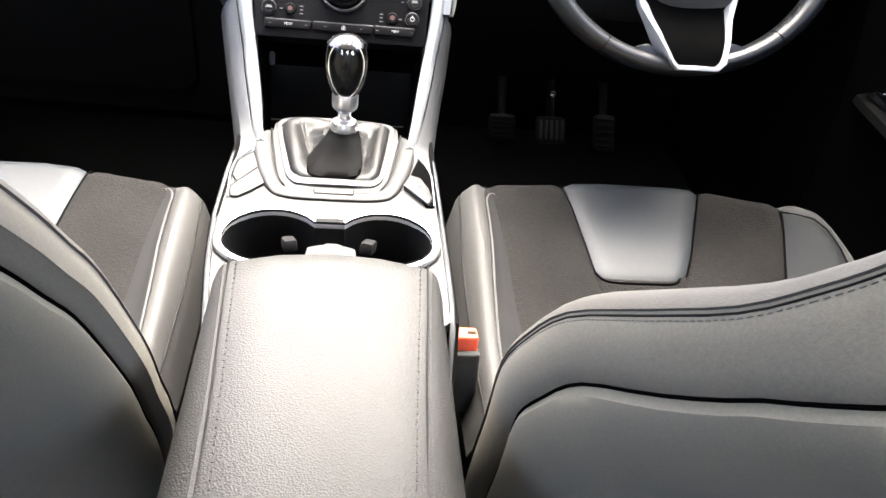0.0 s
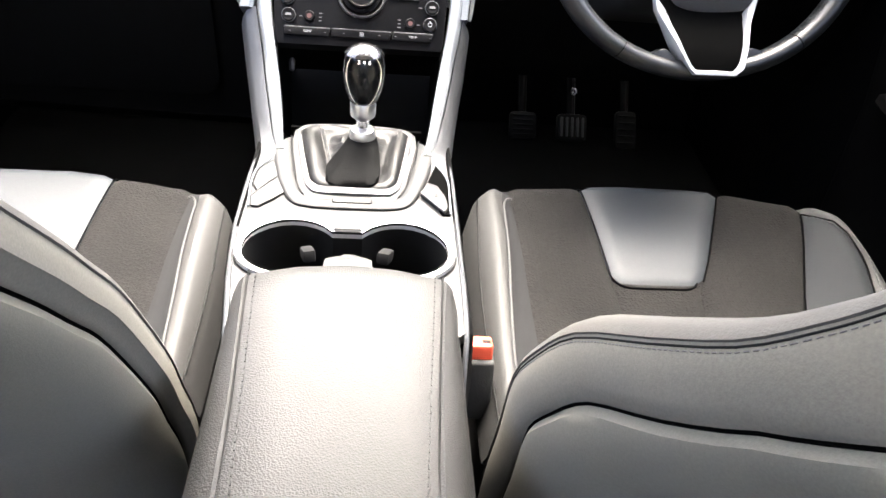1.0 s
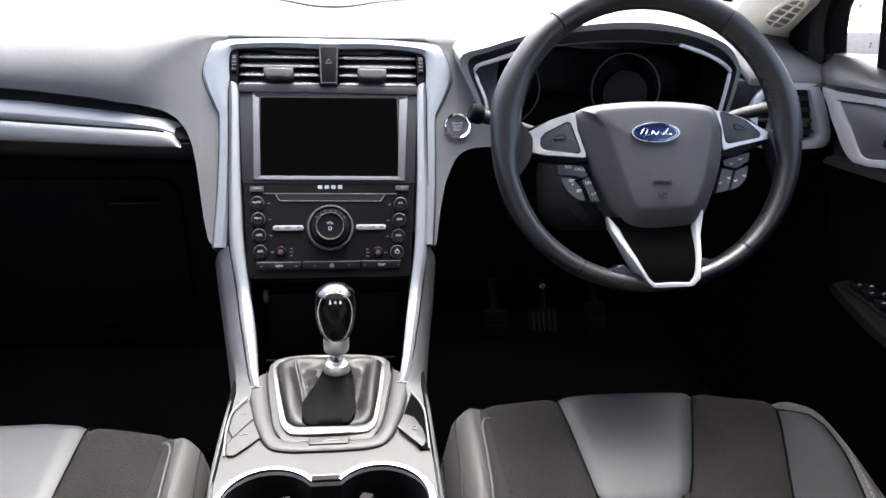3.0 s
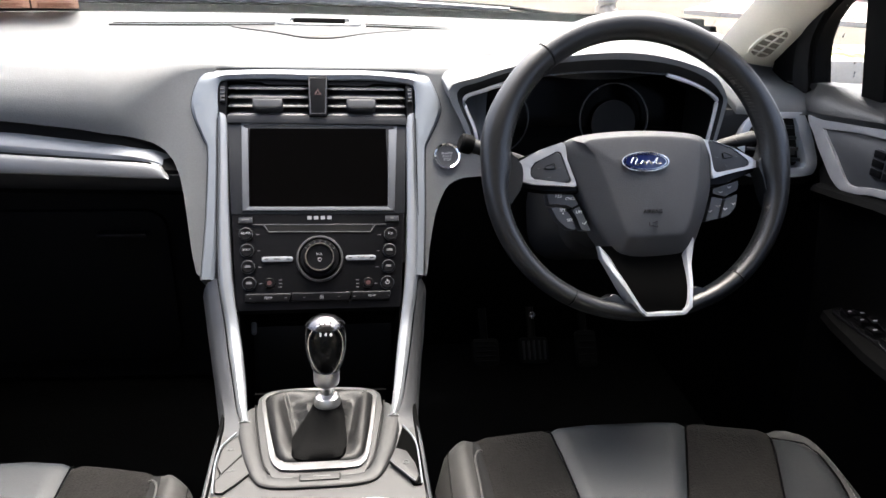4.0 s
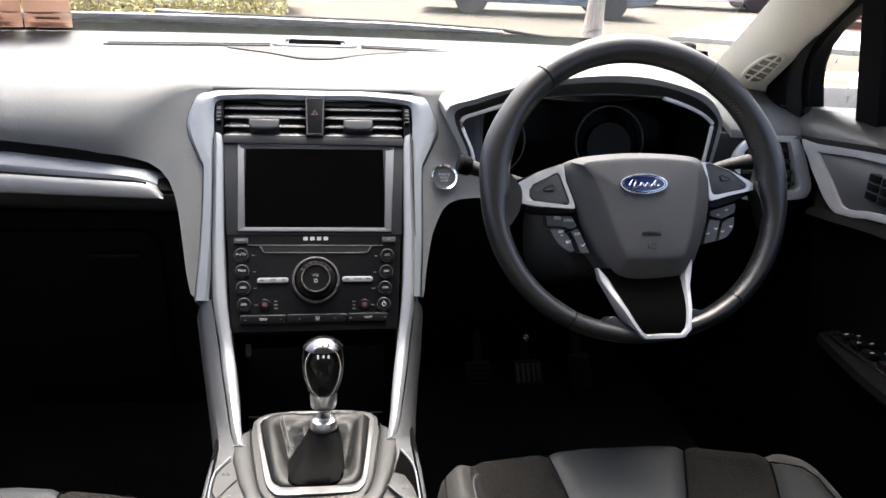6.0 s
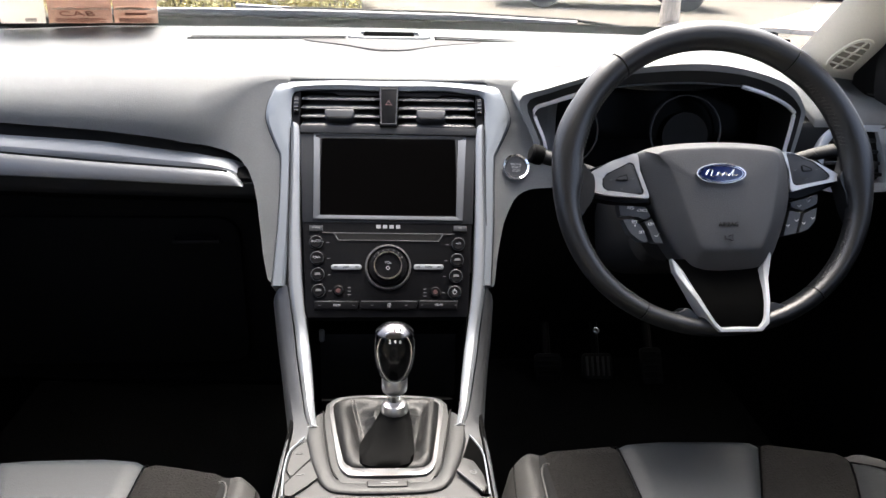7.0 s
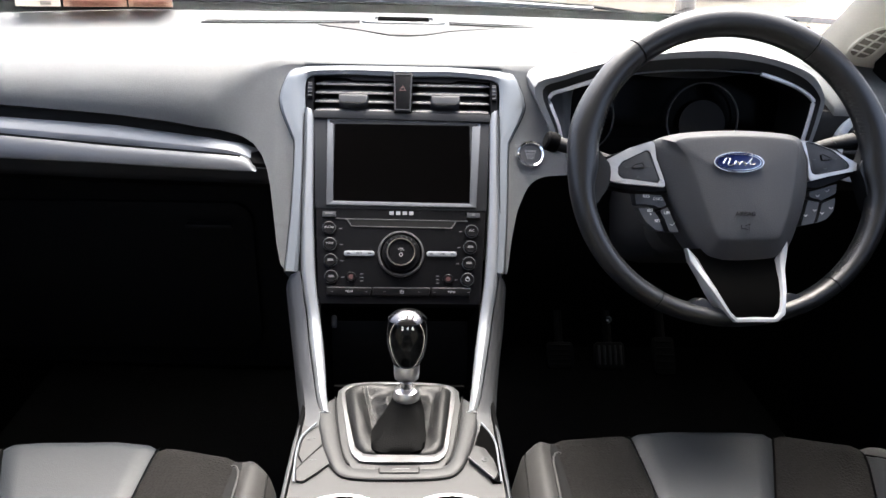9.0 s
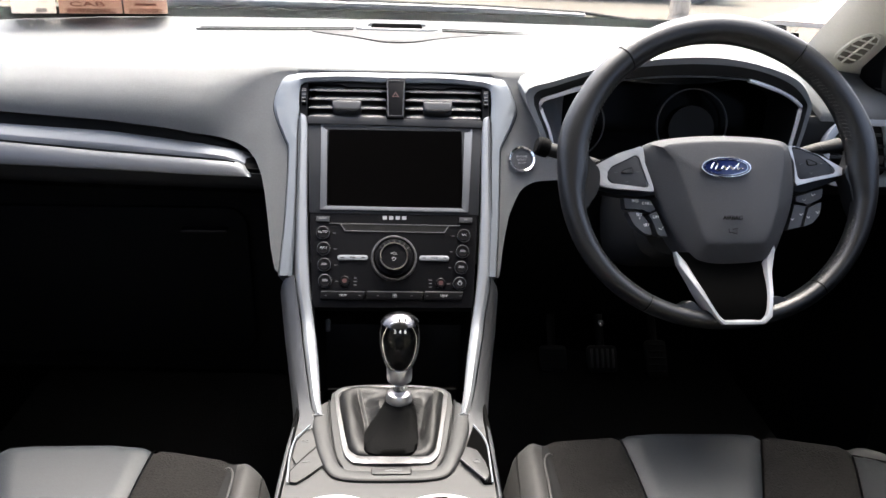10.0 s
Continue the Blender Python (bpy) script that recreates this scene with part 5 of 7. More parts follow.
def seat(side, name_label):
    """A front seat; side 1: the driver's, -1: the other."""
    dy = 0.0 if side > 0 else -0.012
    th = thing("front_seat", (side * 0.375, 0.5, 0.25), name_label, "car seat", "front seats")

    def X(x):
        return side * x
    front = [(0.128, 0.79), (0.143, 0.826), (0.177, 0.845), (0.23, 0.857), (0.33, 0.869), (0.42, 0.868), (0.4686, 0.861), (0.52, 0.848), (0.567, 0.829), (0.6, 0.802), (0.62, 0.77)]
    if side < 0:
        front = [(x, y - 0.014 * ease(0.3, 0.13, x)) for x, y in front]
    yback = 0.46 if side > 0 else 0.52

    def top(x, y):
        c = abs(x - 0.375) / 0.245
        yf = lerp(front, x)
        z = 0.547 + (0.025 if side > 0 else 0.021 - 0.005 * ease(0.3, 0.15, x)) * ease(0.6, 0.84, y)
        z += 0.022 * ease(0.55, 0.86, c) * ease(0.9, 0.7, y) - 0.05 * max(0.0, (c - 0.84) / 0.18) ** 2.2
        z -= 0.029 * (ease(0.032, 0.0, yf - y)) ** 2
        return z

    def region(name, fa, fb, y0f, y1f, material, lift, label="", nu=8, nv=22):
        def f(u, v):
            # y limits follow the sides, so that neighbours meet along the same curves
            ya, yb = y0f(u), y1f(u)
            y = ya + (yb - ya) * v
            x = fa(y) + (fb(y) - fa(y)) * u
            e = min(u, 1 - u) * abs(fb(y) - fa(y))
            ev = min(v, 1 - v) * abs(yb - ya)
            edge = lift * ease(0.0, 0.012, min(e, ev)) - 0.002
            return (X(x), y + dy, top(x, y) + edge)
        return part(name, sheet(f, nu, nv, 0.008), material, th, label)

    x_out0 = lambda y: lerp([(0.4, 0.128), (0.55, 0.126), (0.687, 0.1265), (0.8, 0.132), (0.83, 0.146), (0.845, 0.18)], y)
    x_s1 = lambda y: lerp([(0.4, 0.155), (0.56, 0.162), (0.687, 0.172), (0.8, 0.176), (0.85, 0.185)], y)
    x_s1b = lambda y: lerp([(0.4, 0.185), (0.56, 0.189), (0.687, 0.19), (0.8, 0.186), (0.85, 0.188)], y)
    x_p1 = lambda y: lerp([(0.4, 0.30), (0.676, 0.291), (0.86, 0.279)], y)
    x_p2 = lambda y: lerp([(0.4, 0.36), (0.668, 0.388), (0.72, 0.412), (0.86, 0.466)], y)
    x_s4 = lambda y: lerp([(0.4, 0.45), (0.6, 0.485), (0.7, 0.52), (0.79, 0.549), (0.83, 0.556)], y)
    x_s5 = lambda y: lerp([(0.4, 0.53), (0.6, 0.565), (0.705, 0.587), (0.76, 0.588), (0.78, 0.579), (0.791, 0.566), (0.797, 0.551), (0.83, 0.5562)], y)
    x_out1 = lambda y: lerp([(0.4, 0.625), (0.77, 0.623), (0.8, 0.605), (0.83, 0.57)], y)

    def lim(fa, fb):
        def g(u):
            y = 0.84
            for _ in range(8):
                x = fa(y) + (fb(y) - fa(y)) * u
                y = lerp(front, x)
            return y
        return g
    yb0 = lambda u: yback
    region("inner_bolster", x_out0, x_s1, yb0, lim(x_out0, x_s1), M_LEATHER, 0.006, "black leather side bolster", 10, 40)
    # Leather valley beside the piping, in a darker colour that holds its shade.
    region("insert_valley_shade", x_s1, x_s1b, yb0, lim(x_s1, x_s1b), M_GREYRUB, -0.002, "", 6, 40)
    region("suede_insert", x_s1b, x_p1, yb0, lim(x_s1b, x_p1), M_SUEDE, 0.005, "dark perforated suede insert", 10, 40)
    # Sky reflection on this panel is in its base colour.
    region("centre_panel", x_p1, x_p2, lambda u: 0.672 + 0.016 * abs(2 * u - 1) ** 8, lim(x_p1, x_p2), M_LEATHER_S, 0.006, "smooth black leather centre panel, tinted blue for reflected sky", 14, 24)
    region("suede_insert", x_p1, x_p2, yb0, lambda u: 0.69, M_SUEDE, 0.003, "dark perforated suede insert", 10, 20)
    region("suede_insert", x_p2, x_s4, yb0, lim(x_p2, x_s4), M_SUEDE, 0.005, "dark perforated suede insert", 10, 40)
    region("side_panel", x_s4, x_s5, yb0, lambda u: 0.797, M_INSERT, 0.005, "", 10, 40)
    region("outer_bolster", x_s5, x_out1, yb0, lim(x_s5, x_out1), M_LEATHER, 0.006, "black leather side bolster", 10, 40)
    # body of the cushion below its covers
    def belly(s, z):
        pts = [(0.132, yback)] + front + [(0.622, yback)]
        return [(X(0.375 + (x - 0.375) * s), 0.6 + (y - 0.6) * s + dy, z) for x, y in pts]
    zb = [[(X(x), y + dy, top(x, y) - 0.004) for x, y in [(0.132, yback)] + front + [(0.622, yback)]]]
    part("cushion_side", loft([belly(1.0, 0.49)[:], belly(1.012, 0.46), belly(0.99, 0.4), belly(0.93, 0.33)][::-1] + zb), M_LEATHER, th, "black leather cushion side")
    part("seat_base", box(X(0.375) - 0.2, X(0.375) + 0.2, 0.35, 0.78, 0.25, 0.34, 0.02), M_DASH_LOW, th)
    piping = [(X(x_s1(y)), y + dy, top(x_s1(y), y) + 0.0035) for y in [yback + (0.775 - yback) * k / 22 for k in range(23)]]
    piping += [(X(x_s1(y) + (x_s1b(y) - x_s1(y)) * f), y + dy, top(x_s1(y), y) + 0.003) for f, y in ((0.15, 0.786), (0.45, 0.793), (0.8, 0.795), (1.05, 0.793))]
    part("piping", tube(piping, 0.0012, n=8), M_PIPING, th, "pale raised piping")
    line = [(X(x_out0(y) + 0.014), y + dy, top(x_out0(y) + 0.014, y) + 0.0052) for y in [yback + (0.82 - yback) * k / 20 for k in range(21)]]
    part("seam", tube(line, 0.0009, n=6), M_BLACK, th)
    stitches(th, [(x + side * 0.004, y, z) for x, y, z in line], 0.006, 0.0006)
    # dark seams between the covers, and a stitched line on the outer bolster
    for fx, y0, y1 in ((x_p1, 0.686, 0.852), (x_p2, 0.686, 0.856), (x_s4, yback, 0.797), (x_s5, yback, 0.797)):
        part("seam", tube([(X(fx(y)), y + dy, top(fx(y), y) + 0.0012) for y in [y0 + (y1 - y0) * k / 16 for k in range(17)]], 0.001, n=6), M_VOID, th)
    part("seam", tube([(X(x_p1(0.672) + (x_p2(0.672) - x_p1(0.672)) * u), 0.6715 + 0.016 * abs(2 * u - 1) ** 8 + dy, top(0.33, 0.672) + 0.0018) for u in [k / 16 for k in range(17)]], 0.0012, n=6), M_VOID, th)
    stitches(th, [(X(x_s5(y) + 0.006), y + dy, top(x_s5(y) + 0.006, y) + 0.0045) for y in [yback + (0.77 - yback) * k / 20 for k in range(21)]], 0.006, 0.0005, M_THREAD)
    # backrest: its edge leans back and draws in towards the shoulder
    if side > 0:
        edge = [(0.128, 0.49, 0.3), (0.128, 0.475, 0.44), (0.128, 0.462, 0.53), (0.13, 0.449, 0.6), (0.131, 0.438, 0.67), (0.136, 0.408, 0.726), (0.148, 0.378, 0.772), (0.163, 0.314, 0.83), (0.183, 0.276, 0.8655), (0.2, 0.257, 0.8925), (0.217, 0.246, 0.915), (0.25, 0.215, 0.98), (0.275, 0.19, 1.05), (0.3, 0.172, 1.1)]
    else:
        edge = [(0.127, 0.545, 0.3), (0.127, 0.53, 0.43), (0.127, 0.515, 0.53), (0.13, 0.502, 0.58), (0.13, 0.485, 0.63), (0.131, 0.454, 0.695), (0.132, 0.42, 0.758), (0.133, 0.39, 0.8), (0.134, 0.365, 0.835), (0.137, 0.33, 0.881), (0.148, 0.303, 0.925), (0.18, 0.267, 0.99), (0.225, 0.24, 1.05), (0.265, 0.228, 1.1)]
    E_ = smooth_loop(edge, 3, False)
    cover, back, front_c = [], [], []
    for k, (x, y, z) in enumerate(E_):
        a, b = E_[max(k - 1, 0)], E_[min(k + 1, len(E_) - 1)]
        t = Vector((0, b[1] - a[1], b[2] - a[2])).normalized()
        n = Vector((0, -t.z, t.y))          # out of the back, towards the rear
        xo = 0.75 - x
        band = 0.05 + lerp([(0.7, 0.004), (0.8, 0.005), (0.84, 0.004), (0.868, 0.002), (0.892, 0.01), (0.915, 0.02), (0.98, 0.032), (1.05, 0.04)], z) if side > 0 else 0.043

        near = E_[max(0, k - 7):k + 8]
        ys, zs = sum(q[1] for q in near) / len(near), sum(q[2] for q in near) / len(near)
        aa, bb = E_[max(k - 8, 0)], E_[min(k + 8, len(E_) - 1)]
        ts = Vector((0, bb[1] - aa[1], bb[2] - aa[2])).normalized()
        ns = Vector((0, -ts.z, ts.y))

        def Q(u, d, soft):
            q = Vector((X(u), y + (ys - y) * soft, z + (zs - z) * soft)) + n.lerp(ns, soft) * d
            return (q.x, q.y, q.z)

        def P(u, d):
            q = Vector((X(u), y, z)) + n * d
            return (q.x, q.y, q.z)
        half = [(0.018, -0.001), (0.011, 0.001), (0.0055, 0.0045), (0.002, 0.0095), (0.0002, 0.017), (0.0, 0.026), (0.0015, band - 0.016), (0.005, band - 0.008), (0.011, band - 0.003), (0.03, band)]
        ring = [P(x + u, d) for u, d in half] + [P(xo - u, d) for u, d in half[::-1]] + [P(xo - 0.06, 0.012), P(xo - 0.11, 0.05), P(0.375, 0.055), P(x + 0.11, 0.05), P(x + 0.06, 0.012)]
        cover.append(ring)
        front_c.append([P(x + 0.06, 0.0105)] + [P(x + u - 0.0011, d - 0.0011) for u, d in half[:4]] + [P(x + half[3][0], half[3][1])])
        bh = [(0.012, band - 0.006, 0.0), (0.006, band + 0.003, 0.0), (0.007, band + 0.009, 0.1), (0.016, band + 0.024, 0.5), (0.04, band + 0.04, 1.0), (0.09, band + 0.05, 1.0)]
        back.append([Q(x + u, d, f) for u, d, f in bh] + [Q(0.375, band + 0.054, 1.0)] + [Q(xo - u, d, f) for u, d, f in bh[::-1]])
    # The backrest's lit look comes from these paler leather colours.
    part("backrest", loft(cover), M_BOLSTER, th, "black leather backrest with side bolsters, coloured paler as if lit")
    part("front_bolster", loft(front_c, False, False), M_FRONT, th, "smooth black leather front of the bolster, coloured as if half lit")
    part("back_panel", loft(back), M_BACK, th, "smooth charcoal panel on the back of the seat, coloured paler as if lit")
    # Near-black tube puts the groove's shadow between cover and back panel.
    part("seam", tube([Vector(r[0]).lerp(Vector(r[1]), 0.2) for r in back], 0.0022, n=6), M_VOID, th)
    if side > 0:
        part("seam", tube([Vector(r[3]).lerp(Vector(r[4]), 0.3) for r in cover], 0.0007, n=6), M_BLACK, th)
        stitches(th, [Vector(r[3]).lerp(Vector(r[4]), 0.62) + Vector((-side * 0.0002, 0, 0)) for r in cover], 0.004, 0.0004, M_THREAD)


def belt_buckle():
    th = thing("belt_buckle", (0.125, 0.53, 0.5), "seat-belt buckle with an orange-red release button", "belt buckle")
    M = Matrix.Translation((0.1245, 0.533, 0.593)) @ Matrix.Rotation(radians(-14), 4, "X")
    part("button", box(-0.0115, 0.0115, -0.007, 0.012, -0.012, 0.006, 0.003, 3, M), M_BUCKLE, th, "orange-red release button")
    part("slot", box(0.002, 0.0095, -0.002, 0.003, 0.004, 0.0066, 0, 1, M), M_BLACK, th)
    part("housing", box(-0.0135, 0.0135, -0.0125, 0.0135, -0.07, -0.008, 0.004, 3, M), M_RUBBER, th, "black housing")


def pedals():
    for x, w, h, lab in ((0.294, 0.05, 0.05, "black clutch pedal with ribbed rubber"), (0.387, 0.056, 0.05, "black brake pedal with ribbed rubber"), (0.49, 0.04, 0.07, "dark ribbed accelerator pedal")):
        th = thing("pedal", (x, 1.33, 0.25), lab, "pedal", "foot pedals")
        M = frame_matrix((x, 1.31, 0.41), 38.0)
        part("pad", prism(rr(0, 0, w, h, 0.008), -0.008, 0.004, M, 0.003), M_BLACK, th)
        for k in range(5):
            if "brake" in lab:
                part("rib", box(-w * 0.36 + w * 0.18 * k - 0.0022, -w * 0.36 + w * 0.18 * k + 0.0022, -h * 0.36, h * 0.36, 0.003, 0.006, 0.0008, 1, M), M_RUBBER, th)
            else:
                part("rib", box(-w * 0.38, w * 0.38, -h * 0.36 + h * 0.18 * k - 0.0018, -h * 0.36 + h * 0.18 * k + 0.0018, 0.003, 0.006, 0.0008, 1, M), M_BLACK, th)
        if "brake" in lab:
            part("stud", lathe([(0.005, 0.0), (0.006, 0.003), (0.006, 0.008), (0.003, 0.01)], frame_matrix((x, 1.35, 0.463), 38.0), 14), M_STEEL, th, "bright metal stud on the pedal arm")
        part("arm", tube([(x, 1.325, 0.415), (x, 1.4, 0.5), (x, 1.42, 0.66)], 0.008, n=8), M_BLACK, th)
        part("pivot", box(x - 0.012, x + 0.012, 1.405, 1.63, 0.63, 0.7, 0.004), M_BLACK, th)


# ---- steering wheel ----
def ww(u, v, w=0.0):
    return MW @ Vector((u, v, w))


def resample(o, n):
    """A closed outline, with n points at even steps along it."""
    P = [Vector(p) for p in o] + [Vector(o[0])]
    cum = [0.0]
    for a, b in zip(P, P[1:]):
        cum.append(cum[-1] + (b - a).length)
    out, j = [], 0
    for k in range(n):
        d = cum[-1] * k / n
        while cum[j + 1] < d:
            j += 1
        f = (d - cum[j]) / max(1e-9, cum[j + 1] - cum[j])
        q = P[j].lerp(P[j + 1], f)
        out.append((q.x, q.y))
    return out


def inset(o, d):
    """An outline drawn in by a distance, point by point."""
    n = len(o)
    area = sum(o[i][0] * o[(i + 1) % n][1] - o[(i + 1) % n][0] * o[i][1] for i in range(n))
    out = []
    for i in range(n):
        a, b = Vector(o[i - 1]), Vector(o[(i + 1) % n])
        t = (b - a).normalized()
        nn = Vector((-t.y, t.x)) * (1 if area > 0 else -1)
        out.append((o[i][0] + nn.x * d, o[i][1] + nn.y * d))
    return out


def steering_wheel():
    th = thing("steering_wheel", MW.to_translation(), "black leather steering wheel with silver spokes", "steering wheel")
    R = 0.1725

    def rim_arc(a0, a1, n, grow=1.0):
        rings = []
        for k in range(n + 1):
            a = radians(a0 + (a1 - a0) * k / n)
            c, s = math.cos(a), math.sin(a)
            r = 0.0136 + 0.0031 * s + 0.0036 * math.exp(-((s - 0.27) / 0.2) ** 2)
            cv = s + 0.054 * max(0.0, -s) ** 3
            inward = 0.006 * math.exp(-((s - 0.03) / 0.13) ** 2)
            ring = []
            for j in range(18):
                b = 2 * math.pi * j / 18
                e = r * grow * math.cos(b)
                if math.cos(b) < 0:
                    e += inward * math.cos(b)
                ring.append(ww((R + e) * c, R * cv + e * s, (0.0155 + 0.002 * max(0.0, s)) * grow * math.sin(b)))
            rings.append(ring)
        return rings
    for a0, a1, nm in ((-48.3, 56.3, "rim_grip"), (56.9, 128.2, "rim_top"), (128.9, 240.0, "rim_grip"), (240.7, 311.0, "rim_bottom")):
        part(nm, loft(rim_arc(a0, a1, int((a1 - a0) / 2.2))), M_WHEEL, th)
    for a in (56.6, 128.55, 240.35, 311.35):
        part("seam", loft(rim_arc(a - 0.45, a + 0.45, 1, 0.93)), M_BLACK, th)
    # slanting stitches on the inner side of the grips
    for a0, a1 in ((-46, -14), (16, 54), (131, 165), (195, 238)):
        st = bmesh.new()
        a = a0
        while a < a1:
            p, q = rim_arc(a, a + 1.0, 1, 1.015)
            tube([p[7], q[8]], 0.0005, n=5, bm=st)
            tube([q[8], Vector(q[8]).lerp(Vector(q[9]), 0.8)], 0.0006, n=5, bm=st)
            a += 1.7
        part("stitching", st, M_DARKSTITCH, th)
    # leather webs between rim and spokes
    for s, pts in ((-1, [(-0.164, 0.055), (-0.156, 0.036), (-0.148, 0.016), (-0.1395, 0.009), (-0.1385, -0.008), (-0.143, -0.022), (-0.152, -0.033), (-0.163, -0.04)]), (1, [(0.168, 0.062), (0.162, 0.042), (0.156, 0.022), (0.149, 0.012), (0.149, 0.003), (0.153, -0.008), (0.158, -0.03), (0.168, -0.042)])):
        o = smooth_loop(pts, 3)
        part("grip_web", prism(o, -0.022, 0.002, MW, 0.005, 3), M_WHEEL, th, "leather web where the spoke meets the rim")
    # airbag cover: sloping flanks round a raised shield
    o = smooth_loop([(-0.0873, 0.0359), (-0.0642, 0.0444), (-0.0193, 0.0493), (0.0258, 0.0499), (0.0664, 0.0472), (0.0848, 0.0422), (0.0915, 0.0298), (0.0945, 0.0075), (0.0926, -0.0193), (0.0854, -0.0462), (0.077, -0.0684), (0.0712, -0.0814), (0.0597, -0.0951), (0.046, -0.1003), (0.0011, -0.1019), (-0.0166, -0.0998), (-0.0299, -0.0931), (-0.0477, -0.0693), (-0.0605, -0.043), (-0.0714, -0.0165), (-0.0816, 0.0096), (-0.0874, 0.0274)], 4)
    pan = smooth_loop([(-0.069, 0.0315), (-0.055, 0.0365), (-0.02, 0.0395), (0.02, 0.0402), (0.055, 0.038), (0.0716, 0.033), (0.0725, 0.015), (0.0684, -0.012), (0.0624, -0.042), (0.0535, -0.0665), (0.0475, -0.0745), (0.036, -0.0765), (0.002, -0.0775), (-0.011, -0.0772), (-0.0205, -0.0735), (-0.0345, -0.04), (-0.0465, -0.0065), (-0.059, 0.022)], 5)

    def polar(outline, c, n):
        """The outline's points at even angles round a centre."""
        out, m = [], len(outline)
        for k in range(n):
            a = 2 * math.pi * k / n
            dx, dy = math.cos(a), math.sin(a)
            best = 0.0
            for i in range(m):
                ax, ay = outline[i][0] - c[0], outline[i][1] - c[1]
                bx, by = outline[(i + 1) % m][0] - c[0], outline[(i + 1) % m][1] - c[1]
                den = dx * (by - ay) - dy * (bx - ax)
                if abs(den) < 1e-12:
                    continue
                r, f = (ax * (by - ay) - ay * (bx - ax)) / den, (ax * dy - ay * dx) / den
                if -1e-6 <= f <= 1 + 1e-6 and r > best:
                    best = r
            out.append((c[0] + dx * best, c[1] + dy * best))
        return out
    c0 = (0.008, -0.018)
    oo, pn = polar(o, c0, 120), polar(pan, c0, 120)
    rings = []
    for k, w in ((-0.02, -0.05), (0.0, -0.018), (0.012, -0.0125), (0.05, -0.0095), (0.12, -0.0072), (0.3, -0.0035), (0.55, 0.0012), (0.8, 0.0056), (0.92, 0.0078), (1.0, 0.009)):
        rings.append([ww(a[0] + (b[0] - a[0]) * k, a[1] + (b[1] - a[1]) * k, w) for a, b in zip(oo, pn)])
    for s, w in ((0.97, 0.0097), (0.93, 0.0101), (0.85, 0.0106), (0.7, 0.0113), (0.5, 0.0121), (0.3, 0.0126), (0.1, 0.0129), (0.01, 0.013)):
        rings.append([ww(c0[0] + (b[0] - c0[0]) * s, c0[1] + (b[1] - c0[1]) * s, w) for b in pn])
    cover = part("airbag_cover", loft(rings), M_HUB, th, "charcoal soft airbag cover with sloping flanks")
    MB = MW @ Matrix.Translation((0.0022, 0.0093, 0.0115))
    bd = part("badge", lathe([(0.001, 0.0), (0.0275, 0.0), (0.0275, 0.003), (0.0262, 0.0042), (0.0255, 0.0036), (0.0005, 0.0044)], MB @ Matrix.Diagonal((1.0, 0.4, 1.0, 1.0)), 40), M_BLUE, cover, "blue oval badge")
    part("badge_rim", frame_ring(circle(0, 0, 0.0286, 48, 0.0117), circle(0, 0, 0.0268, 48, 0.0102), 0.0, 0.0044, MB, 0.0006), M_CHROME, bd)
    part("badge_rim", frame_ring(circle(0, 0, 0.0252, 48, 0.0092), circle(0, 0, 0.0244, 48, 0.0085), 0.002, 0.0046, MB), M_CHROME, bd)
    wave = [(-0.018, -0.002), (-0.014, 0.0045), (-0.01, 0.003), (-0.0125, -0.003), (-0.006, -0.0025), (-0.003, 0.0012), (0.0, -0.0025), (0.004, 0.001), (0.007, -0.0028), (0.011, 0.0005), (0.0145, 0.0045), (0.0125, -0.002), (0.0185, -0.001)]
    part("badge_flourish", tube([tuple(MB @ Vector((u, v, 0.0046))) for u, v in smooth_loop(wave, 5, False)], 0.00085, n=6), M_CHROME, bd, "silver flourish across the badge")
    part("airbag_legend", text_bm("AIRBAG", 0.0066, MW @ Matrix.Translation((0.0103, -0.048, 0.0125)), 0.0003), M_BLACK, cover, "", False)
    part("horn_mark", tube([ww(u + 0.0108, v - 0.0623, 0.0125) for u, v in ((-0.005, 0.002), (-0.005, -0.002), (-0.001, -0.002), (0.004, -0.004), (0.004, 0.003), (-0.001, 0.0012))], 0.0005, n=5), M_BLACK, cover)
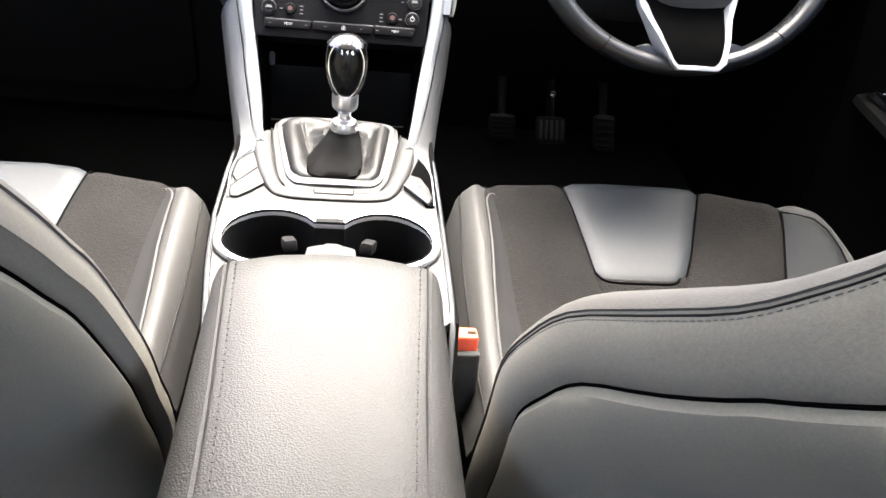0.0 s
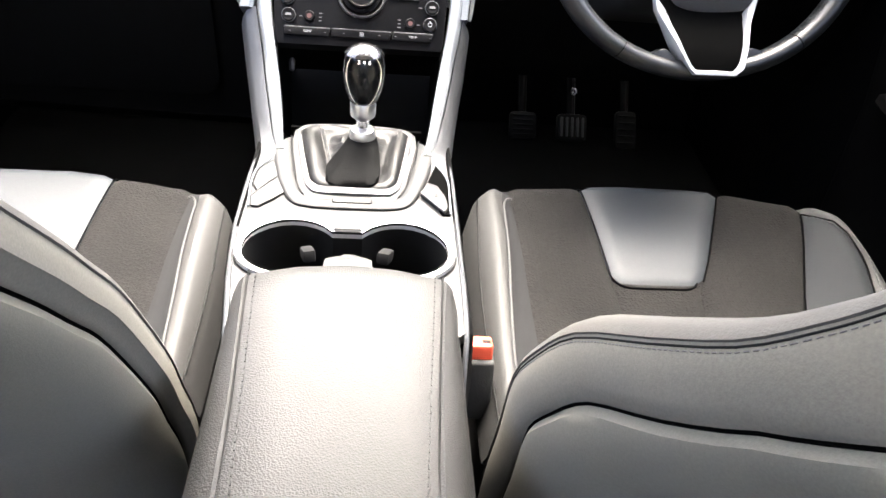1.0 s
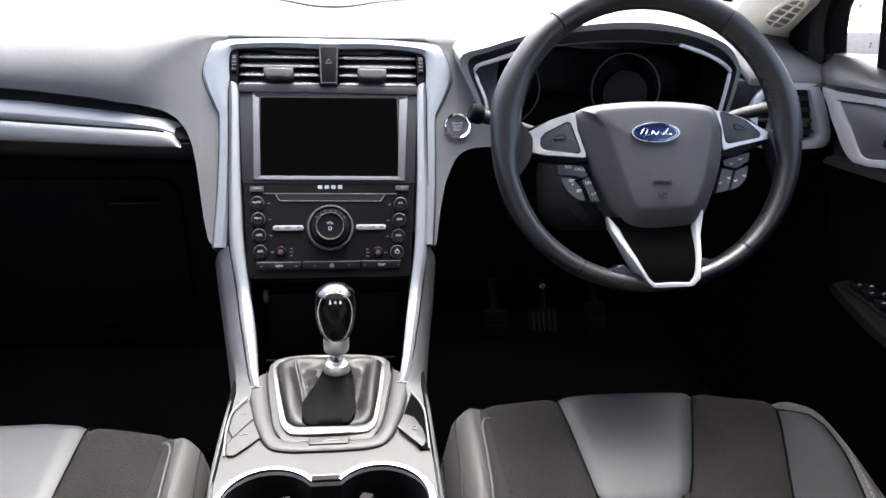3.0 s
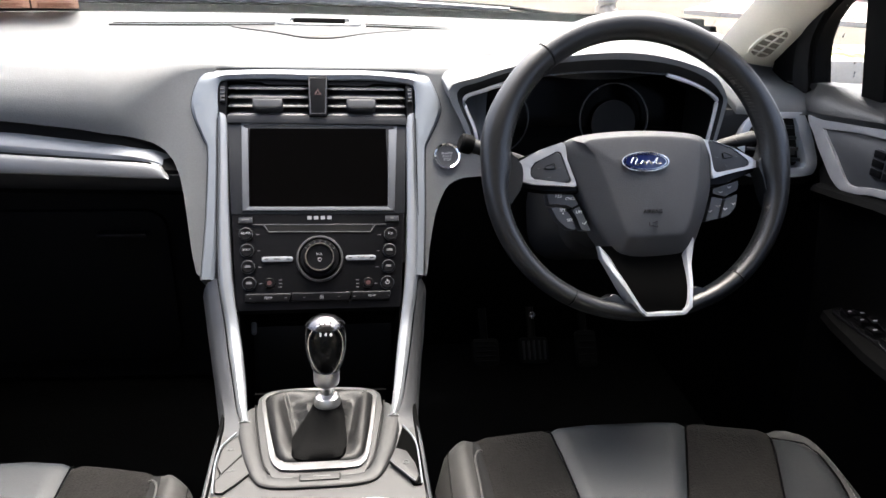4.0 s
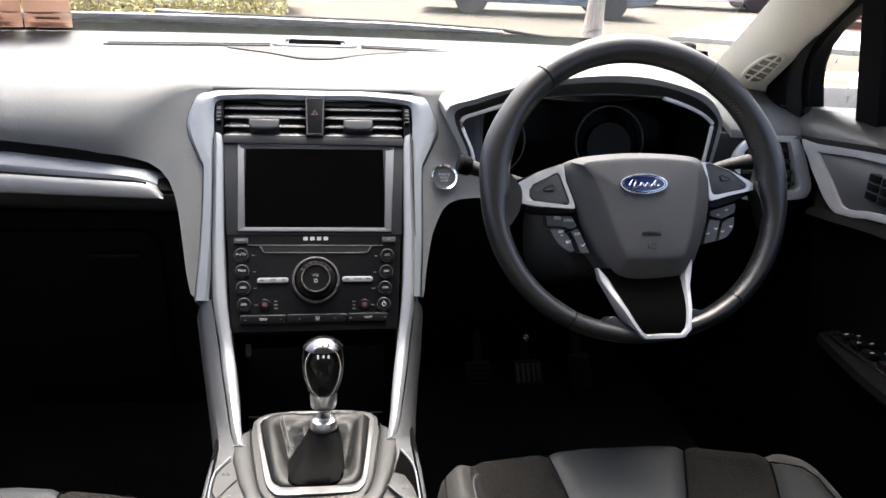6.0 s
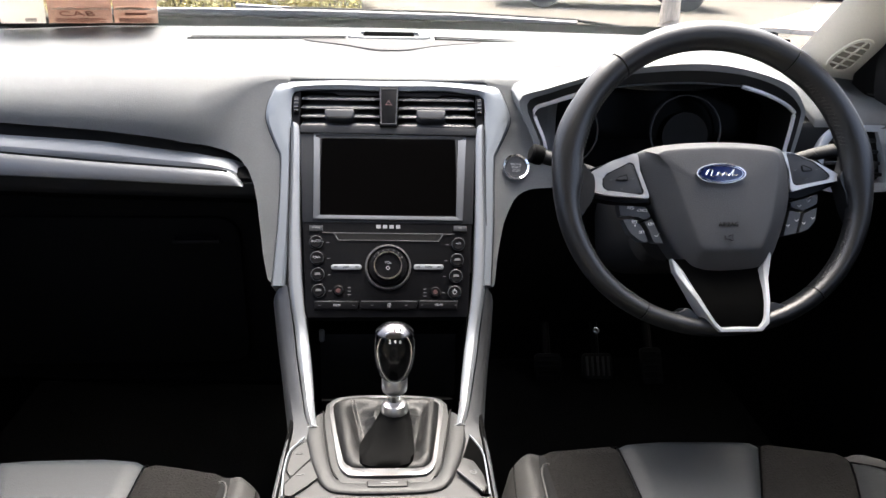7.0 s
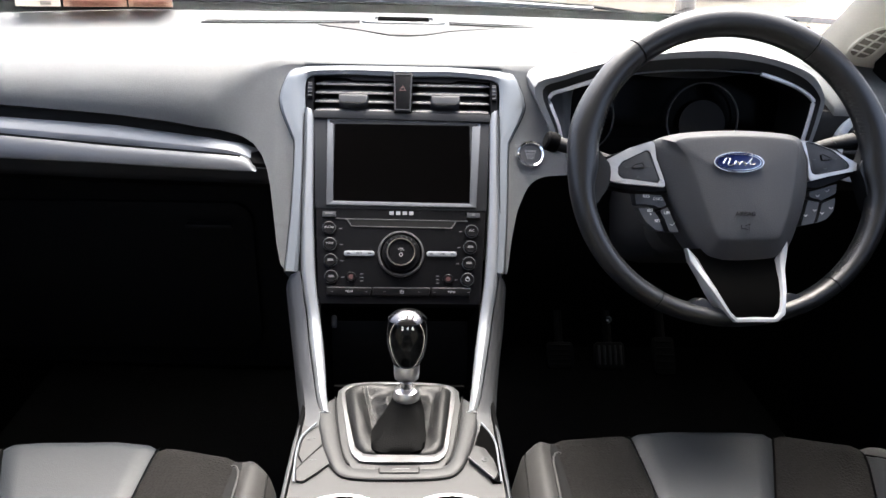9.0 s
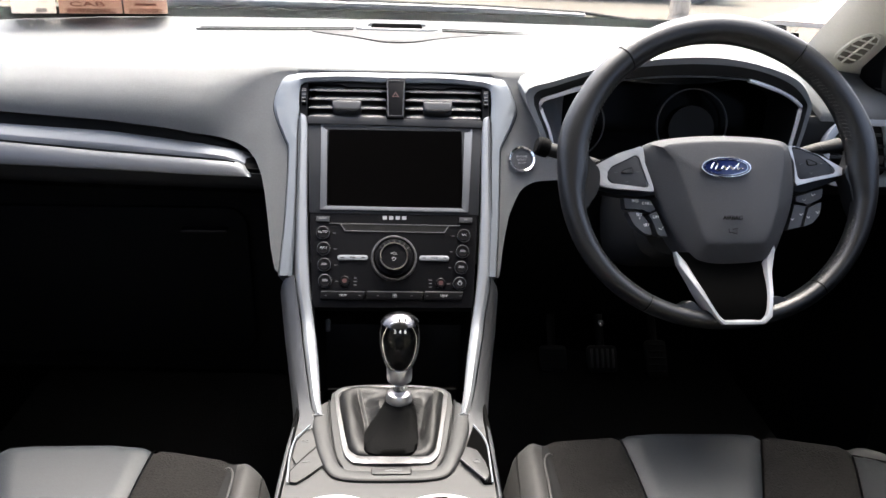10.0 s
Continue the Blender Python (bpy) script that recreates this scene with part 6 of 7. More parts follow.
    # spokes, each a dark body with silver trim, a switch pad and keys below
    for s, body, trim, pad, rock, keys in (
            (-1, [(-0.152, 0.014), (-0.12, 0.025), (-0.084, 0.036), (-0.07, -0.018), (-0.068, -0.0225), (-0.088, -0.022), (-0.112, -0.02), (-0.134, -0.016), (-0.152, -0.012)], [(-0.1423, 0.0125), (-0.1369, 0.0153), (-0.1162, 0.0264), (-0.0890, 0.0354), (-0.0862, 0.0339), (-0.0838, 0.0149), (-0.0736, -0.0140), (-0.0743, -0.0168), (-0.1273, -0.0131), (-0.1392, -0.0094), (-0.1420, -0.0030)], [(-0.1261, 0.0047), (-0.1218, 0.0101), (-0.0957, 0.0230), (-0.0928, 0.0217), (-0.0818, -0.0098), (-0.0851, -0.0105), (-0.1230, -0.0058), (-0.1262, -0.0024)], [(-0.1122, 0.0052), (-0.1087, 0.0083), (-0.0996, 0.0110), (-0.0980, 0.0037), (-0.1114, 0.0035)], [("RES", [(-0.1067, -0.0229), (-0.0743, -0.0243), (-0.0682, -0.0364), (-0.0762, -0.0403), (-0.0871, -0.0361), (-0.1046, -0.0363)]), ("SET", [(-0.1025, -0.0391), (-0.0880, -0.0389), (-0.0784, -0.0486), (-0.0720, -0.0663), (-0.0812, -0.0655), (-0.0943, -0.0552)]), ("LIM", [(-0.0775, -0.0425), (-0.0674, -0.0377), (-0.0540, -0.0679), (-0.0663, -0.0667), (-0.0723, -0.0507)])]),
            (1, [(0.152, 0.015), (0.13, 0.0315), (0.086, 0.037), (0.091, -0.013), (0.0905, -0.0175), (0.105, -0.0145), (0.125, -0.008), (0.148, 0.0), (0.156, 0.005)], [(0.0831, 0.0388), (0.0947, 0.0379), (0.1234, 0.0274), (0.1510, 0.0124), (0.1524, 0.0074), (0.1486, 0.0052), (0.1184, -0.0011), (0.0938, -0.0079), (0.0921, -0.0046), (0.0916, 0.0171)], [(0.0902, 0.0356), (0.0935, 0.0359), (0.1200, 0.0262), (0.1376, 0.0122), (0.1382, 0.0085), (0.0995, 0.0009), (0.0967, 0.0030), (0.0919, 0.0313)], [(0.1059, 0.0224), (0.1088, 0.0235), (0.1188, 0.0193), (0.1189, 0.0167), (0.1100, 0.0157), (0.1074, 0.0159)], [("", [(0.0978, -0.0186), (0.1321, -0.0083), (0.1305, -0.0208), (0.1133, -0.0289), (0.0979, -0.0251)]), ("", [(0.0965, -0.0278), (0.1110, -0.0307), (0.1038, -0.0553), (0.0874, -0.0589)]), ("", [(0.1134, -0.0316), (0.1302, -0.0244), (0.1276, -0.0402), (0.1185, -0.0508), (0.1063, -0.0553)])])):
        sp = part("spoke", prism(body, -0.04, -0.0125, MW, 0.004), M_FASCIA, th, "black spoke body")
        pad = inset(resample(pad, 48), -0.0018)
        oo, ii = resample(trim, 72), resample(pad, 72)
        # start both outlines at the same corner
        j = min(range(72), key=lambda q: (ii[q][0] - oo[0][0]) ** 2 + (ii[q][1] - oo[0][1]) ** 2)
        ii = ii[j:] + ii[:j]
        part("spoke_trim", frame_ring(oo, ii, -0.02, -0.005, MW, 0.0014), M_SPOKE, sp, "satin silver spoke trim")
        sw = part("switch_pad", prism(inset(resample(pad, 48), 0.0008), -0.016, -0.0058, MW, 0.0015), M_BUTTON, sp, "dark switch pad")
        part("switch_gap", tube([ww(u, v, -0.0058) for u, v in resample(pad, 60)], 0.0006, True, 6), M_BLACK, sp)
        part("rocker", frame_ring(resample(rock, 30), inset(resample(rock, 30), 0.001), -0.006, -0.0048, MW), M_BLACK, sw)
        part("rocker", prism(inset(resample(rock, 30), 0.0012), -0.006, -0.0045, MW, 0.0005), M_BUTTON, sw)
        cu, cv = sum(q[0] for q in rock) / len(rock), sum(q[1] for q in rock) / len(rock)
        for du, dv in ((-0.0125, -0.001), (0.0125, 0.0), (0.0, -0.0115)):
            part("legend", tube([ww(cu + du - 0.0016, cv + dv, -0.0056), ww(cu + du, cv + dv - 0.0012, -0.0056), ww(cu + du + 0.0016, cv + dv, -0.0056)], 0.0003, n=5), M_GREYPRINT, sw)
        for word, key in keys:
            k_ = part("key", prism(inset(resample(key, 36), 0.0006), -0.034, -0.0165, MW, 0.002), M_KEY, sp, "grey steering-wheel key")
            um, vm = sum(q[0] for q in key) / len(key), sum(q[1] for q in key) / len(key)
            if word == "RES":
                part("legend", text_bm("RES", 0.0052, MW @ Matrix.Translation((-0.0925, -0.0262, -0.0163)), 0.0002), M_WHITE, k_, "", False)
                part("legend", text_bm("CNCL", 0.0046, MW @ Matrix.Translation((-0.0785, -0.0292, -0.0163)), 0.0002), M_WHITE, k_, "", False)
            elif word == "SET":
                part("legend", text_bm("SET", 0.0046, MW @ Matrix.Translation((-0.088, -0.0425, -0.0163)), 0.0002), M_WHITE, k_, "", False)
                part("legend", text_bm("+", 0.0052, MW @ Matrix.Translation((-0.0875, -0.0468, -0.0163)), 0.0002), M_WHITE, k_, "", False)
                part("legend", text_bm("SET", 0.0046, MW @ Matrix.Translation((-0.0795, -0.0545, -0.0163)), 0.0002), M_WHITE, k_, "", False)
            elif word == "LIM":
                part("legend", text_bm("LIM", 0.005, MW @ Matrix.Translation((-0.0685, -0.045, -0.0163)), 0.0002), M_WHITE, k_, "", False)
                part("legend", tube([ww(-0.065, -0.058, -0.0164), ww(-0.0625, -0.0595, -0.0164), ww(-0.059, -0.0555, -0.0164)], 0.0004, n=5), M_WHITE, k_)
            else:
                for du, dv in ((-0.006, -0.003), (0.005, 0.003)):
                    part("legend", tube([ww(um + du - 0.0022, vm + dv + 0.001, -0.0164), ww(um + du, vm + dv - 0.001, -0.0164), ww(um + du + 0.0022, vm + dv + 0.0012, -0.0164)], 0.0004, n=5), M_WHITE, k_)
    # lower spoke: black web in a silver V that widens into two tips
    vo = [(-0.0508, -0.0857), (-0.0479, -0.1006), (-0.0384, -0.117), (-0.0288, -0.1347), (-0.0118, -0.1623), (-0.0051, -0.1679), (0.0409, -0.1672), (0.0498, -0.1585), (0.0546, -0.133), (0.0594, -0.1084), (0.0657, -0.0824), (0.0645, -0.0773)]
    vi = [(-0.049, -0.0857), (-0.0305, -0.1045), (-0.0317, -0.1112), (-0.0225, -0.13), (-0.0084, -0.157), (-0.003, -0.1615), (0.0365, -0.161), (0.0424, -0.1545), (0.0466, -0.132), (0.0506, -0.1108), (0.0472, -0.1022), (0.0635, -0.0792)]
    rings = []
    for (a, b), (c, d) in zip(vo, vi):
        k = -0.002 + 0.024 * ease(-0.09, -0.155, b)
        rings.append([ww(a, b, -0.012), ww(a, b, k - 0.001), ww(a + (c - a) * 0.1, b + (d - b) * 0.1, k), ww(a + (c - a) * 0.55, b + (d - b) * 0.55, k), ww(a + (c - a) * 0.62, b + (d - b) * 0.62, k - 0.001), ww(c, d, k - 0.007), ww(c, d, -0.012)])
    part("v_trim", loft(rings), M_SPOKE, th, "silver V-shaped spoke trim")
    web = []
    for v in (-0.086, -0.098, -0.107, -0.12, -0.135, -0.15, -0.157, -0.1625):
        ul = lerp([(-0.1625, -0.004), (-0.157, -0.0095), (-0.13, -0.024), (-0.1112, -0.033), (-0.1045, -0.034), (-0.086, -0.051)], v)
        ur = lerp([(-0.1625, 0.0375), (-0.1555, 0.0435), (-0.132, 0.048), (-0.1108, 0.0515), (-0.1022, 0.05), (-0.086, 0.0635)], v)
        k = -0.006 + 0.0255 * ease(-0.09, -0.15, v)
        web.append([ww(ul, v, -0.02), ww(ul, v, k - 0.001), ww(ul * 0.5 + ur * 0.5, v, k - 0.003), ww(ur, v, k - 0.001), ww(ur, v, -0.02)])
    part("lower_web", loft(web), M_VOID, th, "black lower spoke")
    for pts in ([(-0.064, -0.1535), (-0.0504, -0.1475), (-0.0385, -0.1415), (-0.03, -0.1465), (-0.02, -0.16), (-0.035, -0.164)], [(0.0965, -0.1425), (0.0794, -0.1407), (0.0665, -0.1363), (0.0573, -0.1357), (0.052, -0.142), (0.05, -0.16), (0.07, -0.161)]):
        part("lower_web", prism(smooth_loop(pts, 4), -0.012, 0.009, MW, 0.005, 3), M_WHEEL, th, "leather web beside the lower spoke")
    part("column", lathe([(0.055, 0.0), (0.06, 0.1), (0.065, 0.22)], MW @ Matrix.Rotation(math.pi, 4, "X") @ Matrix.Translation((0, 0.02, 0.05)), 28), M_DASH_LOW, th)
    part("column_shroud", loft([[ww(u * k, v * k - 0.035, w) for u, v in rr(0, 0, 0.17, 0.12, 0.04)] for k, w in ((0.86, -0.05), (0.98, -0.06), (1.0, -0.1), (1.02, -0.2))]), M_LOWFACE, th, "dark steering-column shroud")
    # stalks
    for s, lab, mid, end in ((-1, "black indicator stalk", (-0.14, 0.03, -0.072), (-0.1925, 0.0435, -0.062)), (1, "black wiper stalk", (0.14, 0.044, -0.068), (0.186, 0.053, -0.06))):
        pts = [ww(s * 0.05, 0.012, -0.07), ww(s * 0.1, 0.03 if s > 0 else 0.02, -0.072), ww(*mid), ww(*end)]
        b = part("stalk", tube(smooth_loop(pts, 4, False), [0.007] * 7 + [0.0078, 0.0086, 0.0094, 0.0102, 0.0108, 0.01], n=14, flat=0.8), M_LOWFACE, th, lab)
        d = Vector((end[0] - mid[0], end[1] - mid[1], end[2] - mid[2])).normalized()
        e = Vector(end)
        part("stalk_tip", tube([ww(*(e - d * 0.007)), ww(*(e - d * 0.002)), ww(*(e + d * 0.006)), ww(*(e + d * 0.0085))], [0.0112, 0.0122, 0.0118, 0.009], n=16), M_DASH_LOW, b)
        m = Vector(mid).lerp(e, 0.35)
        for q in (-1, 1):
            part("legend", tube([ww(m.x + q * 0.003 - 0.0018, m.y + 0.002, m.z + 0.0085), ww(m.x + q * 0.003 + 0.0018, m.y - 0.002, m.z + 0.0085)], 0.0004, n=5), M_GREYPRINT, b)
    ML = frame_matrix((0.585, 1.118, 0.81), 12.0)
    sw = part("light_switch", lathe([(0.03, 0.0), (0.03, 0.006), (0.027, 0.01), (0.019, 0.011), (0.017, 0.02), (0.001, 0.021)], ML, 32), M_LOWFACE, th, "round light switch")
    part("switch_ring", lathe([(0.032, 0.0), (0.032, 0.0075), (0.0295, 0.0085), (0.0295, 0.0)], ML, 36), M_SILVER, sw)
    for a in (30, 90, 150, 210):
        part("legend", box(-0.002, 0.002, -0.0014, 0.0014, 0.0098, 0.0106, 0, 1, ML @ Matrix.Translation((0.0228 * math.cos(radians(a)), 0.0228 * math.sin(radians(a)), 0))), M_GREYPRINT, sw)


# ---- door, pillar, windows ----
def driver_door():
    th = thing("driver_door", (0.72, 0.6, 0.25), "closed driver's door with a padded top and dark insert", "car door")
    # top roll
    ys = [1.16, 1.12, 1.08, 1.02, 0.9, 0.7, 0.4, 0.1]
    rings = []
    for y in ys:
        s = ease(1.17, 1.03, y)
        zt = 0.95 + 0.017 * s
        xi = 0.705 - 0.035 * s
        lo = 0.917 + 0.14 * (1.07 - y) if y > 0.85 else 0.948 + 0.05 * (0.85 - y)
        rings.append([(0.76, y, zt), (0.71, y, zt + 0.001), (0.695, y, zt), (xi + 0.012, y, zt - (zt - lo) * 0.2), (xi + 0.002, y, zt - (zt - lo) * 0.5), (xi, y, lo + 0.008), (xi + 0.006, y, lo), (0.76, y, lo - 0.006)])
    part("top_roll", loft(rings), M_DOORTOP, th, "padded black door top")
    # silver-grey framed panel
    Md = Matrix(((0, 0, -1, 0.684), (-1, 0, 0, 0), (0, 1, 0.1, 0), (0, 0, 0, 1)))
    o = smooth_loop([(-1.06, 0.92), (-1.03, 0.9225), (-0.9, 0.9395), (-0.6, 0.962), (-0.3, 0.972), (-0.12, 0.97), (-0.12, 0.89), (-0.4, 0.885), (-0.7, 0.876), (-0.87, 0.862), (-0.935, 0.8475), (-0.958, 0.846), (-0.988, 0.859), (-1.038, 0.9)], 3)
    i_ = smooth_loop([(-1.0135, 0.909), (-1.005, 0.9142), (-0.895, 0.93), (-0.6, 0.953), (-0.3, 0.962), (-0.16, 0.96), (-0.16, 0.902), (-0.4, 0.898), (-0.7, 0.889), (-0.873, 0.872), (-0.925, 0.86), (-0.942, 0.859), (-0.953, 0.864), (-0.98, 0.885)], 3)
    part("trim_frame", frame_ring(o, i_, -0.02, 0.008, Md, 0.003), M_LINE, th, "satin silver trim frame")
    part("insert", prism(i_, -0.02, 0.004, Md, 0.0015), M_BUTTON, th, "dark grey grained insert")
    me = part("memory_switch", prism(rr(-0.884, 0.8985, 0.05, 0.036, 0.008), 0.003, 0.008, Md, 0.002), M_BUTTON, th)
    for a in range(2):
        for b in range(3):
            part("key", prism(rr(-0.896 + 0.024 * a, 0.91 - 0.0115 * b, 0.021, 0.0095, 0.002), 0.007, 0.0095, Md, 0.0012), M_FASCIA, me)
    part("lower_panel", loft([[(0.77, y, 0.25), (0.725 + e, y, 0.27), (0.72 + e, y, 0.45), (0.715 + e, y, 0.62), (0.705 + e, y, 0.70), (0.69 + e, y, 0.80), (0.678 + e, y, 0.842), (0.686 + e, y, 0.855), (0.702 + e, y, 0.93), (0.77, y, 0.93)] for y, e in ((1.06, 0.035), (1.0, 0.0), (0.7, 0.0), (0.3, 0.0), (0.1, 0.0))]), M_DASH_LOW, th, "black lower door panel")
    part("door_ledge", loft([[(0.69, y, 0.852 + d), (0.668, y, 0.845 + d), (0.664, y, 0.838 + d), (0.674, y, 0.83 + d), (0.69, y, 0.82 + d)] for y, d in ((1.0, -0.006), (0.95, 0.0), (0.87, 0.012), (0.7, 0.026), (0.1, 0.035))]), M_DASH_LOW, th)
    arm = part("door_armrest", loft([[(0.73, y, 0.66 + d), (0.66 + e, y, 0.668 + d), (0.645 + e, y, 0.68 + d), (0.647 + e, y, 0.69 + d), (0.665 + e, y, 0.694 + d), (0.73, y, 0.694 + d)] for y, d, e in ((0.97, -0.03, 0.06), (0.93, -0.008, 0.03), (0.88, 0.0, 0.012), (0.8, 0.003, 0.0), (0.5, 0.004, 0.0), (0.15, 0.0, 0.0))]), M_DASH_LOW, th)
    sp = part("switch_panel", box(0.668, 0.715, 0.76, 0.9, 0.693, 0.6985, 0.002), M_PIANO, arm, "gloss black window-switch panel")
    for k, (x, y) in enumerate(((0.68, 0.885), (0.694, 0.88), (0.682, 0.862), (0.697, 0.858), (0.681, 0.835), (0.699, 0.832), (0.681, 0.806), (0.699, 0.802))):
        part("switch", box(x - 0.006, x + 0.006, y - 0.009, y + 0.009, 0.697, 0.705, 0.002, 2), M_PIANO, sp)
        part("legend", box(x - 0.0025, x + 0.0025, y - 0.0035, y - 0.0015, 0.7046, 0.7056), M_LEGEND, sp)
    # window divider and frame
    part("window_divider", loft([[(0.708 - k * 0.075, 0.98 - 0.008 * k, z), (0.69 - k * 0.075, 0.977 - 0.008 * k, z), (0.69 - k * 0.075, 0.935 - 0.008 * k, z), (0.708 - k * 0.075, 0.932 - 0.008 * k, z)] for k, z in ((-0.1, 0.93), (0.0, 0.97), (0.5, 1.15), (1.0, 1.33))]), M_DASH_LOW, th, "black window divider")
    # black frame round the quarter window, with the mirror corner, in the leaning plane of the glass
    Mg = Matrix(((0, -0.2, -1, 0.9), (-1, 0, 0, 0), (0, 1, -0.2, 0), (0, 0, 0, 1)))
    outer = [(-1.215, 0.93), (-1.205, 0.95), (-1.198, 0.985), (-1.175, 1.006), (-1.04, 1.0905), (-0.9, 1.178), (-0.62, 1.353)]
    inner = [(-0.61, 1.343), (-0.888, 1.17), (-1.02, 1.088), (-1.05, 1.068), (-1.072, 1.046), (-1.086, 1.02), (-1.0905, 0.995), (-1.0895, 0.97), (-1.0885, 0.93)]
    part("window_frame", prism(outer + inner, -0.012, 0.012, Mg, 0.003), M_DASH_LOW, th, "black window frame")
    part("mirror_sail", prism(smooth_loop([(-1.135, 0.95), (-1.133, 1.0), (-1.11, 1.034), (-1.06, 1.067), (-1.078, 1.045), (-1.094, 1.018), (-1.099, 0.985), (-1.098, 0.95)], 4), 0.008, 0.017, Mg, 0.003), M_BLACK, th, "dark plastic mirror corner")
    part("quarter_glass", prism([(-1.1, 0.95), (-0.955, 0.95), (-0.95, 1.15), (-1.03, 1.096), (-1.095, 1.04)], 0, 0.003, Mg), M_GLASS, th, "clear quarter window with raindrops", False)
    part("side_glass", prism([(-0.945, 0.95), (-0.12, 0.95), (-0.12, 1.36), (-0.62, 1.36), (-0.94, 1.155)], 0, 0.003, Mg), M_GLASS, th, "clear side window", False)
    rnd = random.Random(4)
    drops = bmesh.new()
    for k in range(70):
        y, z = rnd.uniform(0.8, 1.05), rnd.uniform(0.97, 1.12)
        x = 0.9 - 0.2 * z + 0.001
        r = rnd.uniform(0.0007, 0.0018)
        bmesh.ops.create_icosphere(drops, subdivisions=1, radius=r, matrix=Matrix.Translation((x, y, z)) @ Matrix.Diagonal((0.5, 1, 1.3, 1)))
    part("raindrops", drops, mat("water", (0.2, 0.2, 0.2), 0.05), th)["kind"] = "stuff"


def pillar():
    th = thing("windscreen_pillar", (0.66, 1.2, 0.95), "cream windscreen pillar trim with a small grille at its foot", "pillar trim")
    rings = []
    for k in (-0.9, -0.4, 0.0, 0.6, 1.2, 2.0, 3.2, 4.6):
        z = 0.985 + 0.0931 * k
        a = Vector((0.622 - 0.02 * k, 1.256 - 0.144 * k, z))
        q = (z - 1.0504) / 0.0506
        b = Vector((0.688 - 0.012 * q, 1.0824 - 0.074 * q, z))
        bulge = Vector((-0.03, -0.03, 0.012))
        ring = []
        for j in range(9):
            t = j / 8
            ring.append(a.lerp(b, t) + bulge * (1 - (2 * t - 1) ** 2) * (0.5 + 0.5 * t))
        ring += [b + Vector((0.03, 0.03, 0)), a + Vector((0.04, 0.04, 0))]
        rings.append([tuple(p) for p in ring])
    part("trim", loft(rings), M_CREAM, th, "cream fabric-grained trim")
    # grille let into the foot, lying in the trim's surface
    def on_trim(k, t):
        z = 0.985 + 0.0931 * k
        q = (z - 1.0504) / 0.0506
        a = Vector((0.622 - 0.02 * k, 1.256 - 0.144 * k, z))
        b = Vector((0.688 - 0.012 * q, 1.0824 - 0.074 * q, z))
        return a.lerp(b, t) + Vector((-0.03, -0.03, 0.012)) * (1 - (2 * t - 1) ** 2) * (0.5 + 0.5 * t)
    p0 = on_trim(0.12, 0.73)
    d1 = (on_trim(0.55, 0.78) - on_trim(-0.1, 0.68)).normalized()
    nn = d1.cross(on_trim(0.2, 0.85) - on_trim(0.2, 0.58)).normalized()
    if nn.x > 0:
        nn = -nn
    d2 = nn.cross(d1).normalized()
    G = Matrix.Translation(p0) @ Matrix((d1, d2, nn)).transposed().to_4x4()
    outl = [(u * 1.15, v * 1.1) for u, v in smooth_loop([(-0.042, -0.01), (-0.036, 0.012), (0.0, 0.017), (0.034, 0.012), (0.044, 0.0), (0.034, -0.011), (0.0, -0.016), (-0.03, -0.018)], 3)]
    part("grille_frame", frame_ring(outl, [(u * 0.86, v * 0.76) for u, v in outl], -0.01, 0.002, G, 0.001), M_CREAM, th)
    # Nearly flush backing; the shade between the bars is its darker cream colour.
    part("grille_back", prism([(u * 0.9, v * 0.8) for u, v in outl], -0.01, 0.0014, G), mat("grille_shadow", (0.24, 0.215, 0.17), 0.9), th)
    for k in range(4):
        part("grille_bar", box(-0.027 + 0.018 * k - 0.0014, -0.027 + 0.018 * k + 0.0014, -0.0135, 0.0135, -0.005, 0.003, 0.0006, 1, G), M_CREAM, th)
    part("grille_bar", box(-0.043, 0.043, -0.0014, 0.0014, -0.005, 0.0031, 0.0006, 1, G), M_CREAM, th)
    # its twin across the car, plain
    tw = thing("windscreen_pillar", (-0.66, 1.2, 0.95), "cream windscreen pillar trim on the passenger's side", "pillar trim")
    part("trim", loft([[(-x, y, z) for x, y, z in r] for r in rings]), M_CREAM, tw)


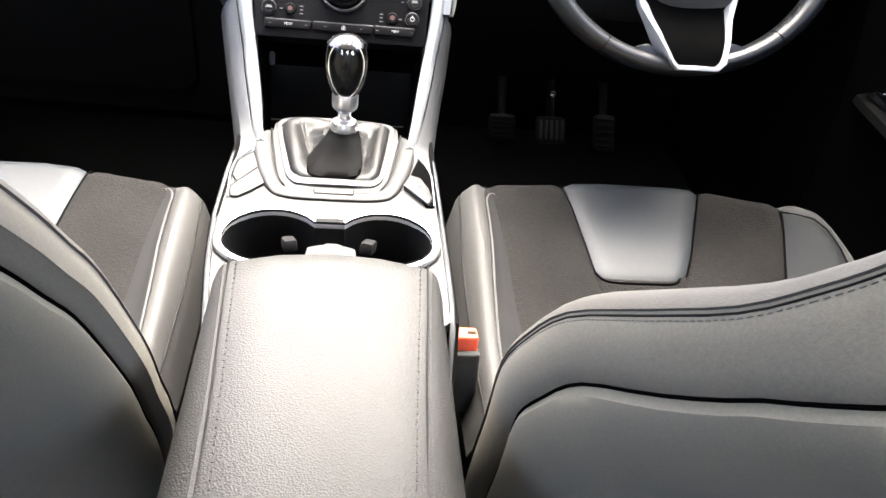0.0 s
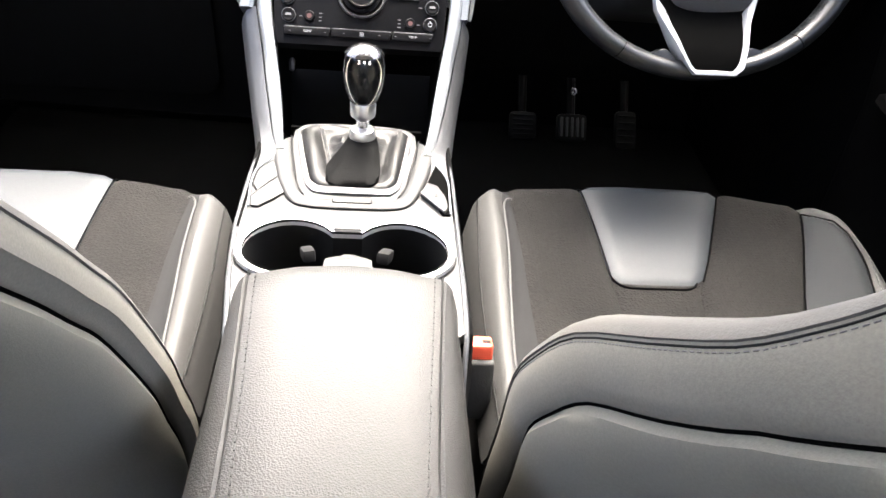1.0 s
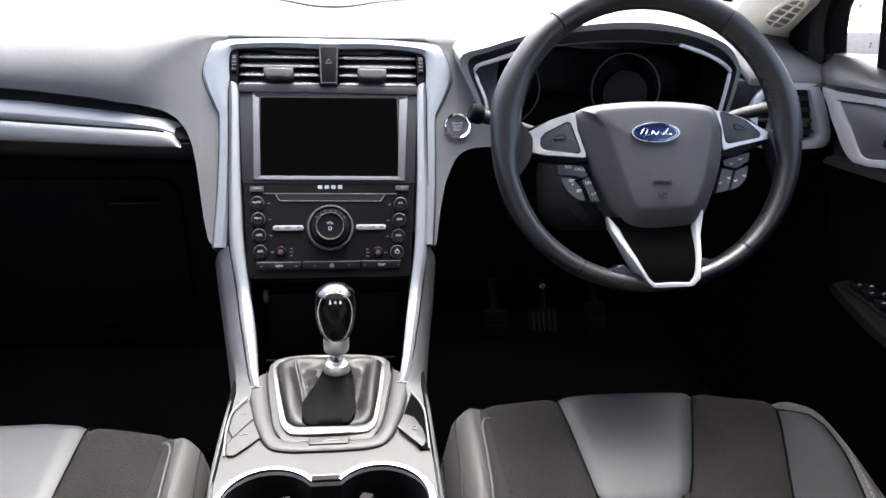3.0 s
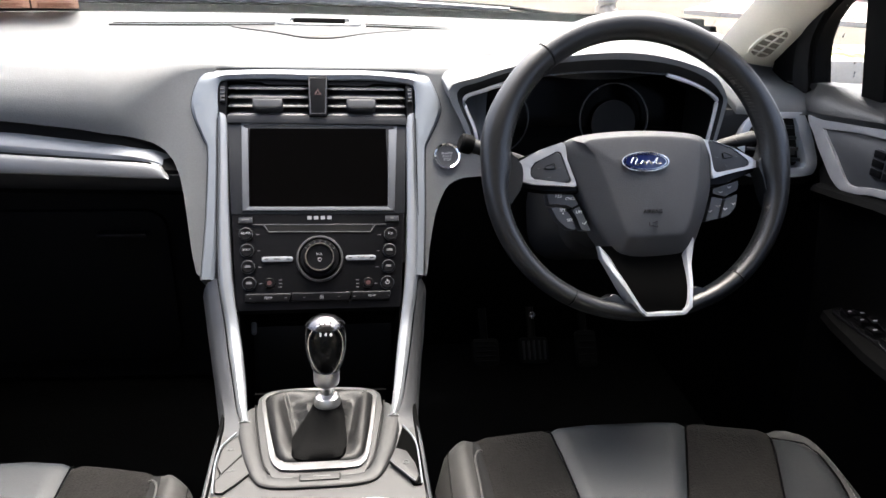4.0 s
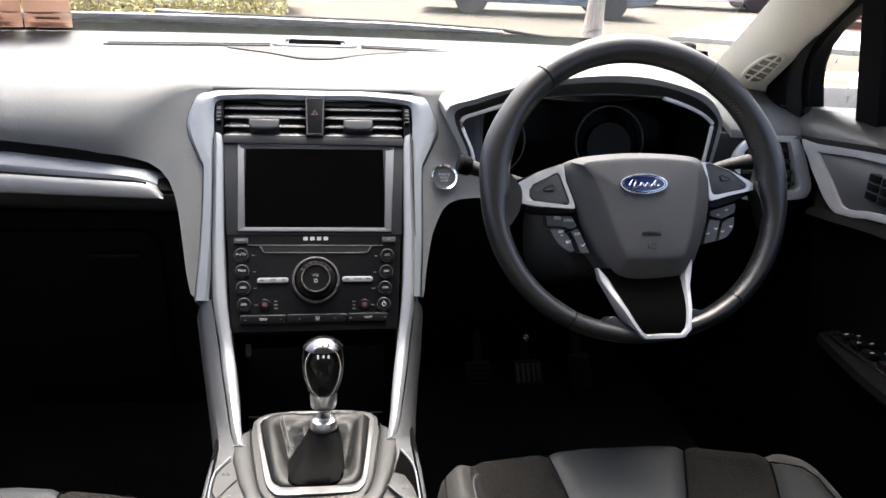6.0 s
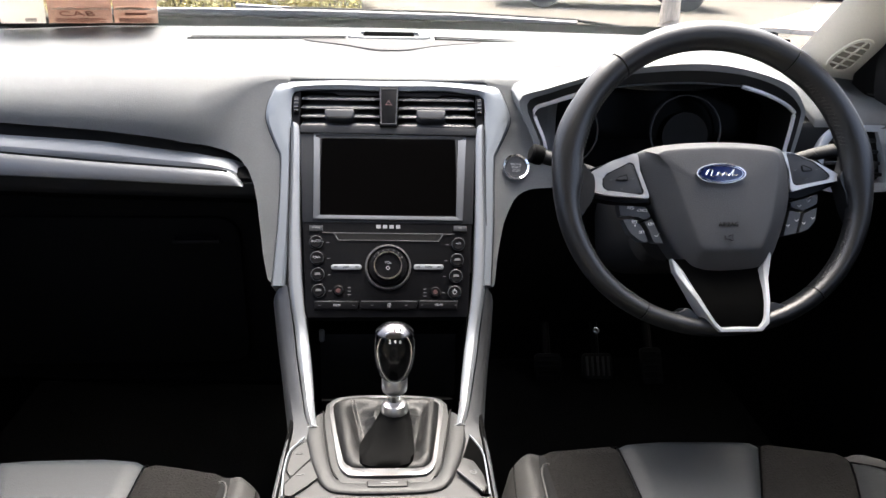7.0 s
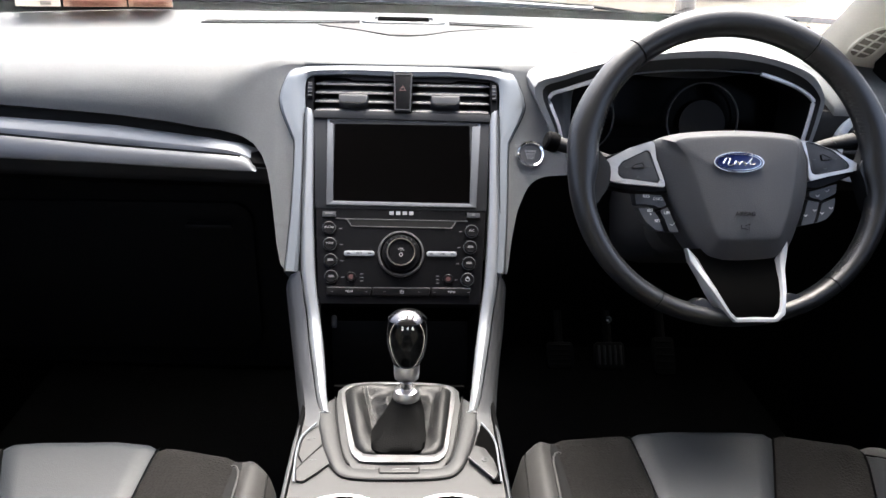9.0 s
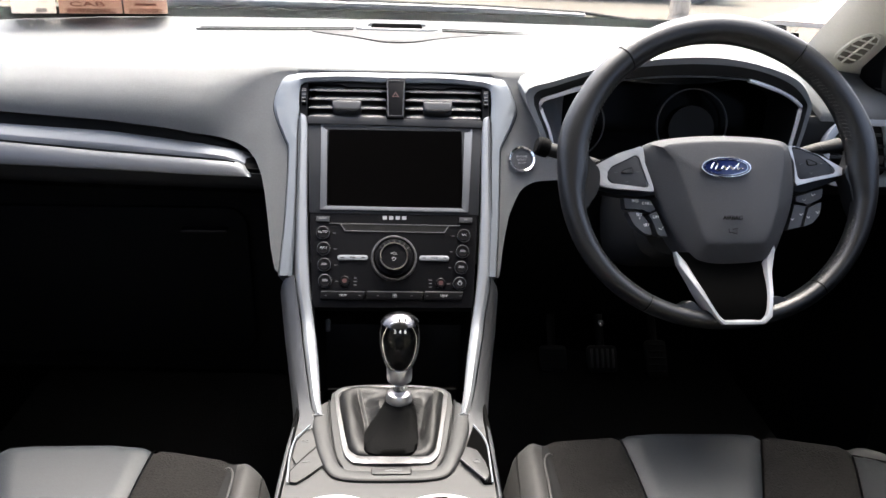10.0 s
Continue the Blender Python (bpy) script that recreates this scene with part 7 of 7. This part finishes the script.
def windscreen():
    th = thing("windscreen", (0, 1.62, 0.98), "clear raked windscreen with raindrops near its foot", "windscreen")
    def f(u, v):
        x = (2 * u - 1) * (0.72 - 0.16 * v)
        y = edge_y(x) + 0.012 - (0.84 + 0.14 * (2 * u - 1) ** 2) * v
        return (x, y, 0.965 + 0.455 * v + 0.03 * math.sin(math.pi * v))
    part("glass", sheet(f, 24, 12, -0.004), M_GLASS, th, "clear laminated glass")
    rnd = random.Random(8)
    drops = bmesh.new()
    for k in range(70):
        u, v = rnd.uniform(0.55, 0.93), rnd.uniform(0.01, 0.12)
        p = Vector(f(u, v)) + Vector((0, 0.005, 0.004))
        bmesh.ops.create_icosphere(drops, subdivisions=1, radius=rnd.uniform(0.0005, 0.0014), matrix=Matrix.Translation(p) @ Matrix.Diagonal((1, 1, 0.6, 1)))
    part("raindrops", drops, bpy.data.materials["water"], th)["kind"] = "stuff"
    # black edge along the foot of the glass
    bm = loft([[(x, edge_y(x) + 0.012, 0.972), (x, edge_y(x) + 0.018, 0.9975), (x, edge_y(x) + 0.032, 0.9985), (x, edge_y(x) + 0.032, 0.972)] for x in [-0.72 + 0.06 * k for k in range(25)]])
    part("lower_seal", bm, M_VOID, th, "black lower edge of the windscreen")
    # scuttle and bonnet of the car itself
    ow = thing("bonnet", (0, 2.2, 0.6), "dark bonnet of the car, seen past the windscreen", "bonnet")
    part("scuttle", loft([[(x, edge_y(x) + 0.02, 0.96), (x, edge_y(x) + 0.035, 0.985), (x, edge_y(x) + 0.12, 0.978), (x, edge_y(x) + 0.16, 0.955), (x, edge_y(x) + 0.1, 0.9)] for x in [-0.75 + 0.075 * k for k in range(21)]]), M_VOID, ow, "black plastic scuttle panel")
    part("panel", sheet(lambda u, v: ((2 * u - 1) * 0.78, 1.74 - 0.12 * (2 * u - 1) ** 2 + 0.95 * v, 0.945 - 0.13 * v ** 1.6 - 0.07 * (2 * u - 1) ** 4), 20, 12, -0.02), M_OWN, ow)
    part("front_end", box(-0.8, 0.8, 1.68, 2.66, 0.25, 0.8, 0.1, 3), M_OWN, ow)
    for pts, lab in (([(-0.30, 1.66, 1.012), (-0.1, 1.672, 1.004), (0.15, 1.66, 1.0), (0.36, 1.6, 0.997)], "black wiper blade resting on the windscreen"), ([(-0.62, 1.575, 1.006), (-0.35, 1.627, 1.0055), (-0.12, 1.643, 1.0045), (0.1, 1.655, 1.001)], "black wiper blade resting on the windscreen")):
        w = thing("wiper", pts[0], lab, "wiper", "windscreen wipers")
        pl = smooth_loop(pts, 5, False)
        part("blade", tube(pl, 0.0055, n=8, flat=1.3), M_WIPER, w)
        part("rubber", tube([(x, y + 0.001, z - 0.008) for x, y, z in pl], 0.003, n=6), M_RUBBER, w)
        part("arm", tube([(x, y + 0.012, z + 0.007) for x, y, z in pl[len(pl) // 2:]] + [(pts[-1][0] + 0.12, pts[-1][1] + 0.05, pts[-1][2] - 0.01)], 0.005, n=8, flat=0.7), M_BLACK, w)


def permits():
    """Paper discs in holders stuck low inside the windscreen."""
    def at_glass(x, h):
        y = edge_y(x) - 0.004 - 0.9 * h
        return (x, y, 0.991 + 0.43 * h)
    for x0, x1, m, lab in ((-0.675, -0.605, M_PAPERW, "white paper disc behind the windscreen"), (-0.6, -0.497, M_PAPER, "buff printed paper disc behind the windscreen"), (-0.494, -0.42, M_PAPER, "buff printed paper disc behind the windscreen")):
        th = thing("paper_disc", at_glass((x0 + x1) / 2, 0.0), lab, "permit", "paper discs on the windscreen")
        a, b = Vector(at_glass(x0, 0.0)), Vector(at_glass(x1, 0.0))
        c, d = Vector(at_glass(x1 * 0.9, 0.17)), Vector(at_glass(x0 * 0.9, 0.17))
        n = Vector((0, -0.43, -0.9)).normalized() * 0.0012
        part("sheet", loft([[a, b, c, d], [a + n, b + n, c + n, d + n]]), m, th, "", False)
        def bar(u0, u1, v0, v1, mm):
            q = [a.lerp(b, u).lerp(d.lerp(c, u), v * 0.59) + n * 1.3 for u, v in ((u0, v0), (u1, v0), (u1, v1), (u0, v1))]
            part("print", loft([q, [p + n * 0.4 for p in q]]), mm, th, "", False)
        if m is M_PAPER:
            for k in range(5):
                bar(0.1 + 0.02 * (k % 2), 0.9 - 0.05 * (k % 3), 0.06 + 0.045 * k, 0.075 + 0.045 * k, M_PAPERINK)
            if x0 < -0.55:
                ex = (b - a).normalized()
                ey = (d - a - ex * (d - a).dot(ex)).normalized()
                ctr = a.lerp(b, 0.45).lerp(d.lerp(c, 0.45), 0.275) + n * 1.6
                T = Matrix.Translation(ctr) @ Matrix((ex, ey, ex.cross(ey))).transposed().to_4x4()
                part("print", text_bm("CAB", 0.03, T, 0.0003), M_PAPERINK, th, "", False)
            else:
                bar(0.25, 0.75, 0.42, 0.52, M_PAPERINK)
            bar(0.05, 0.95, 0.66, 0.74, M_PAPERW)
        else:
            for k in range(3):
                bar(0.55, 0.8, 0.1 + 0.06 * k, 0.13 + 0.06 * k, M_GREYPRINT)


# ---- outside ----
def outside():
    bm = bmesh.new()
    bmesh.ops.create_grid(bm, x_segments=2, y_segments=2, size=600)
    setting("ground", bm, M_ASPHALT, "pale weathered tarmac of a car park", "ground")
    # kerb and path to the right
    th = tagged(part("pavement", loft([[(5.2, 11.6, 0), (5.2, 11.6, 0.06), (5.35, 11.5, 0.07), (9.5, 9.0, 0.07), (9.5, 9.0, 0)], [(9.2, 16.8, 0), (9.2, 16.8, 0.06), (9.35, 16.7, 0.07), (16, 13, 0.07), (16, 13, 0)]]), M_CONCRETE), "pale concrete pavement with a raised kerb", "pavement", "", "structure")
    pl = thing("planter", (4.3, 6.2, 0), "low concrete planter with yellow-green moss", "planter")
    part("wall", box(3.75, 5.1, 5.8, 6.7, 0.0, 0.26, 0.04), M_CONCRETE, pl)
    part("moss", sheet(lambda u, v: (3.82 + 0.5 * u, 5.9 + 0.7 * v, 0.262 + 0.03 * noise.noise((u * 5, v * 5, 1))), 16, 16), M_MOSS, pl)
    # bank of yellow-green plants
    rnd = random.Random(3)
    bm = bmesh.new()
    for k in range(9000):
        x = rnd.uniform(-9, -0.55)
        y = 12.4 + rnd.random() ** 1.5 * 1.6 + 0.12 * math.sin(x * 3)
        h = 0.75 * (0.35 + 0.65 * noise.noise((x * 1.3, y * 1.3, 0.0)) ** 2 + 0.35 * rnd.random())
        z = rnd.random() * h
        s = rnd.uniform(0.02, 0.055)
        d1 = Vector((rnd.gauss(0, 1), rnd.gauss(0, 1), rnd.gauss(0, 1))).normalized() * s
        d2 = d1.cross(Vector((rnd.gauss(0, 1), rnd.gauss(0, 1), rnd.gauss(0, 1)))).normalized() * s * 0.45
        c = Vector((x, y, z))
        vs = [bm.verts.new(c + q) for q in (-d1, d2, d1, -d2)]
        bm.faces.new(vs)
    hd = part("leaves", bm, M_LEAF, None, "", False)
    tagged(hd, "yellow-green low shrubs along the car park", "shrubs", "", "stuff")
    bm = bmesh.new()
    for k in range(260):
        x = rnd.uniform(-9, -0.6)
        y = 12.5 + rnd.random() * 1.3
        tube([(x, y, 0), (x + rnd.gauss(0, 0.08), y + rnd.gauss(0, 0.05), rnd.uniform(0.3, 0.7))], 0.008, n=4, bm=bm)
    st = part("stems", bm, M_TWIG, None, "", False)
    tagged(st, "dry stems among the low shrubs", "shrubs", "", "stuff")
    tree()
    car((-2.6, 14.6), 8, M_CARWHITE, "white parked hatchback across the car park")
    car((4.2, 15.9), 172, M_CARDARK, "dark blue parked car across the car park")
    car((9.5, 20.0), 165, M_CARSILV, "silver parked car at the far side")
    car((11.2, 15.2), 60, M_CARRED, "red parked car beside the pavement")


def tree():
    th = thing("tree", (4.0, 11.6, 0), "pale-barked street tree with thin foliage", "tree")
    pts = [(4.0, 11.6, -0.05), (3.99, 11.6, 0.15), (4.0, 11.58, 0.6), (4.04, 11.6, 1.4), (4.0, 11.64, 2.3)]
    bm = tube(smooth_loop(pts, 4, False), [0.27, 0.2, 0.17, 0.155, 0.15, 0.14, 0.135, 0.13, 0.128, 0.126, 0.12, 0.115, 0.11, 0.105, 0.1, 0.095, 0.09], n=16)
    for v in bm.verts:
        a = math.atan2(v.co.y - 11.6, v.co.x - 4.0)
        k = 1 + 0.13 * noise.noise((math.cos(a) * 2.5, math.sin(a) * 2.5, v.co.z * 0.8))
        v.co.x, v.co.y = 4.0 + (v.co.x - 4.0) * k, 11.6 + (v.co.y - 11.6) * k
    trunk = part("trunk", bm, M_BARK, th)
    rnd = random.Random(11)
    leaves = bmesh.new()
    for k in range(7):
        a = k * 2.4
        p = [(4.0, 11.63, 1.7 + 0.12 * k), (4.0 + 0.6 * math.cos(a), 11.63 + 0.6 * math.sin(a), 2.6 + 0.15 * k), (4.0 + 1.3 * math.cos(a + 0.2), 11.63 + 1.3 * math.sin(a + 0.2), 3.4 + 0.2 * k)]
        part("limb", tube(smooth_loop(p, 4, False), [0.06, 0.055, 0.05, 0.045, 0.04, 0.034, 0.028, 0.022, 0.015], n=8), M_BARK, th)
        for j in range(160):
            c = Vector(p[rnd.choice((1, 2, 2))]) + Vector((rnd.gauss(0, 0.45), rnd.gauss(0, 0.45), rnd.gauss(0.1, 0.35)))
            d1 = Vector((rnd.gauss(0, 1), rnd.gauss(0, 1), rnd.gauss(0, 1))).normalized() * 0.05
            d2 = d1.orthogonal().normalized() * 0.028
            leaves.faces.new([leaves.verts.new(c + q) for q in (-d1, d2, d1, -d2)])
    part("crown", leaves, M_LEAF, th, "", False)


def car(at, turn, paint, label):
    th = thing("parked_car", (at[0], at[1], 0), label, "car", "parked cars")
    M = Matrix.Translation((at[0], at[1], 0)) @ Matrix.Rotation(radians(turn), 4, "Z")
    prof = [(-2.15, 0.32), (-2.2, 0.5), (-2.1, 0.72), (-1.2, 0.88), (-0.55, 1.32), (0.2, 1.44), (1.1, 1.4), (1.75, 1.0), (2.1, 0.92), (2.18, 0.6), (2.1, 0.3), (1.75, 0.24), (-1.8, 0.24)]
    rings = []
    for y, s in ((-0.88, 0.0), (-0.86, 1.0), (-0.6, 1.0), (0.6, 1.0), (0.86, 1.0), (0.88, 0.0)):
        r = []
        for x, z in prof:
            yy = y * (1 - 0.26 * ease(0.85, 1.45, z))
            r.append(M @ Vector((x * (0.985 if s == 0 else 1), yy, 0.24 + (z - 0.24) * (0.97 if s == 0 else 1))))
        rings.append(r)
    part("body", loft(rings), paint, th)
    for s in (-1, 1):
        gl = [(-0.95, 0.95), (-0.5, 1.28), (0.2, 1.37), (1.05, 1.33), (1.5, 0.98), (0.3, 0.94)]
        part("window", loft([[M @ Vector((x, s * (0.885 - 0.2 * ease(0.85, 1.45, z) - 0.03 * 0), z)) for x, z in gl], [M @ Vector((x, s * (0.89 - 0.2 * ease(0.85, 1.45, z)), z)) for x, z in gl]]), M_CARGLASS, th)
        for wx in (-1.35, 1.3):
            W = M @ Matrix.Translation((wx, s * 0.8, 0.32)) @ Matrix.Rotation(radians(-90 * s), 4, "X")
            wh = part("wheel", lathe([(0.24, -0.1), (0.31, -0.1), (0.32, -0.06), (0.32, 0.06), (0.31, 0.1), (0.24, 0.1)], W, 32), M_RUBBER, th, "black tyre")
            part("rim", lathe([(0.235, 0.0), (0.24, 0.095), (0.22, 0.1), (0.2, 0.06), (0.01, 0.05)], W, 32), M_BRIGHT, wh)
            for k in range(7):
                part("wheel_spoke", box(-0.018, 0.018, 0.03, 0.215, 0.055, 0.09, 0.006, 1, W @ Matrix.Rotation(2 * math.pi * k / 7, 4, "Z")), M_BRIGHT, wh)
        part("tail_lamp", box(2.02, 2.17, s * 0.72 - 0.1, s * 0.72 + 0.1, 0.72, 0.9, 0.02, 2, M), M_TAIL, th)
        part("reflector", box(2.1, 2.19, s * 0.62 - 0.12, s * 0.62 + 0.12, 0.4, 0.45, 0.01, 1, M), M_TAIL, th)
        part("headlamp", box(-2.17, -1.95, s * 0.66 - 0.16, s * 0.66 + 0.16, 0.6, 0.74, 0.03, 2, M), M_WHITE, th)
    part("bumper", box(2.05, 2.22, -0.82, 0.82, 0.3, 0.55, 0.05, 2, M), paint, th)


shell()
dashboard()
instrument_cluster()
side_vent()
centre_stack()
steering_wheel()
centre_console()
gear_lever()
armrest()
seat(1, "driver's seat in black leather with dark suede inserts")
seat(-1, "front passenger seat in black leather with dark suede inserts")
belt_buckle()
pedals()
driver_door()
pillar()
windscreen()
permits()
outside()
